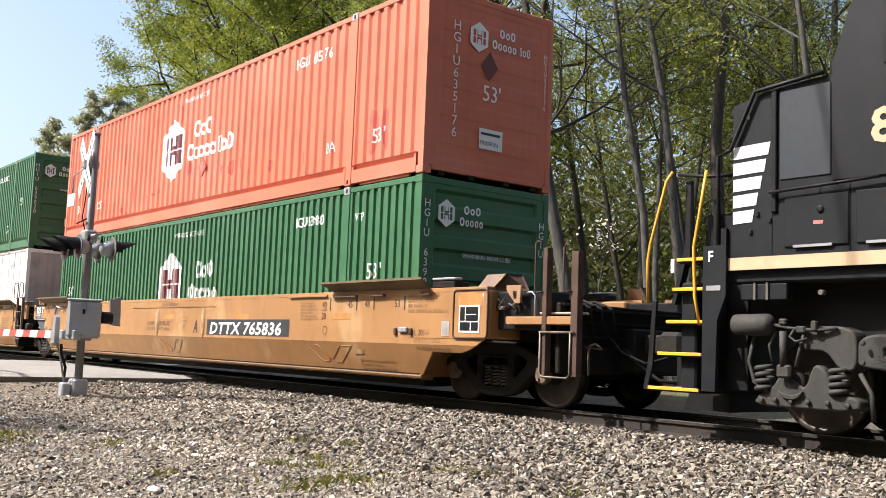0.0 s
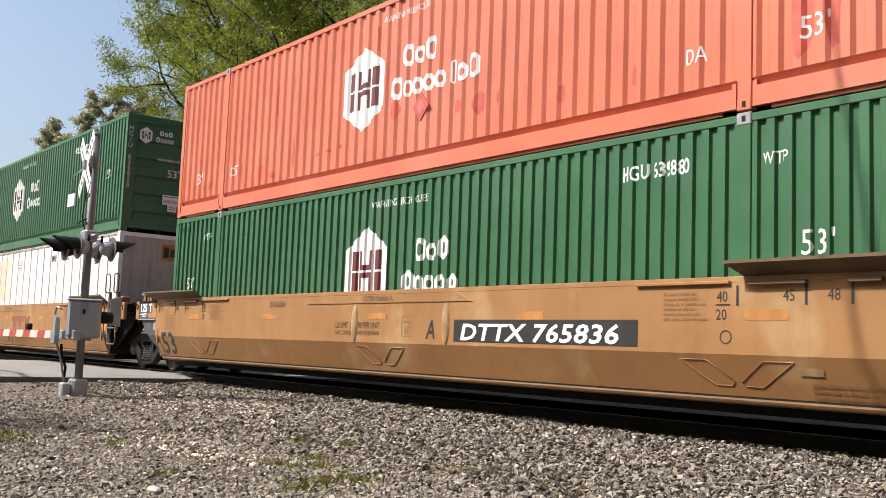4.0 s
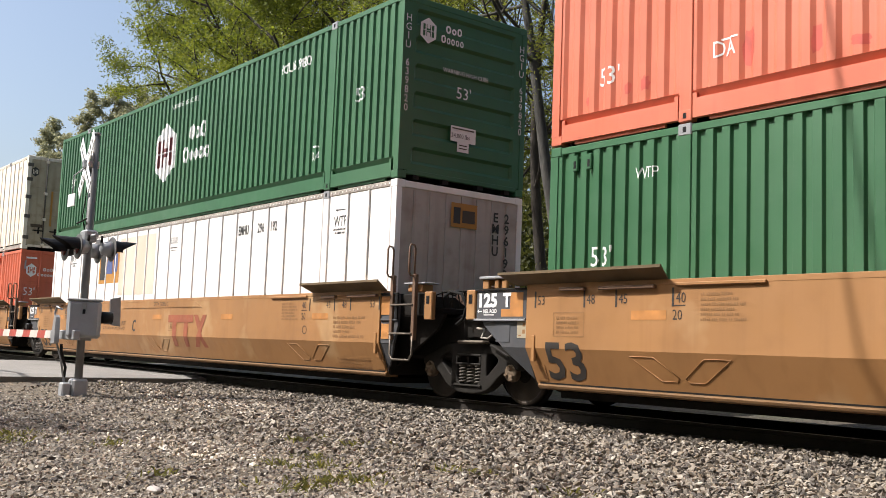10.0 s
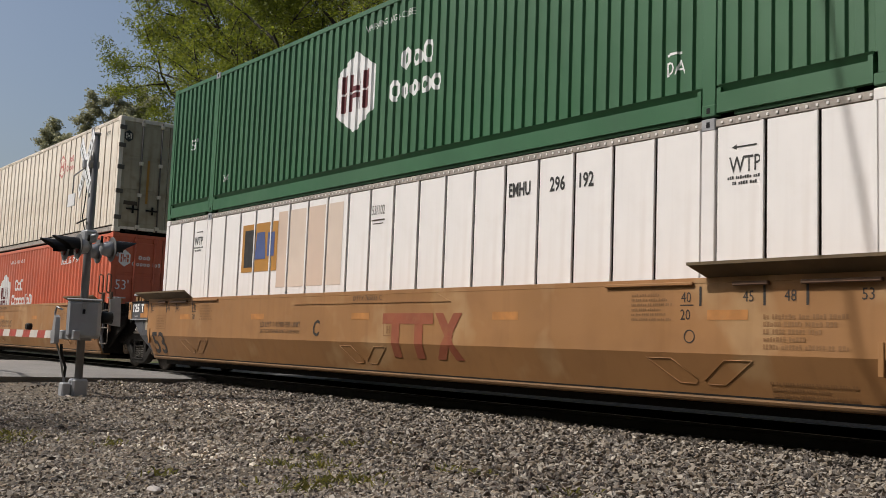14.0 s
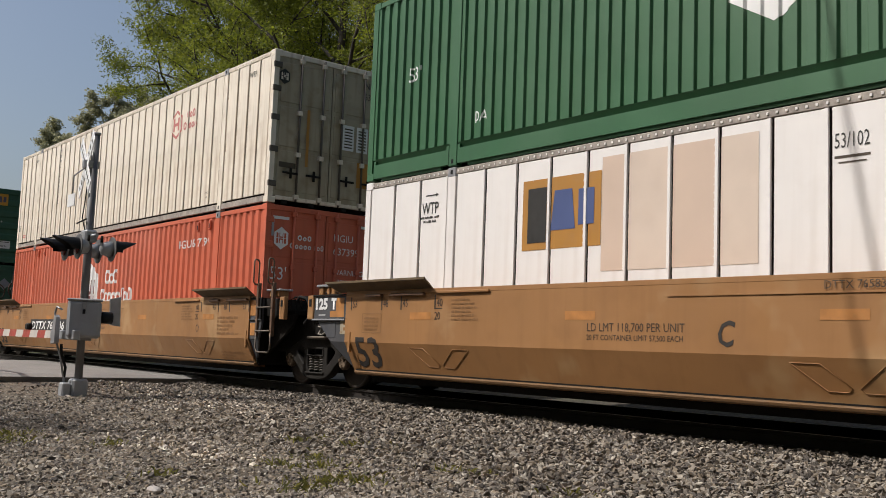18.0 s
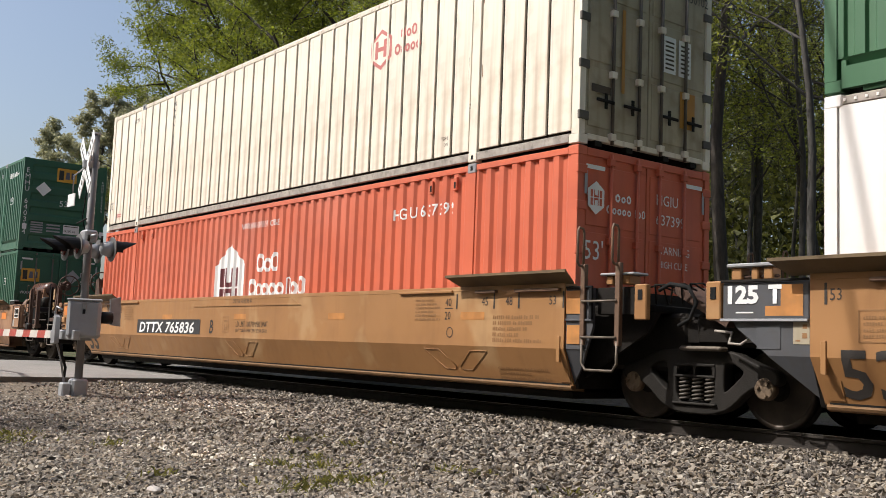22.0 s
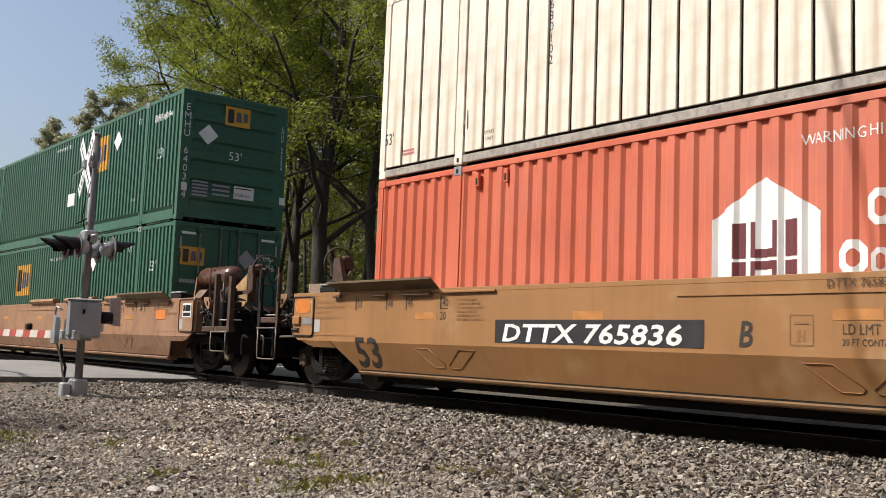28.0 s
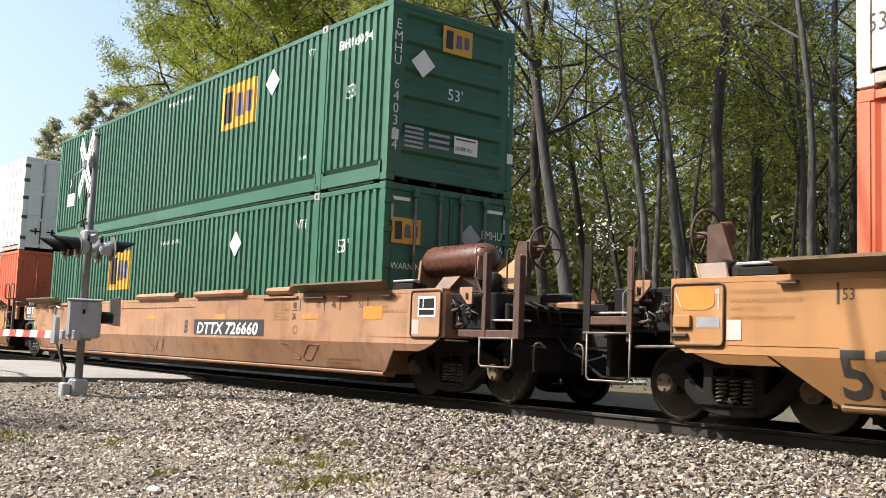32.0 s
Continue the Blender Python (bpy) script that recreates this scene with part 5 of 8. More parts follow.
def slant(poly, side, mat, parent):
    """Lower gusset plate, leaning in under the car like the folded sheet."""
    bm = bmesh.new()
    lean_in = lambda z: side * (1.57 - 0.18 * (0.76 - z) / 0.43)
    A = [bm.verts.new((a, lean_in(b), b)) for a, b in poly]
    B = [bm.verts.new((a, lean_in(b) - side * 0.03, b)) for a, b in poly]
    fs = [bm.faces.new(A), bm.faces.new(B[::-1])] + [bm.faces.new((A[i], B[i], B[(i + 1) % len(A)], A[(i + 1) % len(A)])) for i in range(len(A))]
    bmesh.ops.recalc_face_normals(bm, faces=fs)
    return part("lower_gusset", bm, mat, parent)


def end_platform(c, x, s, mat, worn):
    """Open end of a car: end box, deck and end plate over the truck, ladders, steps, pipes and coupler."""
    d = lambda a: x + s * a
    X = lambda a, b: tuple(sorted((d(a), d(b))))
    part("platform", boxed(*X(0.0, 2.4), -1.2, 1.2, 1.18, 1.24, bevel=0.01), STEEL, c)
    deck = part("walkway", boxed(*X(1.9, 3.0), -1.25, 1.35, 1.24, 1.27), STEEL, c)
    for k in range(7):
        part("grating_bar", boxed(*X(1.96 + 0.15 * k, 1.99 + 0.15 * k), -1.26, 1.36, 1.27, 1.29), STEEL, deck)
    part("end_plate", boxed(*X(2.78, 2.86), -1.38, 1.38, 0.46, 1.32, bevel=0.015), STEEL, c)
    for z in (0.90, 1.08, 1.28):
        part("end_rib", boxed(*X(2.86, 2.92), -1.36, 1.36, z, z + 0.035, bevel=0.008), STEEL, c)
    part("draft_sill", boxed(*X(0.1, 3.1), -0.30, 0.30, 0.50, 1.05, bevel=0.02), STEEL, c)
    part("brake_cylinder", tubed([(d(2.0), -0.7, 0.98), (d(2.6), -0.7, 0.98)], 0.14, 14), STEEL, c)
    rows = (2.76, 3.24) if s > 0 and not worn else (2.58, 3.18) if s > 0 else (2.30, 2.92)
    drop = 0.17 if worn else 0.0
    for side in (-1, 1):
        Y = lambda a, b: tuple(sorted((side * a, side * b)))
        part("end_box", boxed(*X(1.06, 1.79), *Y(1.58, 1.0), 0.86, 1.49, bevel=0.025), mat, c)
        # corner guide of two bent plates on the box, shade put into their browns
        g = 0.0 if s > 0 else -0.28
        low, top = [(1.40 + g, 1.50), (1.73 + g, 1.50), (2.08 + g, 1.16)], [(1.52 + g, 1.40), (1.88 + g, 1.40), (1.94 + g, 1.16)]
        for k in (0, 1):
            bm = bmesh.new()
            quad = [(d(q[0]), side * q[1], z) for q, z in ((low[k], 1.49), (low[k + 1], 1.49), (top[k + 1], 1.70), (top[k], 1.70))]
            A = [bm.verts.new(p) for p in quad]
            B = [bm.verts.new((p[0] - s * 0.012, p[1] - side * 0.014, p[2])) for p in quad]
            fs = [bm.faces.new(A), bm.faces.new(B[::-1])] + [bm.faces.new((A[i], B[i], B[(i + 1) % 4], A[(i + 1) % 4])) for i in range(4)]
            bmesh.ops.recalc_face_normals(bm, faces=fs)
            part("corner_guide", bm, RUST if k else LADDER, c)
        part("guide_edge", tubed([(d(low[1][0]), side * 1.502, 1.49), (d(top[1][0]), side * 1.402, 1.70)], 0.012, 6), WORNTAN, c)
        # slotted bracket, valve chest and its bent pipe
        part("slotted_bracket", casting_plate([(d(2.08), 1.53), (d(2.33), 1.53), (d(2.33), 1.31), (d(2.24), 1.31), (d(2.08), 1.47)], [[(d(2.20), 1.36), (d(2.27), 1.36), (d(2.27), 1.46), (d(2.20), 1.46)]], *Y(1.56, 1.53), 0.004, 0), RUSTTAN, c)
        part("valve_chest", boxed(*X(1.79, 2.70), *Y(1.44, 1.05), 0.98, 1.46, bevel=0.015), BLACK, c)
        part("bent_pipe", tubed([(d(2.33), side * 1.47, 1.44), (d(2.46), side * 1.48, 1.45), (d(2.52), side * 1.48, 1.40), (d(2.52), side * 1.48, 1.05)], 0.011, 6), GALV, c)
        # long step behind the ladder
        part("step", boxed(*X(2.10 if s > 0 else 2.3, rows[1] + 0.02), *Y(1.585, 1.42), 1.04 - drop, 1.14 - drop, bevel=0.01), mat if s > 0 and not worn else RUST, c)
        part("step_tread", boxed(*X(2.62 if s > 0 else rows[0], rows[1] + 0.03), *Y(1.50, 1.30), 1.17 - drop / 2, 1.195 - drop / 2, bevel=0.006), GRIMYRAIL, c)
        # ladder: two angle irons, worn rungs, a stirrup and rods to hold on to
        for k, (a, w) in enumerate(((rows[0], 0.075), (rows[1], 0.11))):
            z0 = 0.44 if s > 0 and not worn else 0.86
            z1 = 1.97 if (k == 0) == (s > 0) else 1.90
            m_ = RUST if s > 0 or k == 0 else STEEL
            up = part("ladder_upright", boxed(*X(a, a + w), *Y(1.595, 1.575), z0, z1, bevel=0.004), m_, c)
            part("angle_leg", boxed(*X(a + w - 0.016, a + w), *Y(1.575, 1.50), z0, z1, bevel=0.003), m_, up)
            q = a - 0.07
            part("grab_iron", tubed([(d(a + 0.02), side * 1.60, 1.44), (d(q + 0.02), side * 1.64, 1.42), (d(q), side * 1.65, 1.45), (d(q), side * 1.65, z1 + 0.05), (d(q + 0.02), side * 1.64, z1 + 0.08), (d(a + 0.02), side * 1.60, z1 + 0.06)], 0.011, 6), m_, c)
        part("rung", tubed([(d(rows[0] - 0.02), side * 1.61, 0.95 - drop / 2), (d(rows[1] + 0.08), side * 1.61, 0.95 - drop / 2)], 0.015, 6), WORNSTEEL, c, "rung worn bright")
        zs = 0.42 + drop / 2
        part("stirrup", tubed([(d(rows[0]), side * 1.61, 0.96 - drop / 2), (d(rows[0]), side * 1.61, zs + 0.04), (d(rows[0] + 0.04), side * 1.61, zs), (d(rows[1] - 0.02), side * 1.61, zs), (d(rows[1] + 0.02), side * 1.61, zs + 0.04), (d(rows[1] + 0.02), side * 1.61, 0.96 - drop / 2)], 0.014, 6), WORNSTEEL, c, "stirrup worn bright")
        part("lever_handle", tubed([(d(2.9), side * 1.1, 0.80), (d(3.46), side * 1.28, 0.77), (d(3.38), side * 1.31, 0.83), (d(3.30), side * 1.31, 0.81), (d(3.27), side * 1.31, 0.72), (d(3.28), side * 1.31, 0.46)], 0.014, 6), WORNSTEEL, c)
        # cocks, fittings and small pipes beside the box
        rr = random.Random(int(side * 3 + s * 5 + 11 + (7 if worn else 0)))
        for k in range(9 if s < 0 or worn else 4):
            a, z = rr.uniform(1.86, 2.28), rr.uniform(0.98, 1.36)
            bm = bmesh.new()
            lathe(bm, [(0.008, -0.05), (0.020, -0.035), (0.022, 0.015), (0.012, 0.03), (0.012, 0.055)], "yxz"[k % 3], 10, (d(a), side * 1.50, z))
            box(bm, d(a) - 0.06, d(a) + 0.03, side * 1.515 - 0.008, side * 1.515 + 0.008, z - 0.008, z + 0.008)
            part("cock_valve", bm, (DARKROD, RUST, STEEL)[k % 3], c)
            part("small_pipe", tubed([(d(a), side * 1.48, z), (d(a + rr.uniform(-0.1, 0.1)), side * 1.52, z + rr.uniform(0.06, 0.16)), (d(a + rr.uniform(-0.25, 0.25)), side * 1.48, z + rr.uniform(-0.05, 0.12)), (d(a + rr.uniform(-0.2, 0.2)), side * 1.3, z - 0.1)], 0.010, 6), (DARKROD, STEEL)[k % 2], c)
        part("release_rod", tubed([(d(1.62), side * 1.54, 0.83), (d(1.80), side * 1.54, 0.82), (d(2.28), side * 1.54, 0.81)], 0.018, 6), WORNSTEEL if s < 0 else STEEL, c)
    for k in range(3):
        part("train_pipe", tubed([(d(1.0), -0.5 - 0.22 * k, 1.12 - 0.08 * k), (d(2.2), -0.52 - 0.22 * k, 1.33 - 0.04 * k), (d(2.7), -0.6 - 0.2 * k, 1.37), (d(2.98), -0.6 - 0.2 * k, 1.28), (d(3.0), -0.55 - 0.2 * k, 1.0)], 0.022, 6), STEEL, c)
    part("trainline_hose", tubed([(d(2.9), -0.55, 0.95), (d(3.15), -0.6, 0.75), (d(3.45), -0.5, 0.62), (d(3.75), -0.45, 0.7)], 0.018, 6), RUBBER, c)
    bm = bmesh.new()
    box(bm, *X(2.9, 3.45), -0.10, 0.10, 0.74, 0.98, bevel=0.02)
    box(bm, *X(3.38, 3.72), -0.20, 0.12, 0.70, 1.02, bevel=0.05)
    part("coupler", bm, IRON, c)
    part("air_hose", tubed([(d(2.95), -0.32, 0.8), (d(3.2), -0.34, 0.6), (d(3.5), -0.3, 0.42), (d(3.75), -0.2, 0.4)], 0.025, 6), RUBBER, c)


def well_unit(name, label, u, front, rear, mat, mat2=None, plate="", number="", letter="", worn=False, bulges=False):
    """One unit of a well car. Local x = 0 at the front end of its container. front, rear: 'end' or 'joint'."""
    c = thing(name, label, "well car", "well cars of the train")
    mark = MARKDARK
    xf = 1.9 if front == "end" else 0.13
    xr = -LONG - (1.9 if rear == "end" else 0.17)
    bf = 0.36 if front == "end" else 0.13
    br = -LONG - (0.10 if rear == "end" else 0.12)
    rng = random.Random(len(MOVERS) * 7 + 3)
    for side in (-1, 1):
        bm = bmesh.new()
        side_sheet(bm, side, (xf, xr), (bf, br), cut_f=0.86 if front == "end" else 0.13, cut_r=-LONG - 0.72 if rear == "end" else -LONG - 0.17, slope=(0.20 if front == "end" else 0.0, 0.20 if rear == "end" else 0.0))
        wall = part("side_wall", bm, mat, c)
        for k, kind in ((1, front), (-1, rear)):
            if kind == "end":
                o = 0.0 if k > 0 else -LONG + 0.08
                lip = slant([(o + k * a, b) for a, b in ((0.84, 0.758), (0.72, 0.66), (1.34, 0.66), (1.52, 0.70), (1.69, 0.758))], side, mat, c)
                lip.location.y = side * 0.028
        ya, yb = sorted((side * 1.603, side * 1.40))
        part("top_chord", boxed(xr, xf, ya, yb, 1.47, 1.53, bevel=0.004), mat, wall)
        for x0, x1 in ((-3.15, -1.95), (-LONG + 2.1, -LONG + 3.2)):
            part("chord_strip", boxed(x0, x1, min(side * 1.603, side * 1.635), max(side * 1.603, side * 1.635), 1.455, 1.49, bevel=0.006), mat, wall)
        part("bottom_chord", prismed([(side * a, b) for a, b in ((1.21, 0.345), (1.405, 0.345), (1.428, 0.334), (1.437, 0.312), (1.425, 0.287), (1.395, 0.268), (1.21, 0.262))], "x", br + 0.02, bf - 0.02), RUSTTAN if worn else DIMTAN, wall, "rounded lower bead")
        for x0, x1 in ((-1.9, 0.74 if front == "end" else 0.32), (-LONG - (0.60 if rear == "end" else 0.5), -LONG + 2.05)):
            bm = bmesh.new()
            y0, y1 = side * 1.58, side * 1.78
            A = [bm.verts.new(p) for p in ((x0 + 0.12, y0, 1.535), (x1 - 0.06, y0, 1.535), (x1, y1, 1.66), (x0, y1, 1.66))]
            B = [bm.verts.new((v.co.x, v.co.y, v.co.z - 0.02)) for v in A]
            fs = [bm.faces.new(A), bm.faces.new(B[::-1])] + [bm.faces.new((A[i], B[i], B[(i + 1) % 4], A[(i + 1) % 4])) for i in range(4)]
            bmesh.ops.recalc_face_normals(bm, faces=fs)
            box(bm, x0, x1, min(y1, y1 + side * 0.02), max(y1, y1 + side * 0.02), 1.64, 1.672)
            # darker tan carries the shade under the flare
            part("guide_flare", bm, SHADETAN, wall, "flared guide plate, tan darkened for its shaded underside")
            kind = front if x0 > -5 else rear
            if kind == "end":
                blocks = [(a, w) if x0 > -5 else (-LONG + 0.14 - a - w, w) for a, w in ((-1.73, 0.64), (-0.68, 0.32), (0.54, 0.21))]
                a, b = (0.74, 1.22) if x0 > -5 else (-LONG - 1.10, -LONG - 0.62)
                rest = part("container_rest", boxed(a, b, min(side * 1.60, side * 1.34), max(side * 1.60, side * 1.34), 1.53, 1.62, bevel=0.01), STEEL, wall)
                part("rest_bar", boxed(a, b + 0.02, min(side * 1.61, side * 1.48), max(side * 1.61, side * 1.48), 1.635, 1.67, bevel=0.01), GALV, rest, "bare metal bar")
                part("rest_foot", boxed(a + 0.05, b - 0.12, min(side * 1.58, side * 1.34), max(side * 1.58, side * 1.34), 1.62, 1.635), STEEL, rest)
                part("sheet_seam", boxed(*sorted((0.2, 1.72) if x0 > -5 else (-LONG - 1.72, -LONG - 0.01)), min(side * 1.60, side * 1.606), max(side * 1.60, side * 1.606), 0.850, 0.862), mat, wall)
            else:
                blocks = ((x0 + 0.45, 0.40), (x0 + 1.2, 0.78)) if x0 > -5 else ((x1 - 1.62, 0.40), (x1 - 1.0, 0.80))
            for xx, ww in blocks:
                part("hinge_block", boxed(xx, xx + ww, min(side * 1.60, side * 1.66), max(side * 1.60, side * 1.66), 1.435, 1.475, bevel=0.008), LADDER, wall)
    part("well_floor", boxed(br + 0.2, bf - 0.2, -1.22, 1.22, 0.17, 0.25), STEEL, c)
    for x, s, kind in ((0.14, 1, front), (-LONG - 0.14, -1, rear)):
        # joint bulkheads take near-black steel in place of the shade under the gusset
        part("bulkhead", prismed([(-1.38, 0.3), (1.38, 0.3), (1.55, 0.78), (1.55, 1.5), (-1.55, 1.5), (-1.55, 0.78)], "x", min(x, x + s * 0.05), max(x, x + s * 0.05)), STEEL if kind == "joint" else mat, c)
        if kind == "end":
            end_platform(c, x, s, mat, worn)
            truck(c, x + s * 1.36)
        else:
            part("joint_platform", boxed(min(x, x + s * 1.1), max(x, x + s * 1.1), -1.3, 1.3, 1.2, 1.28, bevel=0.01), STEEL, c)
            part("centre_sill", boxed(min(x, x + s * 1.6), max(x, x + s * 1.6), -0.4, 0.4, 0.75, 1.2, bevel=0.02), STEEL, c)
            if s > 0:
                for side in (-1, 1):
                    ladder(c, x + 0.28, x + 0.81, 0.53, 2.16, mat2 or LADDER, side * 1.60)
                    cb = part("corner_plate", boxed(x + 1.03, x + 1.20, min(side * 1.58, side * 1.50), max(side * 1.58, side * 1.50), 1.10, 1.49, bevel=0.012), mat, c)
                    part("corner_slot", boxed(x + 1.085, x + 1.145, side * 1.583 - 0.004, side * 1.583 + 0.004, 1.32, 1.43), BLACK, cb)
                    part("corner_bracket", boxed(x + 0.5, x + 1.0, min(side * 1.56, side * 1.3), max(side * 1.56, side * 1.3), 1.60, 1.63, bevel=0.01), GALV, c)
                    part("bracket_block", boxed(x + 0.56, x + 0.66, min(side * 1.52, side * 1.34), max(side * 1.52, side * 1.34), 1.50, 1.60, bevel=0.01), mat, c)
                    part("bracket_block", boxed(x + 0.80, x + 0.92, min(side * 1.54, side * 1.34), max(side * 1.54, side * 1.34), 1.50, 1.60, bevel=0.01), mat, c)
                    ya, yb = sorted((side * 1.575, side * 1.535))
                    gs = part("end_gusset", prismed([(x - 0.005, 0.76), (x - 0.005, 1.465), (x + 0.42, 1.465), (x + 0.42, 1.02), (x + 0.33, 0.76)], "y", ya, yb), BLUEGREY, c)
                    slant([(x - 0.005, 0.76), (x + 0.33, 0.76), (x + 0.18, 0.56), (x - 0.005, 0.36)], side, BLUEGREY, c)
                    part("gusset_ledge", boxed(x + 0.0, x + 0.42, min(side * 1.60, side * 1.57), max(side * 1.60, side * 1.57), 1.085, 1.11, bevel=0.005), BLUEGREY, gs)
                    part("gusset_rim", boxed(x + 0.37, x + 0.42, min(side * 1.60, side * 1.57), max(side * 1.60, side * 1.57), 1.11, 1.465, bevel=0.005), BLACK, gs)
                    # added dark box that stands for the black shade past the gusset
                    part("gusset_beam", boxed(x + 0.42, x + 1.05, min(side * 1.50, side * 1.44), max(side * 1.50, side * 1.44), 1.16, 1.47, bevel=0.008), STEEL, gs)
                    part("gusset_rim", boxed(x + 0.0, x + 0.42, min(side * 1.60, side * 1.57), max(side * 1.60, side * 1.57), 1.465, 1.49, bevel=0.005), BLACK, gs)
                    part("orange_reflector", boxed(x + 0.0, x + 0.245, side * 1.578 - 0.005, side * 1.578 + 0.005, 1.17, 1.44), PALEORANGE, gs)
                    part("orange_reflector", boxed(x + 0.02, x + 0.245, side * 1.578 - 0.005, side * 1.578 + 0.005, 0.82, 1.04), PALEORANGE, gs)
                    part("inner_gusset", prismed([(x, 0.40), (x, 1.2), (x + 1.15, 1.2), (x + 1.0, 0.98)], "y", min(side * 1.30, side * 1.25), max(side * 1.30, side * 1.25)), STEEL, c)
                part("articulation_casting", boxed(x + 0.02, x + 1.35, -1.05, 1.05, 0.55, 1.2, bevel=0.05), STEEL, c)
                for k in range(6):
                    part("hose_clutter", tubed([(x + 0.95 + 0.12 * k, -1.3 + 0.05 * (k % 3), 1.29), (x + 1.0 + 0.12 * k, -1.34, 1.46 + 0.04 * (k % 2)), (x + 1.12 + 0.12 * k, -1.28, 1.5), (x + 1.2 + 0.1 * k, -1.1, 1.44)], 0.011, 6), STEEL, c)
                part("brake_hose", tubed([(x + 1.15, -1.3, 1.44), (x + 1.35, -1.36, 1.5), (x + 1.6, -1.38, 1.46), (x + 1.7, -1.36, 1.3), (x + 1.6, -1.34, 1.12), (x + 1.42, -1.3, 1.05)], 0.022, 8), RUBBER, c)
                part("sloped_plate", prismed([(x + 1.25, 1.42), (x + 1.3, 1.5), (x + 2.0, 1.12), (x + 1.95, 1.04)], "y", -1.2, -0.6), RUST, c)
            else:
                for side in (-1, 1):
                    ya, yb = sorted((side * 1.575, side * 1.2))
                    bx = part("joint_box", boxed(x - 1.01, x - 0.05, ya, yb, 1.11, 1.47, bevel=0.012), BLUEGREY, c)
                    ya, yb = sorted((side * 1.56, side * 1.52))
                    gs = part("end_gusset", prismed([(x - 0.04, 0.76), (x - 0.04, 1.09), (x - 0.90, 1.09), (x - 0.86, 1.03), (x - 0.50, 0.76)], "y", ya, yb), BLUEGREY, c)
                    slant([(x - 0.04, 0.76), (x - 0.50, 0.76), (x - 0.04, 0.38)], side, BLUEGREY, c)
                    part("gusset_web", boxed(x - 0.62, x - 0.36, side * 1.562 - 0.004, side * 1.562 + 0.004, 0.82, 1.05, bevel=0.002), BLUEGREY, gs)
                    part("inner_gusset", prismed([(x, 0.38), (x, 1.2), (x - 1.15, 1.2), (x - 0.95, 0.98)], "y", min(side * 1.30, side * 1.25), max(side * 1.30, side * 1.25)), STEEL, c)
                    cb = part("corner_plate", boxed(x - 1.21, x - 1.03, min(side * 1.585, side * 1.50), max(side * 1.585, side * 1.50), 1.10, 1.49, bevel=0.012), mat, c)
                    part("corner_slot", boxed(x - 1.15, x - 1.085, side * 1.588 - 0.004, side * 1.588 + 0.004, 1.31, 1.43), BLACK, cb)
                    part("panel_edge", boxed(x - 1.02, x - 0.05, min(side * 1.61, side * 1.575), max(side * 1.61, side * 1.575), 1.085, 1.112, bevel=0.004), GREYBOX, bx)
                    part("panel_edge", boxed(x - 1.02, x - 0.05, min(side * 1.60, side * 1.575), max(side * 1.60, side * 1.575), 1.47, 1.495, bevel=0.004), STEEL, bx)
                patch([rect(x - 0.35, 1.235, 0.235, 0.205), rect(x - 0.52, 1.14, 0.405, 0.095)], side_place(0, 0, -1.579), PALEORANGE, c, name="orange_panel")
                words("125", 0.235, side_place(x - 0.985, 1.268, -1.582), MARKWHITE, c, 1.12, bold=0.011)
                words("T", 0.235, side_place(x - 0.48, 1.268, -1.582), MARKWHITE, c, 0.95, bold=0.011)
                if u == UA:
                    words("REL ROD", 0.068, side_place(x - 0.86, 1.185, -1.582), MARKWHITE, c, 0.95, bold=0.002)
                patch([rect(x - 0.85, 1.165, 0.2, 0.014)] if u != UA else [rect(x - 0.96, 1.20, 0.075, 0.014), [(x - 0.975, 1.207), (x - 0.945, 1.182), (x - 0.945, 1.232)], rect(x - 0.85, 1.155, 0.2, 0.012)], side_place(0, 0, -1.582), MARKWHITE, c, name="arrow_mark")
                patch([rect(x - 0.225, 0.875, 0.17, 0.205)], side_place(0, 0, -1.566), DIMSOILEDCREAM, c, name="paper_label")
                patch([rect(x - 0.125, 1.02, 0.045, 0.04), rect(x - 0.13, 0.93, 0.05, 0.05), rect(x - 0.20, 0.90, 0.05, 0.015)], side_place(0, 0, -1.569), MARKBROWN, c, name="label_print")
                part("top_bracket", boxed(x - 0.97, x - 0.40, -1.58, -1.2, 1.62, 1.66, bevel=0.01), GALV, c)
                for lx, w in ((x - 0.93, 0.12), (x - 0.70, 0.08), (x - 0.56, 0.1)):
                    part("bracket_leg", boxed(lx, lx + w, -1.55, -1.40, 1.495, 1.62, bevel=0.01), mat, c)
                part("bracket_rod", tubed([(x - 0.95, -1.5, 1.53), (x - 0.42, -1.5, 1.53)], 0.016, 6), RUST, c)
                part("articulation_casting", boxed(x - 1.75, x - 0.02, -1.05, 1.05, 0.84, 1.2, bevel=0.05), STEEL, c)
                part("pipe_loop", tubed([(x - 0.72, -1.44, 0.96), (x - 0.85, -1.5, 0.86), (x - 1.0, -1.48, 0.87), (x - 1.02, -1.4, 0.98), (x - 1.3, -1.3, 1.0)], 0.014, 6), GRIMYRAIL, c)
                # lighter metal gives the truck's top edge its sunlit tone
                part("truck_yoke", boxed(x - 1.85, x - 1.30, -1.2, -1.05, 0.79, 0.84, bevel=0.02), WORNSTEEL, c)
                truck(c, x - 1.72, 0.86, IRON)
    # stencils
    for t, d in (("53", 0.10), ("48", -0.67), ("45", -1.13), ("40", -1.88)):
        words(t, 0.155, side_place(d - 0.23, 1.28, -1.604), mark, c, 0.85)
        patch([rect(d, 1.24, 0.028, 0.2)], side_place(0, 0, -1.604), mark, c, name="tick_mark")
        d2 = -LONG + 0.08 - 1.05 * d
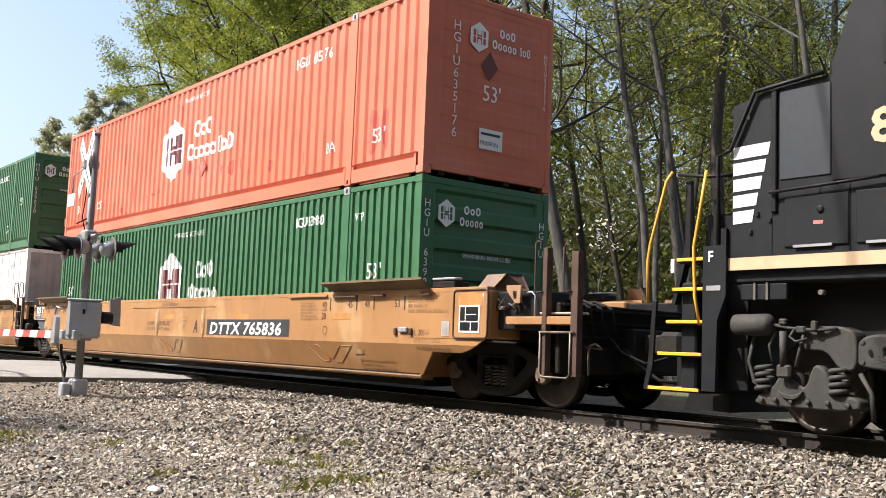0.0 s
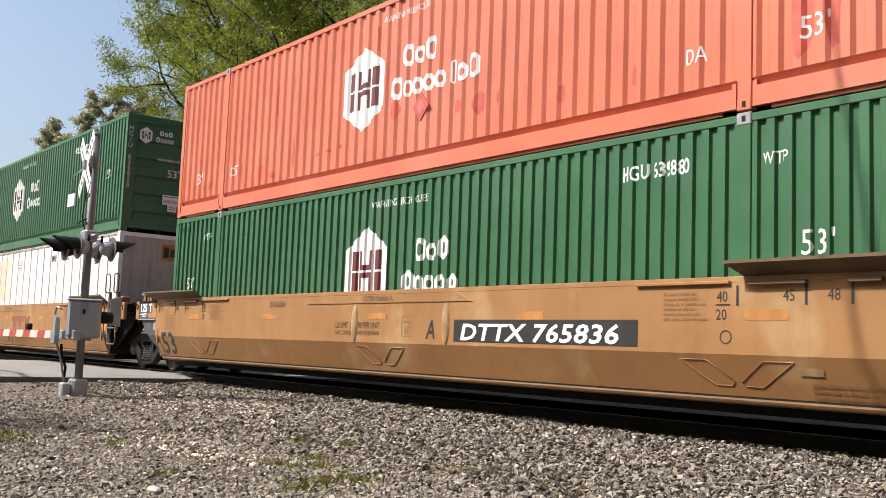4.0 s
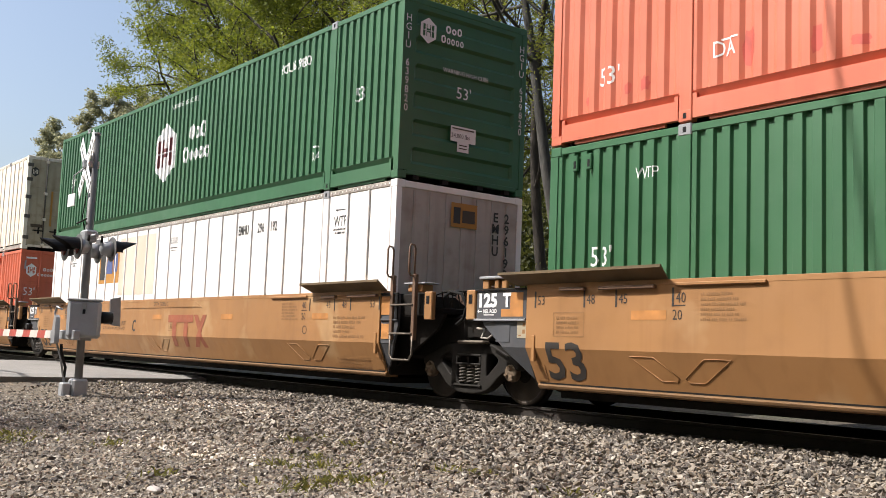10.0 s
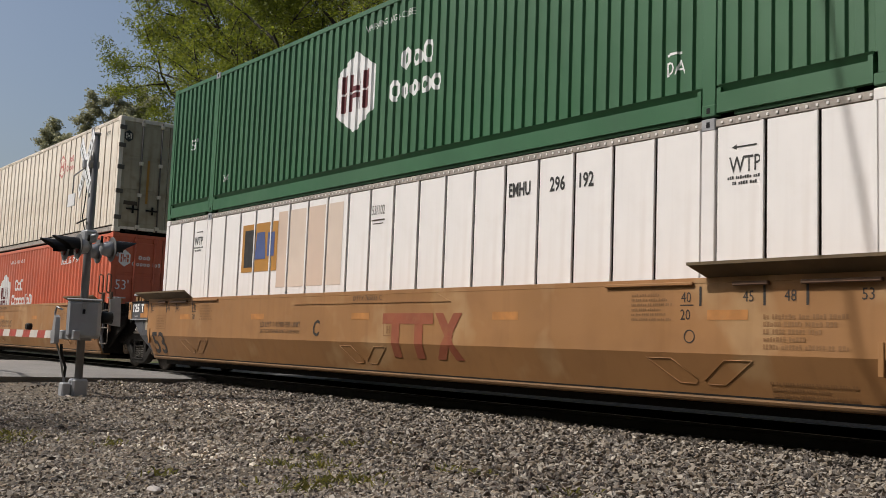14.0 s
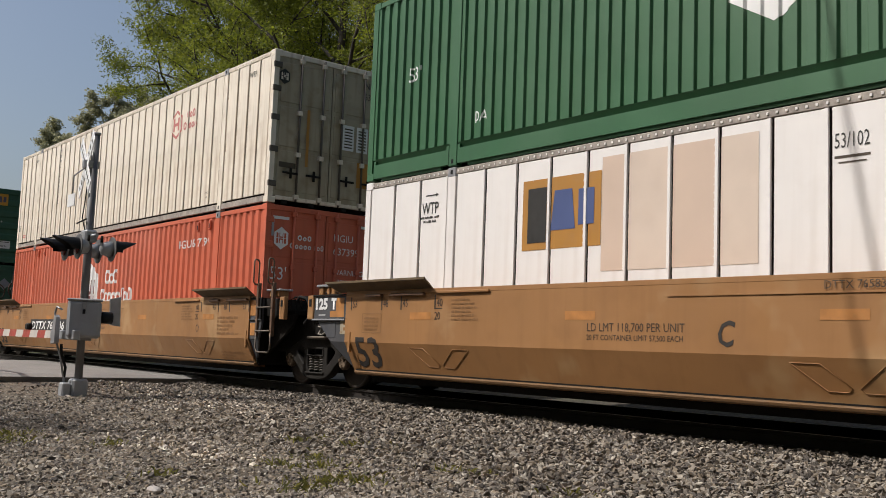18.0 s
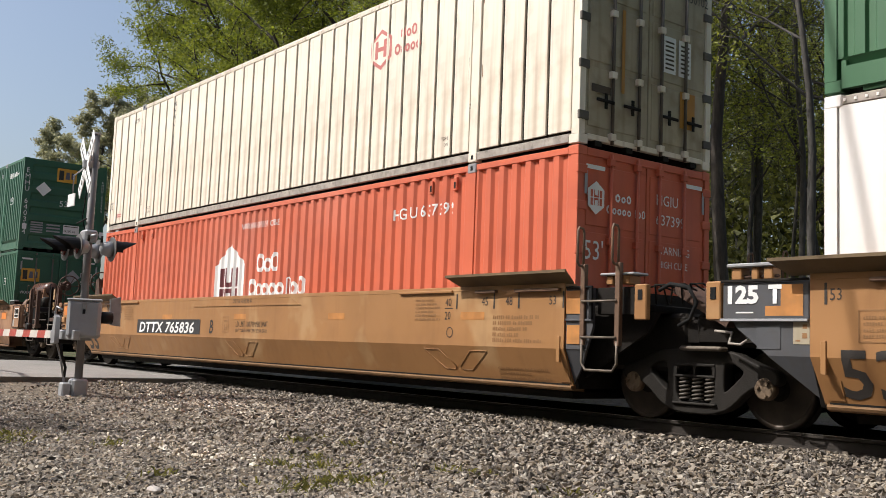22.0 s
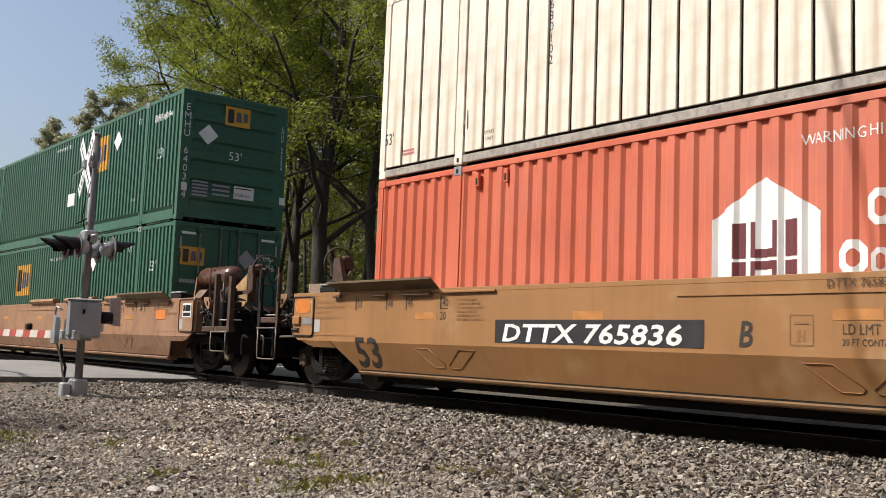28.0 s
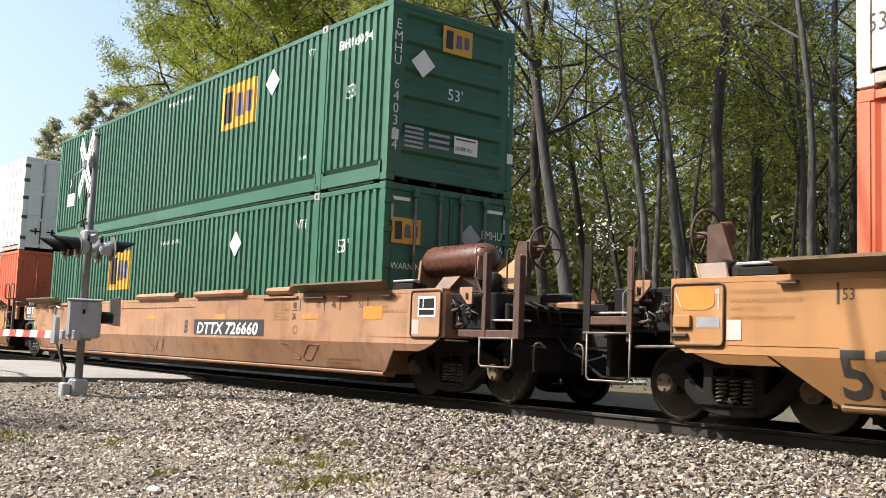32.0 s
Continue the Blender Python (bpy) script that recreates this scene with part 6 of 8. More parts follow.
        words(t, 0.155, side_place(d2 + 0.05, 1.28, -1.604), mark, c, 0.85)
        patch([rect(d2, 1.24, 0.028, 0.2)], side_place(0, 0, -1.604), mark, c, name="tick_mark")
    for d in (-2.12, -LONG + 2.06):
        words("20", 0.155, side_place(d, 1.10, -1.604), mark, c, 0.85)
        patch([rect(d, 1.245, 0.17, 0.012)], side_place(0, 0, -1.604), mark, c, name="rule")
    for x in (-1.78, -5.08, -8.34, -11.6, -LONG + 1.50):
        patch([rect(x, 1.10, 0.48, 0.10)], side_place(0, 0, -1.604), PALEORANGE, c, name="orange_dash")
    for x in (-2.78, -LONG + 2.42):
        patch([r for k in range(6) for r in print_row(x, 1.09 + 0.052 * k, 0.56 - 0.07 * (k % 3), 0.03, rng)], side_place(0, 0, -1.604), MARKBROWN, c, name="fine_print")
    xp, zp, np_ = (0.2, 1.20, 4) if front == "end" else (-1.13, 0.82, 5)
    for k in range(np_):
        patch(print_row(xp, zp + 0.072 * k, 0.9 - 0.13 * ((k * 3) % 4), 0.046, rng), side_place(0, 0, -1.604), MARKBROWN, c, name="fine_print")
    lower = lambda a, b: (a, -1.6 + 0.18 * (0.76 - b) / 0.43 - 0.006, b)
    patch([r for k in range(3) for r in print_row(-1.12, 0.37 + 0.055 * k, 0.92 - 0.3 * (k % 2), 0.032, rng)], lower, MARKBROWN, c, name="fine_print")
    if rear == "joint":
        patch([rect(-LONG + 0.30, 0.9, 0.5, 0.012), rect(-LONG + 0.30, 1.18, 0.5, 0.012), rect(-LONG + 0.30, 0.912, 0.012, 0.268), rect(-LONG + 0.788, 0.912, 0.012, 0.268)] + [r for k in range(4) for r in print_row(-LONG + 0.35, 0.94 + 0.055 * k, 0.38, 0.032, rng)], side_place(0, 0, -1.604), MARKBROWN, c, name="fine_print")
    # strap marks pressed into the lower sheet
    for x, h in ((-1.92, 0.66), (-8.05, 0.62), (-LONG + 2.12, 0.66)):
        bm = bmesh.new()
        for pts in ([(-h, 0.70), (-0.5 * h, 0.70), (-0.04, 0.49), (-0.08, 0.45), (-0.28, 0.45), (-h, 0.70)], [(h, 0.70), (0.5 * h, 0.70), (0.04, 0.49), (0.08, 0.45), (0.28, 0.45), (h, 0.70)]):
            tube(bm, [(x + a, lower(a, b)[1] + 0.002, b) for a, b in pts], 0.004, 5, False)
        part("strap_rib", bm, mat, c)
    part("chord_lip", prismed([(-10.1, 1.345), (-5.93, 1.345), (-6.25, 1.465), (-6.32, 1.465), (-6.08, 1.365), (-10.1, 1.365)], "y", -1.612, -1.601), mat, c)
    for x in ((-8.69, -6.47) if bulges else ()):
        bm = bmesh.new()
        rows = []
        for i in range(11):
            z = 0.74 + 0.6 * i / 10
            w = 0.075 * math.sqrt(max(0.0, 1 - ((i - 5) / 5.0) ** 2)) + 0.004
            rows.append([bm.verts.new((x + w * q, -1.602 - 0.032 * (w / 0.079) * math.sqrt(max(0.0, 1 - q * q)), z)) for q in (-1, -0.75, -0.35, 0, 0.35, 0.75, 1)])
        for a, b in zip(rows, rows[1:]):
            for i in range(6):
                bm.faces.new((a[i], a[i + 1], b[i + 1], b[i]))
        part("side_bulge", bm, WORNTAN, c, "scuffed upright bulge", smooth=True)
    hx = -8.78 if rear == "end" else -7.48
    patch([rect(hx, 0.86, 0.25, 0.012), rect(hx, 1.14, 0.25, 0.012), rect(hx, 0.872, 0.012, 0.268), rect(hx + 0.238, 0.872, 0.012, 0.268), rect(hx + 0.08, 0.90, 0.03, 0.11), rect(hx + 0.14, 0.90, 0.03, 0.11), rect(hx + 0.11, 0.945, 0.03, 0.02), rect(hx + 0.05, 1.06, 0.15, 0.025)], side_place(0, 0, -1.604), MARKBROWN, c, name="plate_stencil")
    part("edge_strip", boxed(br + 0.05, bf - 0.05, -1.432, -1.420, 0.335, 0.352), STEEL, c)
    for x in ([0.02] if front != "end" else []) + ([-LONG - 0.06] if rear != "end" else []):
        part("door_strip", boxed(x, x + 0.055, -1.614, -1.57, 0.60, 0.91, bevel=0.005), mat, c)
        q = -0.06 if x > -1 else x - 0.02
        slant([(q, 0.56), (q + 0.17, 0.56), (q + 0.17, 0.37), (q, 0.37)], -1, mat, c).location.y = -0.038
    bm = bmesh.new()
    for k in range(20):
        a, b = 2 * math.pi * k / 20, 2 * math.pi * (k + 1) / 20
        bm.faces.new([bm.verts.new((-2.0 + r * math.cos(q), -1.604, 0.93 + r * math.sin(q))) for r, q in ((0.058, a), (0.07, a), (0.07, b), (0.058, b))])
    bmesh.ops.remove_doubles(bm, verts=bm.verts[:], dist=1e-5)
    part("round_stencil", bm, mark, c)
    if plate:
        px, pw = plate
        patch([rect(px, 0.81, pw, 0.29)], side_place(0, 0, -1.604), shader("dark_number_panel", (0.028, 0.028, 0.03), 0.5, dirt=0.2, dirt_color=(0.08, 0.07, 0.06)) if "dark_number_panel" not in bpy.data.materials else bpy.data.materials["dark_number_panel"], c, name="number_panel")
        words(number, 0.30, side_place(px + 0.12, 0.835, -1.608), MARKWHITE, c, 1.51 * pw / 3.18, shear=0.16, bold=0.007, spacing=1.04)
    if letter:
        words(letter[0], 0.36, side_place(letter[1], 0.84, -1.604), mark, c, 0.82, shear=0.15, bold=0.006)
    MOVERS.append((c, u, 0.0))
    return c


def load_limits(c, x, narrow=0.79):
    words("LD LMT 118,700 PER UNIT", 0.135, side_place(x, 0.97, -1.604), MARKGREY, c, narrow)
    words("20 FT CONTAINER LIMIT 57,500 EACH", 0.09, side_place(x, 0.87, -1.604), MARKGREY, c, narrow)


def big_53(c, x):
    """The large length figure, painted across the fold of the side."""
    yo = lambda a, b: (x + a, -1.605 + (0.18 * (0.76 - (b + 0.405)) / 0.43 if b + 0.405 < 0.76 else 0.0), b + 0.405)
    cu = bpy.data.curves.new("lettering", "FONT")
    cu.body, cu.size, cu.resolution_u, cu.offset = "53", 0.61, 2, 0.011
    tmp = bpy.data.objects.new("lettering", cu)
    me = bpy.data.meshes.new_from_object(tmp)
    bpy.data.objects.remove(tmp)
    bm = bmesh.new()
    bm.from_mesh(me)
    bpy.data.meshes.remove(me)
    bmesh.ops.bisect_plane(bm, geom=bm.verts[:] + bm.edges[:] + bm.faces[:], plane_co=(0, 0.355, 0), plane_no=(0, 1, 0))
    for v in bm.verts:
        v.co = yo(v.co.x * 1.12, v.co.y)
    part("length_figure", bm, MARKDARK, c)


car_a = well_unit("well_car", "tan well car unit with a dark number panel, leading the train", UA, "end", "joint", TAN, None, (-6.29, 3.16), "DTTX 765836", ("A", -6.9), bulges=True)


def end_panel(c, x0, x1, z0, z1, mat):
    """Proud plate with rounded corners and a rolled rusty rim."""
    k = 0.05
    path = [(x0 + k, z0), (x1 - k, z0), (x1 - 0.3 * k, z0 + 0.3 * k), (x1, z0 + k), (x1, z1 - k), (x1 - 0.3 * k, z1 - 0.3 * k), (x1 - k, z1), (x0 + k, z1), (x0 + 0.3 * k, z1 - 0.3 * k), (x0, z1 - k), (x0, z0 + k), (x0 + 0.3 * k, z0 + 0.3 * k)]
    p = part("end_panel", prismed(path, "y", -1.612, -1.598), mat, c)
    part("panel_rim", tubed([(a, -1.616, b) for a, b in path + path[:2]], 0.013, 6), RUST, p, "rusty rolled rim")
    return p


end_panel(car_a, 1.24, 1.93, 0.86, 1.49, TAN)
patch([rounded(rect(1.33, 1.23, 0.50, 0.22))], side_place(0, 0, -1.616), PALEORANGE, car_a, name="orange_panel")
patch([[(1.815, 1.43), (1.855, 1.44), (1.86, 1.40), (1.83, 1.39)], rect(1.85, 1.29, 0.012, 0.12)], side_place(0, 0, -1.617), DIMSOILED, car_a, name="chalk_mark")
patch([rect(1.36, 0.93, 0.42, 0.36)], side_place(0, 0, -1.619), MARKWHITE, car_a, name="test_panel")
patch([rect(1.385, 0.955, 0.37, 0.31)], side_place(0, 0, -1.622), BLACK, car_a, name="test_panel")
patch([rect(1.385, 1.065, 0.37, 0.016), rect(1.60, 0.955, 0.016, 0.11), rect(1.49, 1.081, 0.016, 0.184), rect(1.51, 1.16, 0.2, 0.012)], side_place(0, 0, -1.625), MARKWHITE, car_a, name="test_panel")
patch([rect(0.98, 0.88, 0.16, 0.2)], side_place(0, 0, -1.606), DIMSOILED, car_a, name="paper_label")
patch([r for k in range(4) for r in print_row(1.0, 0.90 + 0.042 * k, 0.12, 0.022, random.Random(k))], side_place(0, 0, -1.609), GALV, car_a, name="label_print")
words("L 201-1", 0.12, side_place(0.36, 0.88, -1.604), MARKGREY, car_a, 0.95)
patch([[(-1.22, 0.58), (-0.97, 0.58), (-0.97, 0.655), (-1.22, 0.655)]], lambda a, b: (a, -1.6 + 0.18 * (0.76 - b) / 0.43 - 0.008, b), WORNTAN, car_a, name="paper_label")
patch(print_row(0.40, 0.69, 0.78, 0.05, random.Random(8)), lambda a, b: (a, -1.6 + 0.18 * (0.76 - b) / 0.43 - 0.008, b), MARKBROWN, car_a, name="fine_print")
words("EMPTY LOAD", 0.10, side_place(0.36, 0.78, -1.604), MARKBROWN, car_a, 1.0)
part("latch_bar", boxed(0.02, 0.22, -1.64, -1.6, 0.92, 0.99, bevel=0.01), GALV, car_a)
for q in (-0.10, 0.27):
    part("latch_lug", boxed(q, q + 0.06, -1.635, -1.6, 0.88, 0.98, bevel=0.01), RUST, car_a)
load_limits(car_a, -9.23)
words("DTTX 765836 A", 0.11, side_place(-8.46, 1.372, -1.614), MARKGREY, car_a, 1.0)
words("GWG33A", 0.14, side_place(-11.38, 1.31, -1.606), MARKGREY, car_a, 0.95)
big_53(car_a, -16.03)
car_c = well_unit("well_car", "tan middle well car unit with a faded carrier emblem", UC, "joint", "joint", TAN, None, "", "", ("C", -9.48))
load_limits(car_c, -11.25, 0.90)
TTXRED = shader("faded_red_emblem", (0.27, 0.075, 0.035), 0.6, vary=0.15, scale=3, dirt=0.35, dirt_color=(0.35, 0.17, 0.06))
for q in (rect(-7.50, 1.04, 1.20, 0.15), rect(-7.27, 0.56, 0.19, 0.478), rect(-6.72, 0.56, 0.19, 0.478), [(-6.26, 1.19), (-6.08, 1.19), (-5.86, 0.88), (-6.04, 0.88)], [(-6.04, 0.878), (-5.86, 0.878), (-6.08, 0.56), (-6.26, 0.56)], [(-5.68, 1.19), (-5.86, 1.19), (-6.0, 0.99), (-5.91, 0.86)], [(-5.91, 0.857), (-5.98, 0.74), (-5.86, 0.56), (-5.68, 0.56)]):
    patch([q], side_place(0, 0, -1.606), TTXRED, car_c, name="emblem_bar", creased=True)
words("DTTX 765836 C", 0.11, side_place(-8.3, 1.385, -1.614), MARKGREY, car_c, 1.0)
big_53(car_c, -16.07)
car_b = well_unit("well_car", "tan well car unit with a dark number panel and brake gear", UB, "joint", "end", TAN, None, (-12.95, 3.2), "DTTX 765836", ("B", -9.35))
pnl = end_panel(car_b, -LONG - 1.87, -LONG - 1.23, 0.84, 1.47, TAN)
part("small_box", boxed(-LONG - 1.84, -LONG - 1.62, -1.65, -1.61, 1.02, 1.15, bevel=0.008), TAN, pnl)
part("latch", boxed(-LONG - 1.86, -LONG - 1.66, -1.65, -1.61, 0.92, 0.96, bevel=0.008), RUST, pnl)
patch([rect(-LONG - 1.56, 1.02, 0.28, 0.11)], side_place(0, 0, -1.616), GALV, car_b, name="data_plate")
for k, t in enumerate(("WABC 2 DC B-433 2 IC B-433", "WABC 1 DC B-5", "BRAKE BEAMS SEE BADGE PLATE", "1 INCH TREAD COND. WHEELS")):
    words(t, 0.062, side_place(-LONG - 1.16, 1.10 + 0.085 * k, -1.604), MARKBROWN, car_b, 0.9)
patch([rounded(rect(-LONG - 1.80, 1.20, 0.46, 0.24))], side_place(0, 0, -1.616), SAFEORANGE, car_b, name="orange_panel")
patch([[(-LONG - 1.83, 1.37), (-LONG - 1.815, 1.38), (-LONG - 1.75, 1.24), (-LONG - 1.765, 1.23)], [(-LONG - 1.34, 1.40), (-LONG - 1.29, 1.42), (-LONG - 1.28, 1.37), (-LONG - 1.33, 1.36)], rect(-LONG - 1.30, 1.21, 0.014, 0.2)], side_place(0, 0, -1.617), DIMSOILED, car_b, name="chalk_mark")
patch([rect(-LONG - 1.2, 0.9, 0.17, 0.2)], side_place(0, 0, -1.606), DIMSOILED, car_b, name="paper_label")
load_limits(car_b, -8.25)
words("DTTX 765836 B", 0.11, side_place(-8.4, 1.40, -1.612), MARKGREY, car_b, 1.0)
big_53(car_b, -16.20)
car_d = well_unit("well_car", "rust-stained brown tan well car with air tank and brake wheel", UD, "end", "joint", RUSTTAN, RUST, (-5.93, 2.85), "DTTX 726660", ("B", -6.4), worn=True)
end_panel(car_d, 1.22, 1.89, 0.86, 1.50, RUSTTAN)
patch([rect(1.38, 1.14, 0.40, 0.28)], side_place(0, 0, -1.616), MARKWHITE, car_d, name="test_panel")
patch([rect(1.41, 1.26, 0.08, 0.13), rect(1.51, 1.26, 0.24, 0.13), rect(1.41, 1.165, 0.34, 0.07)], side_place(0, 0, -1.619), STEEL, car_d, name="test_panel")
patch([rect(1.26, 0.90, 0.15, 0.2)], side_place(0, 0, -1.616), DIMSOILED, car_d, name="paper_label")
patch([rect(0.0, 1.1, 0.5, 0.2)], side_place(0, 0, -1.606), SAFEORANGE, car_d, name="orange_panel")
for x0, x1 in ((-8.83, -6.78), (-5.86, -3.79), (-2.93, -2.13)):
    bm = bmesh.new()
    prism(bm, [(-1.60, 1.50), (-1.66, 1.53), (-1.69, 1.58), (-1.67, 1.63), (-1.60, 1.65), (-1.52, 1.63), (-1.50, 1.53)], "x", x0, x1)
    part("rolled_guide", bm, RUSTTAN, car_d, "rolled tan guide on the top chord")
well_unit("well_car", "tan well car unit far back in the train", UE, "joint", "end", TAN, None)


def brake_gear(c, x, s, tank=True):
    """Hand brake wheel on its stand and the air reservoir on an end platform."""
    st = part("brake_stand", prismed([(x + s * 2.05, 1.48), (x + s * 2.52, 1.48), (x + s * 2.5, 2.2), (x + s * 2.32, 2.22)], "y", -0.75, -0.68), RUST, c)
    bm = bmesh.new()
    cx, cy, cz = x + s * 2.65, -0.55, 2.12
    ring = [(cx, cy + 0.29 * math.cos(a), cz + 0.29 * math.sin(a)) for a in np.linspace(0, 2 * math.pi, 25)]
    tube(bm, ring, 0.018, 6, False)
    bw = part("brake_wheel", bm, RUST, c)
    for k in range(6):
        a = k * math.pi / 3
        part("spoke", tubed([(cx, cy, cz), (cx, cy + 0.29 * math.cos(a), cz + 0.29 * math.sin(a))], 0.012, 5), RUST, bw)
    part("hub", tubed([(cx - 0.12, cy, cz), (cx + 0.06, cy, cz)], 0.05, 10), RUST, bw)
    bm = bmesh.new()
    lathe(bm, [(0.04, -0.12), (0.11, -0.1), (0.14, -0.04), (0.14, 0.04), (0.1, 0.06)], "x", 16, (x + s * 2.4, -0.55, 2.12))
    part("brake_housing", bm, RUST, c)
    if tank:
        bm = bmesh.new()
        lathe(bm, [(0.02, -0.76), (0.10, -0.745), (0.18, -0.70), (0.225, -0.62), (0.236, -0.56), (0.236, 0.56), (0.225, 0.62), (0.18, 0.70), (0.10, 0.745), (0.02, 0.76)], "x", 32, (x + s * 1.08, -0.75, 2.0))
        part("air_reservoir", bm, TANKPAINT, c, "maroon painted air reservoir", smooth=True)
        for dx in (0.42, 1.74):
            part("tank_saddle", prismed([(-1.05, 1.24), (-0.45, 1.24), (-0.48, 2.02), (-0.98, 2.02)], "x", x + s * dx - 0.025, x + s * dx + 0.025), RUSTTAN, c)
        for q in ([(2.0, 1.72), (2.06, 1.70), (2.58, 1.70), (2.61, 1.82), (2.59, 2.02)], [(2.02, 1.60), (2.62, 1.63), (2.63, 1.49), (2.40, 1.32), (2.01, 1.32)]):
            part("brake_plate", prismed([(x + s * a, b) for a, b in q], "y", -0.92, -0.90), WORNTAN, c, "pale scuffed plate")
    part("pipe_run", tubed([(x + s * 0.6, -1.1, 1.55), (x + s * 1.5, -1.1, 1.52), (x + s * 2.0, -0.95, 1.58), (x + s * 2.6, -0.9, 1.5)], 0.022, 6), STEEL, c)
    bm = bmesh.new()
    box(bm, x + s * 1.7 - 0.25, x + s * 1.7 + 0.2, -1.1, -0.6, 1.48, 1.72, bevel=0.04)
    lathe(bm, [(0.05, -0.15), (0.12, -0.12), (0.12, 0.12), (0.06, 0.16)], "z", 12, (x + s * 2.1, -1.0, 1.62))
    part("brake_valve", bm, IRON, c)


brake_gear(car_d, 0.14, 1)
brake_gear(car_b, -LONG + 0.42, -1, tank=False)
bm = bmesh.new()
lathe(bm, [(0.05, -0.42), (0.15, -0.38), (0.2, -0.3), (0.2, 0.3), (0.15, 0.38), (0.05, 0.42)], "x", 24, (-LONG - 0.75, 0.3, 1.55))
part("air_reservoir", bm, TANKPAINT, car_b, smooth=True)

# ---------------------------------------------------------------- locomotive
ULOCO = 23.5


DARKPANEL = shader("sooty_side_panel", (0.012, 0.016, 0.024), 0.6, vary=0.06, scale=2.5, dirt=0.1, dirt_color=(0.02, 0.02, 0.022))


def locomotive():
    c = thing("locomotive", "faded black diesel locomotive with white nose stripes, nose towards the containers", "locomotive")
    Y = -1.5
    # frame, steps, pilot
    part("frame", boxed(0.95, 14, -1.45, 1.45, 1.47, 1.62, bevel=0.02), LOCO, c)
    part("pilot", boxed(0.35, 0.55, -1.45, 1.45, 0.35, 1.5, bevel=0.02), LOCO, c)
    part("draft_gear", boxed(-0.25, 0.4, -0.2, 0.2, 0.72, 1.02, bevel=0.03), STEEL, c)
    for z, a, b in ((0.40, 0.0, 0.66), (0.765, 0.12, 0.69), (1.10, 0.23, 0.70), (1.44, 0.31, 0.70), (1.75, 0.36, 0.70)):
        st = part("step", boxed(a, b, -1.53, -1.12, z - 0.05, z - 0.015, bevel=0.006), BLACK, c)
        part("step_edge", boxed(a, b, -1.55, -1.532, z - 0.036, z, bevel=0.004), YELLOW, st, "worn yellow step edge")
        part("riser", boxed(a + 0.08, b, -1.16, -1.12, z, z + 0.34), BLACK, st)
    part("step_side", prismed([(0.70, 0.38), (0.86, 0.38), (0.88, 1.10), (0.98, 1.35), (0.98, 1.86), (0.70, 1.86)], "y", -1.55, -1.50), LOCO, c)
    part("step_side", prismed([(-0.06, 0.36), (-0.01, 0.36), (0.06, 0.62), (0.10, 1.30), (0.05, 1.30), (0.0, 0.66)], "y", -1.55, -1.52), BLACK, c)
    part("step_side", prismed([(0.10, 1.28), (0.15, 1.28), (0.34, 1.95), (0.28, 1.95)], "y", -1.3, -1.2), BLACK, c)
    part("step_back", boxed(0.42, 0.95, -1.12, -1.06, 0.4, 2.25), BLACK, c)
    words("F", 0.15, side_place(0.765, 1.70, -1.555), MARKWHITE, c, 0.9, bold=0.004)
    part("data_plate", boxed(0.75, 0.92, -1.556, -1.55, 1.40, 1.45), GALV, c)
    part("marker_plate", boxed(0.24, 0.29, -1.5, -1.47, 1.60, 1.75, bevel=0.008), SIGNWHITE, c)
    for pts in ([(-0.06, -1.5, 1.28), (-0.05, -1.52, 1.75), (-0.02, -1.52, 1.92), (0.19, -1.52, 2.60), (0.24, -1.48, 2.70)], [(0.66, -1.54, 1.05), (0.61, -1.56, 1.35), (0.59, -1.56, 1.85), (0.66, -1.54, 2.30), (0.71, -1.52, 2.66)]):
        part("handrail", tubed(pts, 0.017, 8), YELLOW, c, "yellow bent handrail")
    part("platform_post", boxed(0.30, 0.40, -1.35, -1.30, 1.75, 2.62, bevel=0.02), BLACK, c)
    part("platform_post", boxed(0.55, 0.62, -1.2, -1.15, 1.75, 2.55, bevel=0.02), BLACK, c)
    part("platform_bar", tubed([(0.25, -1.4, 2.68), (0.6, -1.4, 2.62), (0.95, -1.4, 2.6)], 0.02, 6), BLACK, c)
    part("side_rail", tubed([(0.86, -1.5, 1.62), (0.87, -1.54, 2.78), (1.02, -1.54, 2.82), (1.30, -1.54, 3.38), (2.05, -1.54, 3.44)], 0.022, 8), BLACK, c)
    part("underframe", boxed(0.9, 14, -1.1, 1.1, 0.95, 1.47), BLACK, c)
    part("traction_motor", boxed(1.9, 3.4, -0.62, 0.62, 0.16, 0.95, bevel=0.08), STEEL, c)
    part("plough", prismed([(-0.1, 0.14), (0.5, 0.14), (0.5, 0.9), (0.2, 0.9)], "y", -0.8, 0.8), BLACK, c)
    # nose
    nose = part("nose", prismed([(1.02, 1.62), (5.0, 1.62), (5.0, 3.46), (1.55, 3.40), (1.02, 3.28)], "y", Y, -Y), LOCO, c)
    part("nose_door_frame", boxed(1.0, 1.03, -0.4, 0.4, 1.7, 3.1), LOCO, nose)
    for k in range(5):
        z = 2.86 - 0.165 * k
        patch([[(1.03, z - 0.135), (1.455 - 0.045 * k - 0.025, z - 0.125), (1.455 - 0.045 * k, z), (1.03, z - 0.01)]], side_place(0, 0, Y - 0.006), MARKWHITE, nose, name="nose_stripe")
    part("sill_stripe", boxed(0.94, 14, Y - 0.012, Y + 0.01, 1.60, 1.725), GOLD, c, "faded cream sill stripe")
    part("nose_seam", boxed(1.475, 1.535, Y - 0.03, Y, 2.15, 3.36, bevel=0.008), BLACK, nose)
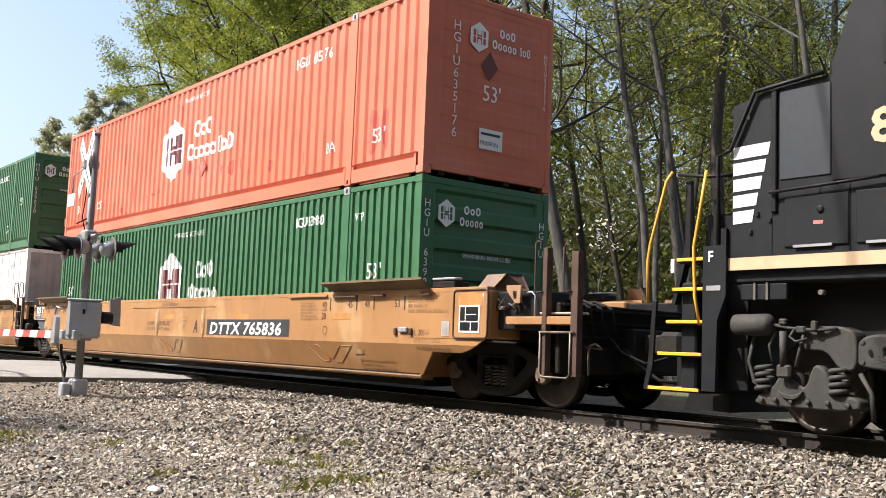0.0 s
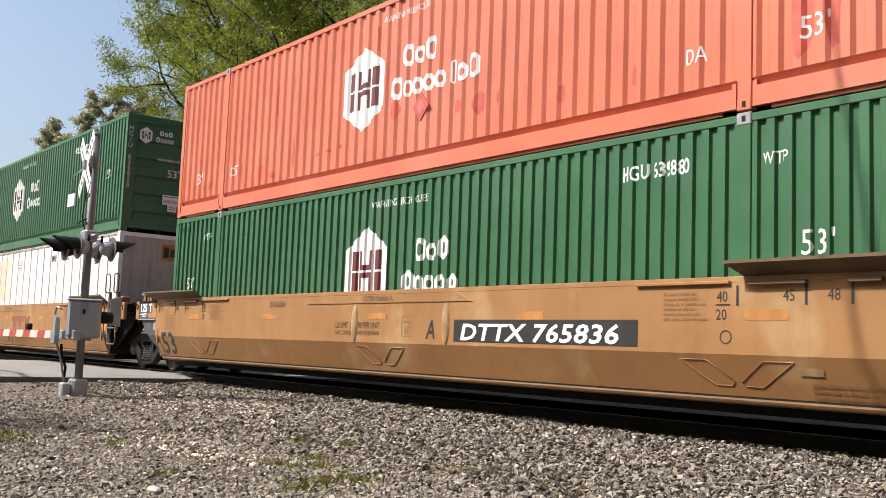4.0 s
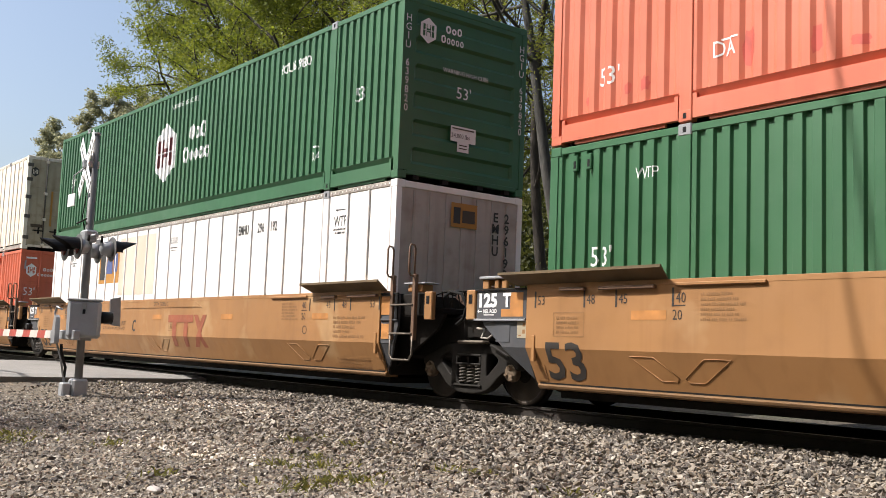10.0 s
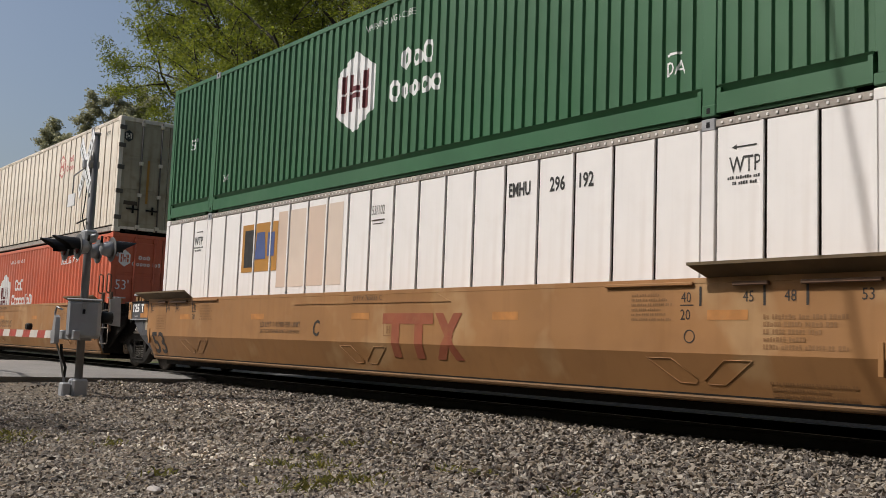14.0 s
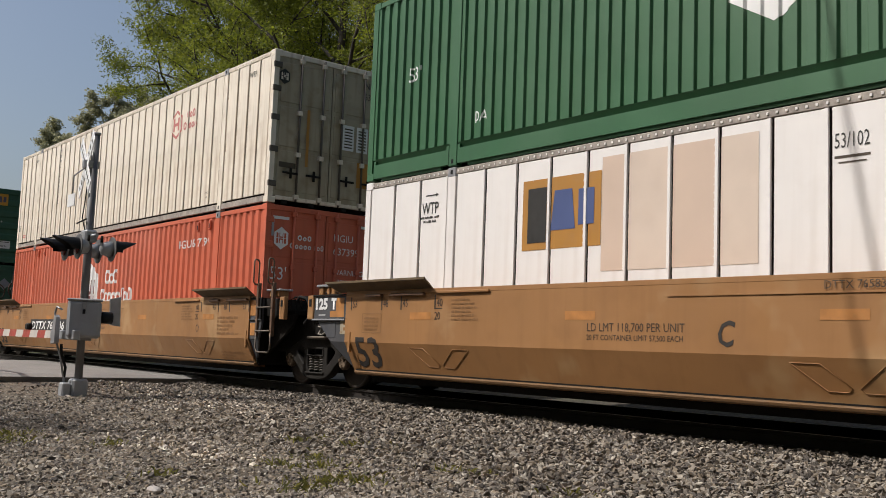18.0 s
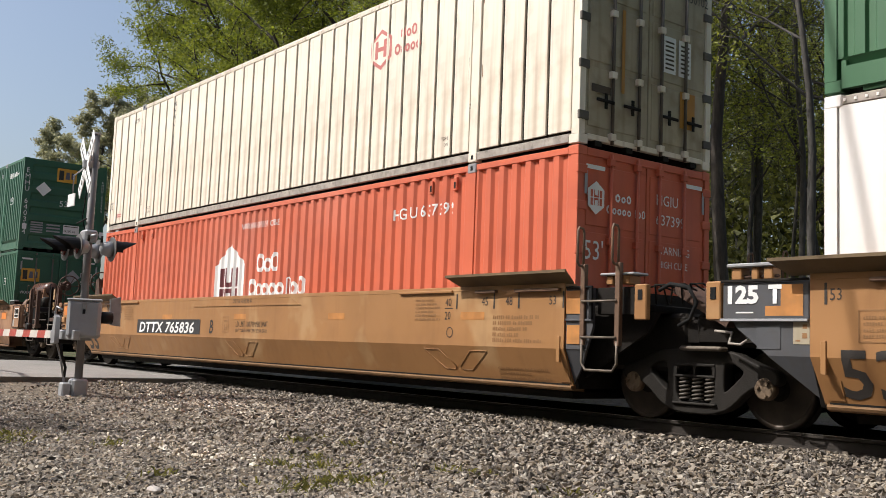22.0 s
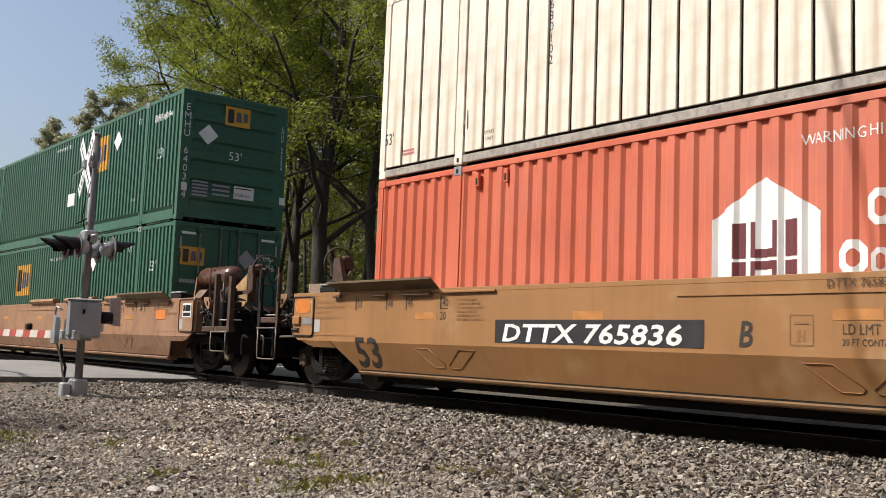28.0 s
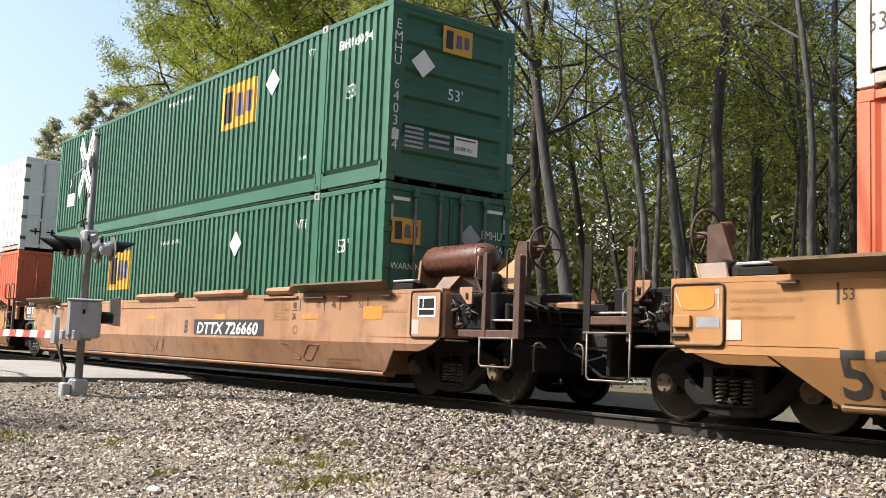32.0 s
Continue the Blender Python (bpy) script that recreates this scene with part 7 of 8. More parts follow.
    part("side_recess", boxed(1.56, 2.10, Y - 0.012, Y, 2.46, 3.34, bevel=0.006), DARKPANEL, nose)
    part("grab_rail", tubed([(1.48, Y - 0.06, 2.34), (2.1, Y - 0.06, 2.36), (2.6, Y - 0.06, 2.38)], 0.016, 6), BLACK, nose)
    for x0 in (1.62, 2.35):
        part("access_door", boxed(x0, x0 + 0.66, Y - 0.02, Y, 1.80, 2.28, bevel=0.008), LOCO, nose)
        part("door_latch", boxed(x0 + 0.1, x0 + 0.5, Y - 0.03, Y - 0.02, 1.79, 1.815), GALV, nose)
    bm = bmesh.new()
    lathe(bm, [(0.015, -0.015), (0.035, -0.012), (0.035, 0.005)], "y", 14, (2.0, Y - 0.02, 2.14))
    part("lock_boss", bm, BLACK, nose)
    patch([rect(1.93, 2.0, 0.10, 0.035)], side_place(0, 0, Y - 0.024), PINKRED, nose, name="warning_label")
    # cab
    cab = part("cab", prismed([(2.12, 2.4), (5.0, 2.4), (5.0, 4.6), (2.5, 4.6), (2.12, 3.5)], "y", Y - 0.02, -Y + 0.02), LOCO, c)
    part("cab_window", boxed(2.66, 3.3, Y - 0.035, Y - 0.02, 3.45, 4.0), GLASS, cab)
    part("window_frame", boxed(2.62, 3.34, Y - 0.03, Y - 0.021, 3.41, 4.04, bevel=0.004), BLACK, cab)
    words("8", 0.44, side_place(2.50, 2.70, Y - 0.028), GOLD, cab, 1.1, bold=0.012)
    # underbody and truck
    part("tank", boxed(4.2, 9, -1.3, 1.3, 0.35, 1.3, bevel=0.1), LOCO, c)
    bm = bmesh.new()
    lathe(bm, [(0.05, -0.24), (0.105, -0.23), (0.11, 0.14), (0.085, 0.17), (0.05, 0.2)], "x", 18, (1.25, -1.42, 1.06))
    part("brake_cylinder", bm, LOCOGREY, c)
    part("brake_pipe", tubed([(1.45, -1.42, 1.06), (1.62, -1.43, 1.03), (1.9, -1.43, 1.01), (2.1, -1.4, 1.03)], 0.016, 6), LOCOGREY, c)
    part("slack_rod", tubed([(1.56, -1.44, 1.0), (1.57, -1.44, 0.66)], 0.035, 10), LOCOGREY, c)
    part("slack_clevis", boxed(1.50, 1.65, -1.47, -1.41, 0.55, 0.68, bevel=0.02), LOCOGREY, c)
    for side in (-1, 1):
        y0, y1 = sorted((side * 1.14, side * 1.38))
        fr = part("truck_frame", casting_plate([(1.22, 0.29), (2.28, 0.29), (2.28, 0.38), (2.02, 0.41), (1.96, 0.62), (1.86, 0.68), (1.80, 0.50), (1.74, 0.44), (1.62, 0.52), (1.50, 0.56), (1.42, 0.44), (1.28, 0.38)], [], y0, y1, 0.025), LOCOGREY, c, "grimy grey cast truck frame")
        part("transom", casting_plate([(2.24, 0.66), (4.4, 0.66), (4.4, 0.96), (2.5, 0.97), (2.3, 0.93)], [[(2.50, 0.76), (2.62, 0.76), (2.62, 0.88), (2.50, 0.88)]], y0 + 0.02, y1 + 0.04, 0.025), LOCOGREY, fr)
        part("transom_end", casting_plate([(1.72, 0.84), (1.98, 0.84), (2.12, 0.66), (2.26, 0.66), (2.26, 0.98), (2.10, 1.04), (1.76, 1.02)], [], y0, y1 - 0.02, 0.02), LOCOGREY, fr)
        for xs in (1.30, 2.09):
            sp = bmesh.new()
            tube(sp, [(xs + 0.08 * math.cos(t), side * 1.34 + 0.08 * math.sin(t), 0.40 + 0.26 * t / 25.1) for t in np.linspace(0, 25.1, 49)], 0.026, 6)
            part("spring", sp, LOCOGREY, fr)
        bm = bmesh.new()
        lathe(bm, [(0.05, -0.03), (0.12, -0.03), (0.13, 0.02), (0.10, 0.04)], "y", 18, (1.62, side * 1.33, 0.50))
        part("bearing_housing", bm, STEEL, fr)
    for px, pz in ((1.30, 0.33), (1.45, 0.34), (1.62, 0.33), (1.80, 0.34), (2.0, 0.34), (2.2, 0.33), (2.36, 0.90), (2.36, 0.72), (2.75, 0.9), (2.75, 0.72)):
        bm = bmesh.new()
        lathe(bm, [(0.012, -0.022), (0.024, -0.02), (0.026, 0.0)], "y", 8, (px, -1.39 if pz < 0.5 else -1.42, pz))
        part("bolt_head", bm, LOCOGREY, c)
    for pts, r in (([(1.78, -1.42, 1.00), (1.74, -1.44, 0.82), (1.70, -1.44, 0.66)], 0.018), ([(1.46, -1.40, 1.0), (1.40, -1.42, 0.86), (1.44, -1.42, 0.70)], 0.016), ([(1.70, -1.46, 1.02), (1.66, -1.48, 0.95), (1.72, -1.48, 0.9), (1.84, -1.47, 0.93)], 0.014), ([(1.20, -1.38, 0.95), (1.16, -1.4, 0.7), (1.22, -1.4, 0.5), (1.36, -1.4, 0.42)], 0.02), ([(2.30, -1.36, 0.62), (2.42, -1.38, 0.45), (2.44, -1.38, 0.2)], 0.022)):
        part("brake_rod", tubed(pts, r, 7), LOCOGREY, c)
    for q in ((1.52, 1.60, 1.06, 1.12), (1.70, 1.80, 0.98, 1.05), (1.86, 1.92, 1.0, 1.10)):
        part("pipe_clamp", boxed(q[0], q[1], -1.46, -1.40, q[2], q[3], bevel=0.012), LOCOGREY, c)
    part("journal_lip", casting_plate([(1.50, 0.42), (1.56, 0.36), (1.68, 0.36), (1.74, 0.42), (1.70, 0.40), (1.62, 0.385), (1.54, 0.40)], [], -1.42, -1.37, 0.008, 1), LOCOGREY, c)
    part("sill_box", boxed(1.10, 1.62, -1.47, -1.30, 1.30, 1.46, bevel=0.01), LOCO, c)
    for px in (1.26, 1.40):
        part("sill_bracket", boxed(px, px + 0.025, -1.49, -1.46, 1.30, 1.47), DARKROD, c)
    for px, pz in ((1.22, 1.95), (1.30, 2.12), (1.44, 2.05), (1.18, 3.12)):
        part("body_fitting", boxed(px, px + 0.035, Y - 0.02, Y, pz, pz + 0.05, bevel=0.006), BLACK if pz < 3 else SIGNWHITE, nose)
    for px in (1.47, 1.98, 2.28, 2.74):
        part("panel_seam", boxed(px, px + 0.008, Y - 0.006, Y, 1.74, 2.36), BLACK, nose)
    for x in (1.62, 3.7):
        wheelset(c, x, 0.508)
    part("horn_light", tubed([(2.0, -1.45, 1.36), (2.0, -1.52, 1.36)], 0.025, 12), DARKROD, c)
    MOVERS.append((c, ULOCO, 0.0))


locomotive()

# ---------------------------------------------------------------- crossing signal
MX, MY = -15.42, -4.80


MASTGREY = shader("weathered_mast_paint", (0.15, 0.148, 0.15), 0.5, 0.2, vary=0.12, scale=5, dirt=0.3, dirt_color=(0.12, 0.11, 0.1))
FADEDRED = shader("faded_red_band", (0.42, 0.07, 0.05), 0.55, vary=0.15, scale=5, dirt=0.3, dirt_color=(0.5, 0.25, 0.2))
DULLWHITE = shader("dull_white_band", (0.62, 0.58, 0.53), 0.55, vary=0.08, scale=5, dirt=0.3, dirt_color=(0.35, 0.3, 0.26))


def crossing_signal():
    c = thing("crossing_signal", "grey steel railroad crossing signal mast with crossbuck and flashers", "crossing signal")
    g = ground_z(MX, MY)
    c.location = (MX, MY, g)
    top = 3.82 - g
    part("mast", tubed([(0, 0, 0.05), (0, 0, top)], 0.060, 20), MASTGREY, c)
    part("mast_cap", tubed([(0, 0, top), (0, 0, top + 0.03)], 0.072, 16), GALV, c)
    part("base", boxed(-0.12, 0.12, -0.12, 0.12, -0.05, 0.26, bevel=0.03), GREYBOX, c)
    part("junction_base", boxed(-0.10, 0.08, -0.26, -0.125, -0.05, 0.20, bevel=0.02), GREYBOX, c)
    cz = 3.34 - g
    turn = Matrix.Rotation(radians(-8), 3, "Z")
    for a in (42, -42):
        bm = boxed(-0.61, 0.61, -0.006, 0.006, -0.115, 0.115, bevel=0.003)
        bmesh.ops.rotate(bm, verts=bm.verts, cent=(0, 0, 0), matrix=Matrix.Rotation(radians(a), 3, "Y"))
        bmesh.ops.translate(bm, vec=(-0.05, -0.105 - (0.014 if a > 0 else 0), cz), verts=bm.verts)
        bmesh.ops.rotate(bm, verts=bm.verts, cent=(0, 0, 0), matrix=turn)
        bl = part("crossbuck_blade", bm, SIGNWHITE, c, "white crossbuck blade")
        for k in range(8):
            d = -0.52 + k * 0.125 + (0.10 if k > 3 else 0)
            m = boxed(d, d + 0.045, -0.0085, 0.0, -0.04, 0.04)
            bmesh.ops.rotate(m, verts=m.verts, cent=(0, 0, 0), matrix=Matrix.Rotation(radians(a), 3, "Y"))
            bmesh.ops.translate(m, vec=(-0.05, -0.105 - (0.014 if a > 0 else 0), cz), verts=m.verts)
            bmesh.ops.rotate(m, verts=m.verts, cent=(0, 0, 0), matrix=turn)
            if a > 0 or abs(d) > 0.16:
                part("letter_block", m, MARKBLACK, bl)
    part("track_count_sign", boxed(-0.52, -0.2, -0.20, -0.185, cz - 0.64, cz - 0.44, bevel=0.004), SIGNWHITE, c, "small white plate under the crossbuck")
    part("bracket", tubed([(-0.3, -0.1, cz - 0.9), (0.1, -0.09, cz - 0.86)], 0.012, 6), STEEL, c)
    part("sign_bracket", boxed(-0.05, 0.05, -0.17, 0.07, cz - 0.06, cz + 0.06, bevel=0.01), GALV, c)
    part("plate_bracket", tubed([(-0.36, -0.18, cz - 0.44), (-0.36, -0.18, cz - 0.15), (-0.05, -0.12, cz - 0.05)], 0.012, 6), GALV, c)
    # flashers
    az = 2.22 - g
    part("cross_arm", tubed([(-0.36, 0, az), (0.36, 0, az)], 0.028, 10), GALV, c)
    part("junction_box", boxed(-0.13, 0.13, -0.1, 0.1, az - 0.09, az + 0.10, bevel=0.03), GALV, c)
    for dx in (-0.30, 0.30):
        for s in (-1, 1):
            lx = dx
            part("light_post", tubed([(lx, s * 0.10, az), (lx, s * 0.10, az - 0.1)], 0.02, 8), STEEL, c)
            bm = bmesh.new()
            lathe(bm, [(0.04, s * 0.02), (0.09, s * 0.05), (0.115, s * 0.12), (0.12, s * 0.19)], "y", 18, (lx, s * 0.06, az - 0.19))
            body = part("light_housing", bm, GALV if dx > 0 or s > 0 else BLACK, c)
            bm = bmesh.new()
            lathe(bm, [(0.19, 0.0), (0.19, 0.012)], "y", 24, (lx, s * 0.255, az - 0.19))
            part("backing_disc", bm, MASTGREY, body)
            bm = bmesh.new()
            lathe(bm, [(0.12, 0.0), (0.10, s * 0.02), (0.02, s * 0.035)], "y", 18, (lx, s * 0.27, az - 0.19))
            part("lens", bm, LENS, body)
            bm = bmesh.new()
            n, L = 12, 0.38
            for ring_r, inner in ((0.135, 0), (0.129, 1)):
                pts = []
                for k in range(n + 1):
                    a = radians(-20 + 220 * k / n)
                    pts.append((lx + ring_r * math.cos(a), ring_r * math.sin(a) + az - 0.19, L * (0.35 + 0.65 * max(0.0, math.sin(a)))))
                va = [bm.verts.new((p[0], s * 0.26, p[1])) for p in pts]
                vb = [bm.verts.new((p[0], s * (0.26 + p[2]), p[1])) for p in pts]
                for k in range(n):
                    bm.faces.new((va[k], va[k + 1], vb[k + 1], vb[k]))
            part("hood", bm, BLACK, body, "black light hood")
    # gate mechanism
    gz = 0.56 - g
    def turned(*a, bevel=0.0):
        bm = boxed(*a, bevel=bevel)
        bmesh.ops.rotate(bm, verts=bm.verts, cent=(0.27, -0.07, 0), matrix=Matrix.Rotation(radians(-22), 3, "Z"))
        return bm
    bx = part("gate_mechanism", turned(0.12, 0.42, -0.31, 0.17, gz + 0.10, gz + 0.67, bevel=0.04), GREYBOX, c, "light grey gate mechanism box")
    part("box_lid", turned(0.11, 0.43, -0.32, 0.18, gz + 0.655, gz + 0.69, bevel=0.015), GREYBOX, bx)
    part("box_door", turned(0.415, 0.428, -0.27, 0.13, gz + 0.15, gz + 0.63, bevel=0.005), GREYBOX, bx)
    part("padlock", turned(0.428, 0.45, -0.09, -0.05, gz + 0.46, gz + 0.53, bevel=0.006), BLACK, bx)
    part("hasp", turned(0.428, 0.438, -0.10, -0.04, gz + 0.52, gz + 0.64, bevel=0.004), GALV, bx)
    part("counterweight", prismed([(0.42, gz + 0.32), (0.58, gz + 0.30), (0.56, gz + 0.76), (0.40, gz + 0.72)], "x", -0.02, 0.03), GALV, c)
    part("counterweight_arm", boxed(-0.06, 0.06, 0.12, 0.46, gz + 0.34, gz + 0.52, bevel=0.01), GALV, c)
    part("arm_hub", tubed([(0.28, 0.13, gz + 0.42), (0.28, 0.34, gz + 0.42)], 0.09, 14), BLACK, c)
    part("mounting_plate", prismed([(-0.08, -0.12), (0.2, -0.2), (0.3, 0.05), (-0.05, 0.12)], "z", gz + 0.065, gz + 0.10), GALV, c)
    part("cable", tubed([(0.06, -0.34, gz + 0.52), (-0.06, -0.38, gz + 0.56), (-0.12, -0.38, gz + 0.48), (-0.11, -0.36, gz + 0.10), (-0.06, -0.27, gz - 0.2), (-0.04, -0.2, 0.2)], 0.016, 8), GALV, c, "grey cable")
    part("side_cover", prismed([(-0.16, gz + 0.0), (0.02, gz + 0.02), (0.02, gz + 0.40), (-0.06, gz + 0.44), (-0.10, gz + 0.30)], "y", -0.41, -0.34), GALV, c)
    part("conduit", tubed([(0.02, -0.3, gz), (0.0, -0.28, gz - 0.15), (-0.02, -0.2, gz - 0.35), (-0.05, -0.2, 0.28)], 0.022, 8), RUBBER, c, "black cable conduit")
    part("wire", tubed([(-0.07, -0.02, az), (-0.1, -0.09, az + 0.3), (-0.06, -0.08, cz - 0.6), (0.05, -0.1, cz - 0.3)], 0.009, 6), RUBBER, c)
    # arm with red and white bands
    arm = thing("crossing_gate_arm", "lowered gate arm with red and white diagonal bands", "gate arm")
    arm.location = (MX - 0.45, MY - 0.22, 0.70)
    part("arm_mount", boxed(-0.2, 0.9, -0.05, 0.05, -0.07, 0.07, bevel=0.01), GALV, arm)
    for k in range(18):
        x = -0.2 - 0.4 * k
        part("band", prismed([(x, -0.06), (x - 0.4, -0.06), (x - 0.34, 0.06), (x + 0.06, 0.06)], "y", -0.02, 0.02), FADEDRED if k % 2 else DULLWHITE, arm)
    for x in (-1.6, -4.0, -6.8):
        part("arm_light", boxed(x, x + 0.14, -0.045, 0.045, 0.062, 0.17, bevel=0.02), BLACK, arm)


crossing_signal()


def overhead_cable():
    """Utility line crossing high above the track; its shadow falls across the train."""
    t = thing("overhead_cable", "thick black utility cable crossing high above the track", "cable")
    a, b = Vector((-8.894, -7.10, 12.0)), Vector((-9.647, -9.01, 12.0))
    d = (b - a).normalized()
    pts = [tuple(a + d * k + Vector((0, 0, 0.0006 * k * k))) for k in range(-9, 22, 3)]
    part("cable", tubed(pts, 0.03, 8), RUBBER, t)


overhead_cable()


def lone_stone():
    bm = bmesh.new()
    bmesh.ops.create_icosphere(bm, subdivisions=2, radius=0.07)
    for v in bm.verts:
        v.co = Vector((v.co.x * 1.0, v.co.y * 0.6, v.co.z * 0.35)) * (1 + 0.25 * noise.noise(v.co * 9))
    st = tagged(part("stone", bm, DIMSOILED), "flat pale grey stone lying on the dirt", "stone")
    st.location = (-6.03, -7.44, ground_z(-6.03, -7.44) + 0.02)


lone_stone()

# ---------------------------------------------------------------- trees
def grow_tree(seed, height, r0, lean=(0.0, 0.0), first=0.35, spread=0.55, leaves=9000, leaf=0.11, levels=3, forks=9, bend=0.4):
    """Vertices and faces of wood and of leaves for one tree; base at the origin."""
    rnd = random.Random(seed)
    wv, wf, lv, lf = [], [], [], []

    def limb(pts, ra, rb, n):
        base = len(wv)
        a = None
        for i, p in enumerate(pts):
            d = (pts[min(i + 1, len(pts) - 1)] - pts[max(i - 1, 0)]).normalized()
            a = d.orthogonal().normalized() if a is None else (a - d * a.dot(d)).normalized()
            b = d.cross(a)
            r = ra + (rb - ra) * i / (len(pts) - 1)
            if i == 0 and ra == r0:
                r *= 1.35
            for k in range(n):
                t = 2 * math.pi * k / n
                wv.append(tuple(p + (a * math.cos(t) + b * math.sin(t)) * r))
        for i in range(len(pts) - 1):
            for k in range(n):
                o = base + i * n
                wf.append((o + k, o + (k + 1) % n, o + n + (k + 1) % n, o + n + k))

    tips = []

    def path(p, d, length, steps, wob, up):
        pts = [p]
        for i in range(steps):
            d = (d + Vector((rnd.gauss(0, wob), rnd.gauss(0, wob), rnd.gauss(0, wob * 0.6) + up))).normalized()
            p = p + d * (length / steps)
            pts.append(p)
        return pts

    trunk = path(Vector((0, 0, -0.2)), Vector((lean[0], lean[1], 1)).normalized(), height, 12, 0.045 * bend / 0.4, 0.05)
    limb(trunk, r0, r0 * 0.18, 9)

    def branch(pts, r, level):
        n = forks if level == 1 else 5 if level == 2 else 4
        for j in range(n):
            f = (first + (0.98 - first) * (j + rnd.random()) / n) if level == 1 else 0.3 + 0.7 * (j + rnd.random()) / n
            i = min(int(f * (len(pts) - 1)), len(pts) - 2)
            p = pts[i].lerp(pts[i + 1], f * (len(pts) - 1) - i)
            a = rnd.uniform(0, 2 * math.pi)
            main = (pts[i + 1] - pts[i]).normalized()
            out = (main.orthogonal().normalized() * math.cos(a) + main.cross(main.orthogonal().normalized()) * math.sin(a))
            d = (main * rnd.uniform(0.25, 0.9) + out * rnd.uniform(0.7, 1.1)).normalized()
            length = (height * spread * (1.05 - 0.75 * f) if level == 1 else (pts[0] - pts[-1]).length * rnd.uniform(0.35, 0.6))
            rr = max(0.010, r * (0.42 - 0.26 * f if level == 1 else 0.48))
            q = path(p, d, length, 6 if level == 1 else 4, 0.16, 0.04)
            limb(q, rr, max(0.006, rr * 0.3), 6 if level == 1 else 4)
            if level < levels:
                branch(q, rr, level + 1)
            if level >= 2:
                tips.extend(q[1:])
            elif level == 1:
                tips.append(q[-1])

    branch(trunk, r0, 1)
    tips.append(trunk[-1])
    for _ in range(leaves):
        p = rnd.choice(tips)
        g = 0.25
        c = p + Vector((rnd.gauss(0, g), rnd.gauss(0, g), rnd.gauss(0, g * 0.45)))
        s = leaf * rnd.uniform(0.6, 1.35)
        a = Vector((rnd.gauss(0, 1), rnd.gauss(0, 1), rnd.gauss(0, 0.6))).normalized()
        b = a.cross(Vector((rnd.gauss(0, 1), rnd.gauss(0, 1), rnd.gauss(0, 1)))).normalized()
        o = len(lv)
        lv.extend((tuple(c - a * s * 0.8 + b * s * 0.55), tuple(c - a * s * 0.8 - b * s * 0.55), tuple(c + a * s * 1.2)))
        lf.append((o, o + 1, o + 2))
    return wv, wf, lv, lf


def tree(name, label, at, bark, foliage, **kw):
    t = thing(name, label, "tree", "trees behind the tracks")
    wv, wf, lv, lf = grow_tree(**kw)
    tr = raw("trunk", wv, wf, bark, t)
    for p in tr.data.polygons:
        p.use_smooth = True
    raw("crown", lv, lf, foliage, t)
    t.location = at
    return t


def tz(x, y):
    return ground_z(x, y) - 0.05


BASE = []
for x, y, kw, bark, fol, lab in (
        (-31.0, 9.0, dict(seed=11, height=17, r0=0.36, lean=(0.05, -0.05), first=0.22, spread=0.62, leaves=120000, leaf=0.052, forks=13), DARKBARK, LEAF, "large spreading oak with fresh yellow-green spring leaves"),
        (-29.4, 10.5, dict(seed=12, height=15, r0=0.26, lean=(-0.22, 0.0), first=0.3, spread=0.55, leaves=12000, leaf=0.052, forks=11), DARKBARK, LEAFDARK, "dark-barked tree with thin spring leaves"),
        (-37.0, 11.0, dict(seed=13, height=15, r0=0.3, lean=(-0.04, 0.0), first=0.25, spread=0.66, leaves=70000, leaf=0.052, forks=11), DARKBARK, LEAF, "broad leafy tree with bright spring foliage"),
        (-17.9, 8.6, dict(seed=14, height=19, r0=0.21, lean=(-0.24, 0.0), first=0.45, spread=0.38, leaves=9500, leaf=0.052), BARK, LEAFDARK, "tall grey-barked leaning tree with sparse leaves"),
        (-15.9, 9.2, dict(seed=15, height=18, r0=0.12, lean=(-0.10, 0.0), first=0.4, spread=0.35, leaves=9500, leaf=0.052), BARK, LEAF, "slim grey-barked tree with sparse spring leaves"),
        (-15.0, 9.6, dict(seed=16, height=18, r0=0.14, lean=(-0.17, 0.0), first=0.38, spread=0.36, leaves=9500, leaf=0.052), BARK, LEAFDARK, "slim grey-barked tree with sparse spring leaves"),
        (-15.0, 11.0, dict(seed=27, height=20, r0=0.21, lean=(-0.05, 0.0), first=0.42, spread=0.36, leaves=9500, leaf=0.052), DARKBARK, LEAFDARK, "thick dark-trunked tree with a knot"),
        (-12.32, 10.0, dict(seed=18, height=17, r0=0.12, lean=(-0.015, 0.0), first=0.4, spread=0.35, leaves=9500, leaf=0.052), BARK, LEAFDARK, "slim pale-barked tree with sparse leaves"),
        (-22.5, 12.2, dict(seed=19, height=18, r0=0.22, lean=(0.02, 0.0), first=0.3, spread=0.4, leaves=9500, leaf=0.052), DARKBARK, LEAFDARK, "straight dark-barked woodland tree"),
        (-26.0, 13.0, dict(seed=20, height=17, r0=0.2, lean=(0.05, 0.0), first=0.25, spread=0.42, leaves=9500, leaf=0.052), DARKBARK, LEAFDARK, "dark-barked woodland tree with spring leaves"),
        (-103.0, 24.2, dict(seed=21, height=25, r0=0.4, lean=(0.0, 0.0), first=0.42, spread=0.30, leaves=34000, leaf=0.14, forks=18), BARK, LEAFBUD, "distant tree just coming into bud")):
    BASE.append(tree("tree", lab, (x, y, tz(x, y)), bark, fol, **kw))

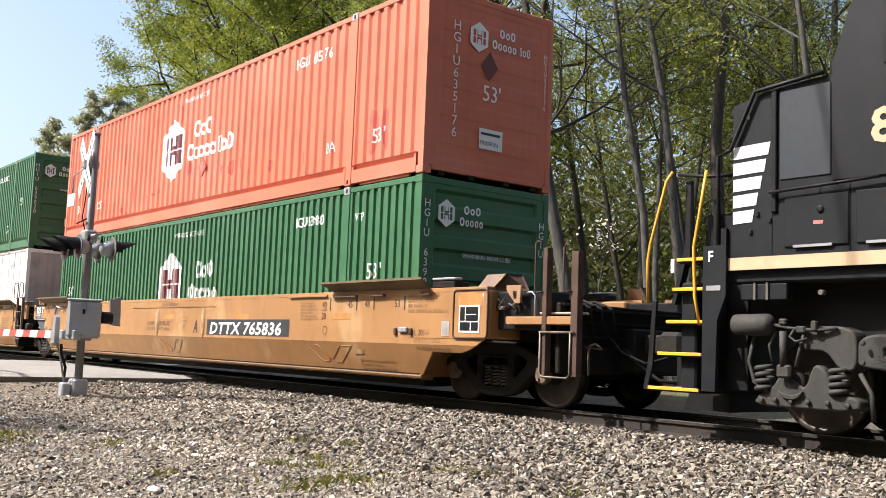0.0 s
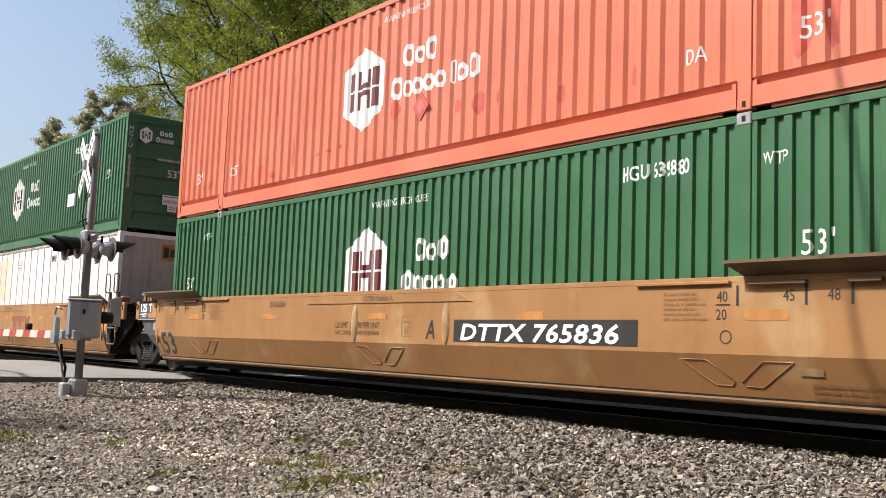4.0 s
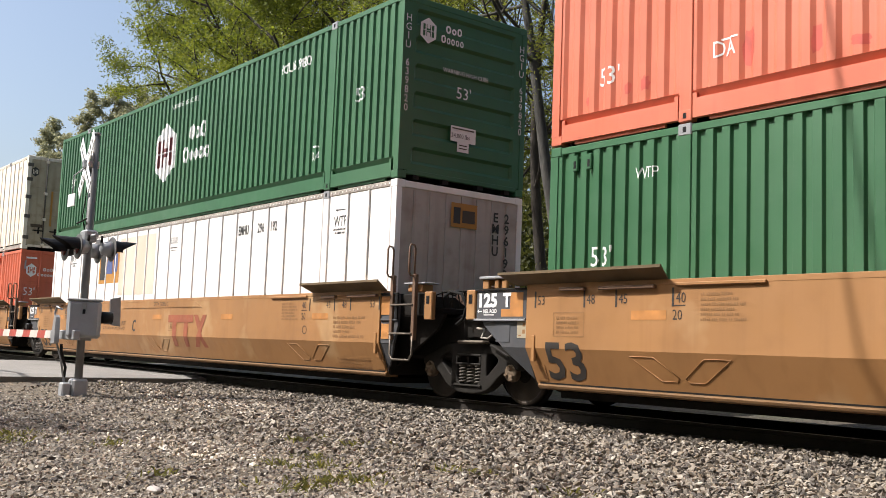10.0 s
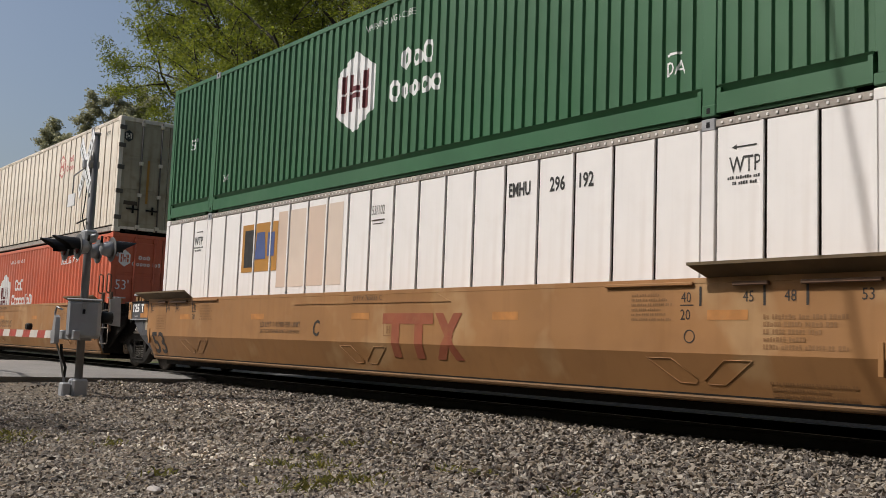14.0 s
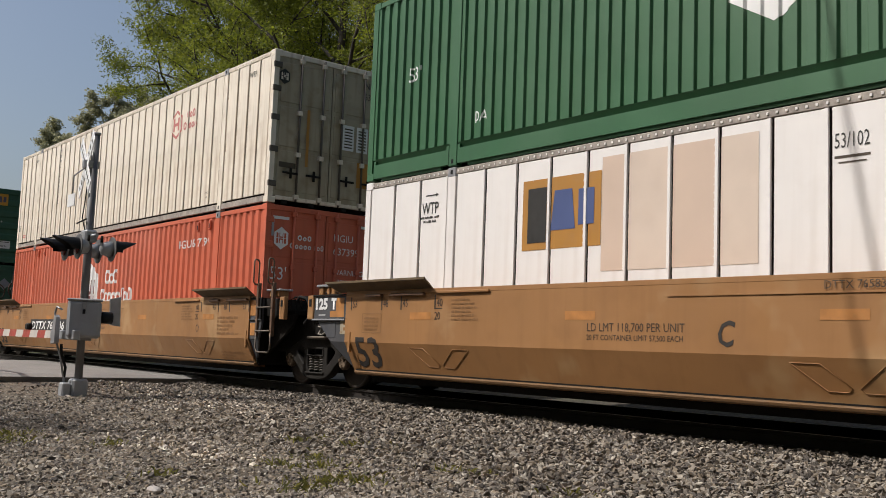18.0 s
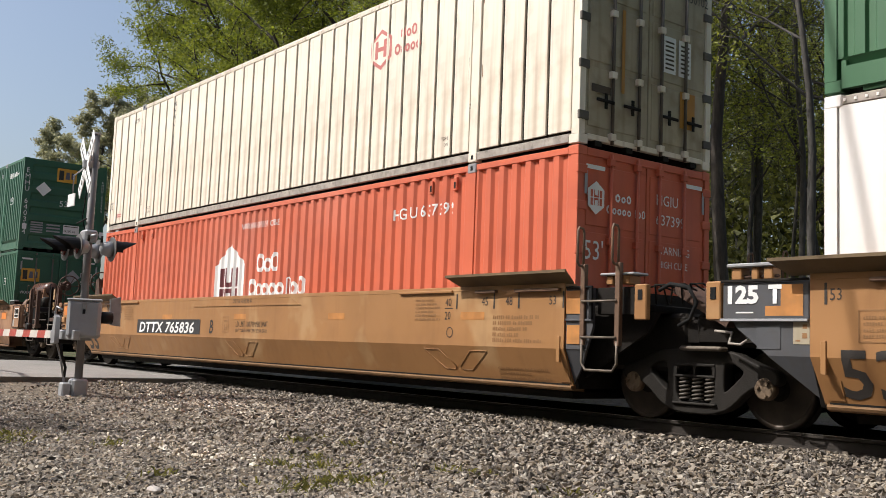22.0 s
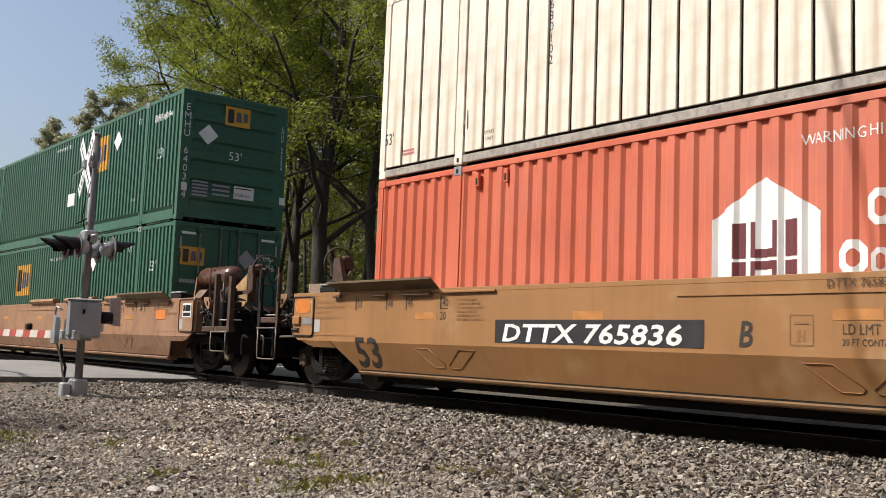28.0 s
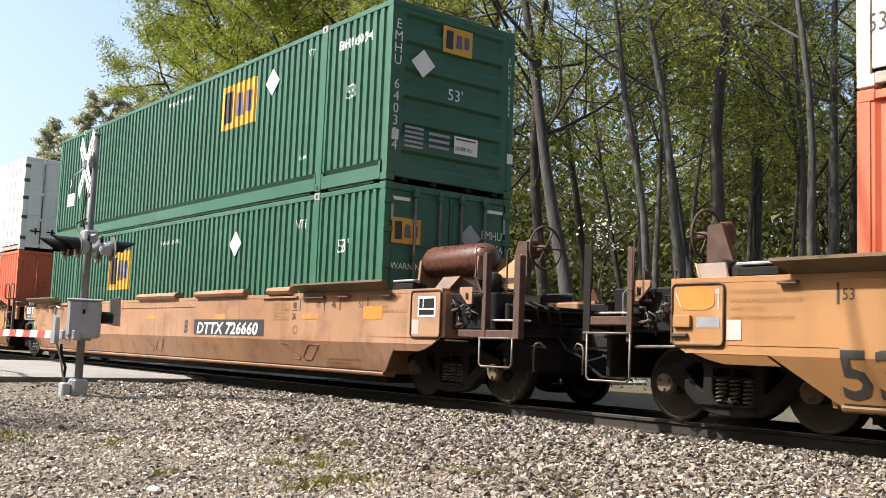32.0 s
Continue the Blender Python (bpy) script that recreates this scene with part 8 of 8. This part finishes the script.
copy_thing(BASE[0], pose(-41.5, 10.2, tz(-41.5, 10.2), 0, 0, 150))["label"] = "broad oak at the edge of the wood with spring leaves"
_r = random.Random(5)
for k in range(44):
    src = BASE[(4, 5, 6, 7, 8, 9, 3)[k % 7]]
    y = 14.5 + 26 * (k / 44) ** 1.2 + _r.uniform(-1.2, 1.2)
    x = -1.25 * (y + 10) + _r.uniform(-1, 1) * (9 + 0.55 * y) + 2
    o = copy_thing(src, pose(x, y, tz(x, y), 0, 0, _r.uniform(0, 360)))
    o["label"] = "woodland tree with thin green spring leaves"
for k in range(16):
    # the wood carried on unseen, behind and beside the eye, to block skylight
    src = BASE[(6, 8, 9, 5)[k % 4]]
    x, y = (-34 + 6.2 * k + _r.uniform(-2, 2), -26 + 3.5 * (k % 2) + _r.uniform(-1, 1)) if k < 9 else (14 + 5.0 * (k - 9), -12 - 6 * (k % 2) + _r.uniform(-1, 1))
    o = copy_thing(src, pose(x, y, tz(x, y), 0, 0, _r.uniform(0, 360)))
    o["label"] = "woodland tree with thin green spring leaves"
# more unseen trees, added beyond the track on the right to block skylight
for k in range(10):
    src = BASE[(6, 8, 9, 1, 5)[k % 5]]
    x, y = -6 + 4.5 * k + _r.uniform(-1, 1), 10 + 5 * (k % 3) + _r.uniform(-1, 1)
    o = copy_thing(src, pose(x, y, tz(x, y), 0, 0, _r.uniform(0, 360)))
    o["label"] = "woodland tree with thin green spring leaves"
for x, y, turn_ in ((-100.0, 27.5, 70), (-124.0, 28.6, 200)):
    copy_thing(BASE[10], pose(x, y, tz(x, y), 0, 0, turn_))


def undergrowth():
    """Low shrubs and saplings on the woodland floor, far and uncountable."""
    rnd = np.random.default_rng(3)
    n = 90000
    cx, cy = rnd.uniform(-62, 4, 700), rnd.uniform(6.5, 40, 700)
    i = rnd.integers(700, size=n)
    x, y = cx[i] + rnd.normal(0, 0.8, n), cy[i] + rnd.normal(0, 0.8, n)
    hmax = 0.6 + 2.6 * (np.sin(cx[i] * 1.3 + cy[i]) * 0.5 + 0.5)
    z = rnd.random(n) ** 0.8 * hmax - 0.1
    s = rnd.uniform(0.03, 0.075, n)
    a = rnd.normal(size=(n, 3))
    a /= np.linalg.norm(a, axis=1)[:, None]
    b = np.cross(a, rnd.normal(size=(n, 3)))
    b /= np.linalg.norm(b, axis=1)[:, None]
    c = np.stack([x, y, z], 1)
    v = np.stack([c + (b * 0.6 - a * 0.8) * s[:, None], c - (b * 0.6 + a * 0.8) * s[:, None], c + a * s[:, None] * 1.2], 1).reshape(-1, 3)
    f = np.arange(3 * n).reshape(-1, 3)
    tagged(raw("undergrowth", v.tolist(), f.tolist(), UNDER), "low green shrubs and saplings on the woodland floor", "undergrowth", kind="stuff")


undergrowth()


def far_woods():
    """The leafy mass of the wood behind the nearer trunks."""
    rnd = np.random.default_rng(6)
    n = 340000
    k = 1700
    cx, cy, cz = rnd.uniform(-105, -12, k), rnd.uniform(30, 62, k), 16 * rnd.random(k) ** 2.7 + 0.3
    cz *= np.where(cx > -0.63 * (cy + 10), 0.7, 1.0)
    i = rnd.integers(k, size=n)
    c = np.stack([cx[i] + rnd.normal(0, 2.2, n), cy[i] + rnd.normal(0, 1.5, n), np.abs(cz[i] + rnd.normal(0, 1.6, n))], 1)
    s = rnd.uniform(0.12, 0.27, n)[:, None]
    a = rnd.normal(size=(n, 3))
    a /= np.linalg.norm(a, axis=1)[:, None]
    b = np.cross(a, rnd.normal(size=(n, 3)))
    b /= np.linalg.norm(b, axis=1)[:, None]
    v = np.stack([c - a * s * 0.8 + b * s * 0.7, c - a * s * 0.8 - b * s * 0.7, c + a * s * 1.2], 1).reshape(-1, 3)
    tagged(raw("far_woods", v.tolist(), np.arange(3 * n).reshape(-1, 3).tolist(), FARLEAF), "green foliage deep in the wood, darkened for shade", "woods", kind="stuff")
    # unseen foliage added behind the eye and to the right, to block skylight
    n, k = 100000, 1000
    cx, cy, cz = rnd.uniform(-55, 60, k), rnd.uniform(-30, -21, k), 12.5 * rnd.random(k) + 0.3
    side = rnd.random(k) < 0.4
    cx[side], cy[side], cz[side] = rnd.uniform(9, 34, side.sum()), rnd.uniform(-21, -6, side.sum()), 21 * rnd.random(side.sum()) + 0.3
    far = rnd.random(k) < 0.3
    cx[far], cy[far], cz[far] = rnd.uniform(5, 42, far.sum()), rnd.uniform(6, 13, far.sum()), 21 * rnd.random(far.sum()) + 0.3
    i = rnd.integers(k, size=n)
    c = np.stack([cx[i] + rnd.normal(0, 1.5, n), cy[i] + rnd.normal(0, 1.2, n), np.abs(cz[i] + rnd.normal(0, 1.2, n))], 1)
    s = rnd.uniform(0.3, 0.6, n)[:, None]
    a = rnd.normal(size=(n, 3))
    a /= np.linalg.norm(a, axis=1)[:, None]
    b = np.cross(a, rnd.normal(size=(n, 3)))
    b /= np.linalg.norm(b, axis=1)[:, None]
    v = np.stack([c - a * s * 0.8 + b * s * 0.7, c - a * s * 0.8 - b * s * 0.7, c + a * s * 1.2], 1).reshape(-1, 3)
    tagged(raw("near_woods", v.tolist(), np.arange(3 * n).reshape(-1, 3).tolist(), LEAFDARK), "unseen green foliage added round the clearing to block skylight", "woods", kind="stuff")


far_woods()


def dogwood():
    t = thing("flowering_shrub", "small tree with white spring blossom among the woods", "shrub")
    wv, wf, lv, lf = grow_tree(seed=31, height=4.9, r0=0.05, first=0.80, spread=0.20, leaves=75, leaf=0.055, forks=6)
    raw("trunk", wv, wf, DARKBARK, t)
    raw("blossom", lv, lf, BLOSSOM, t)
    t.location = (-19.4, 10.5, tz(-19.4, 10.5))


dogwood()


def motions():
    """The train rolls past at about two metres a second; wheels turn with it."""
    def run(t):
        w = (t - 16) / 16
        return 27.2 * (1.141672 * w + 0.0176063 * w * w - 0.0067169 * (w ** 3 - w) - 0.0060023 * (w ** 4 - w * w))
    times = [0.5 * k for k in range(65)]
    for ob, u, z in MOVERS:
        walk(ob, [(t, pose(u + run(t), 0, z)) for t in times])
    fine = [0.25 * k for k in range(129)]
    for ob, x, radius in WHEELS:
        walk(ob, [(t, Matrix.Translation((x, 0, radius)) @ Matrix.Rotation((run(t) - run(0)) / radius, 4, "Y")) for t in fine])


motions()
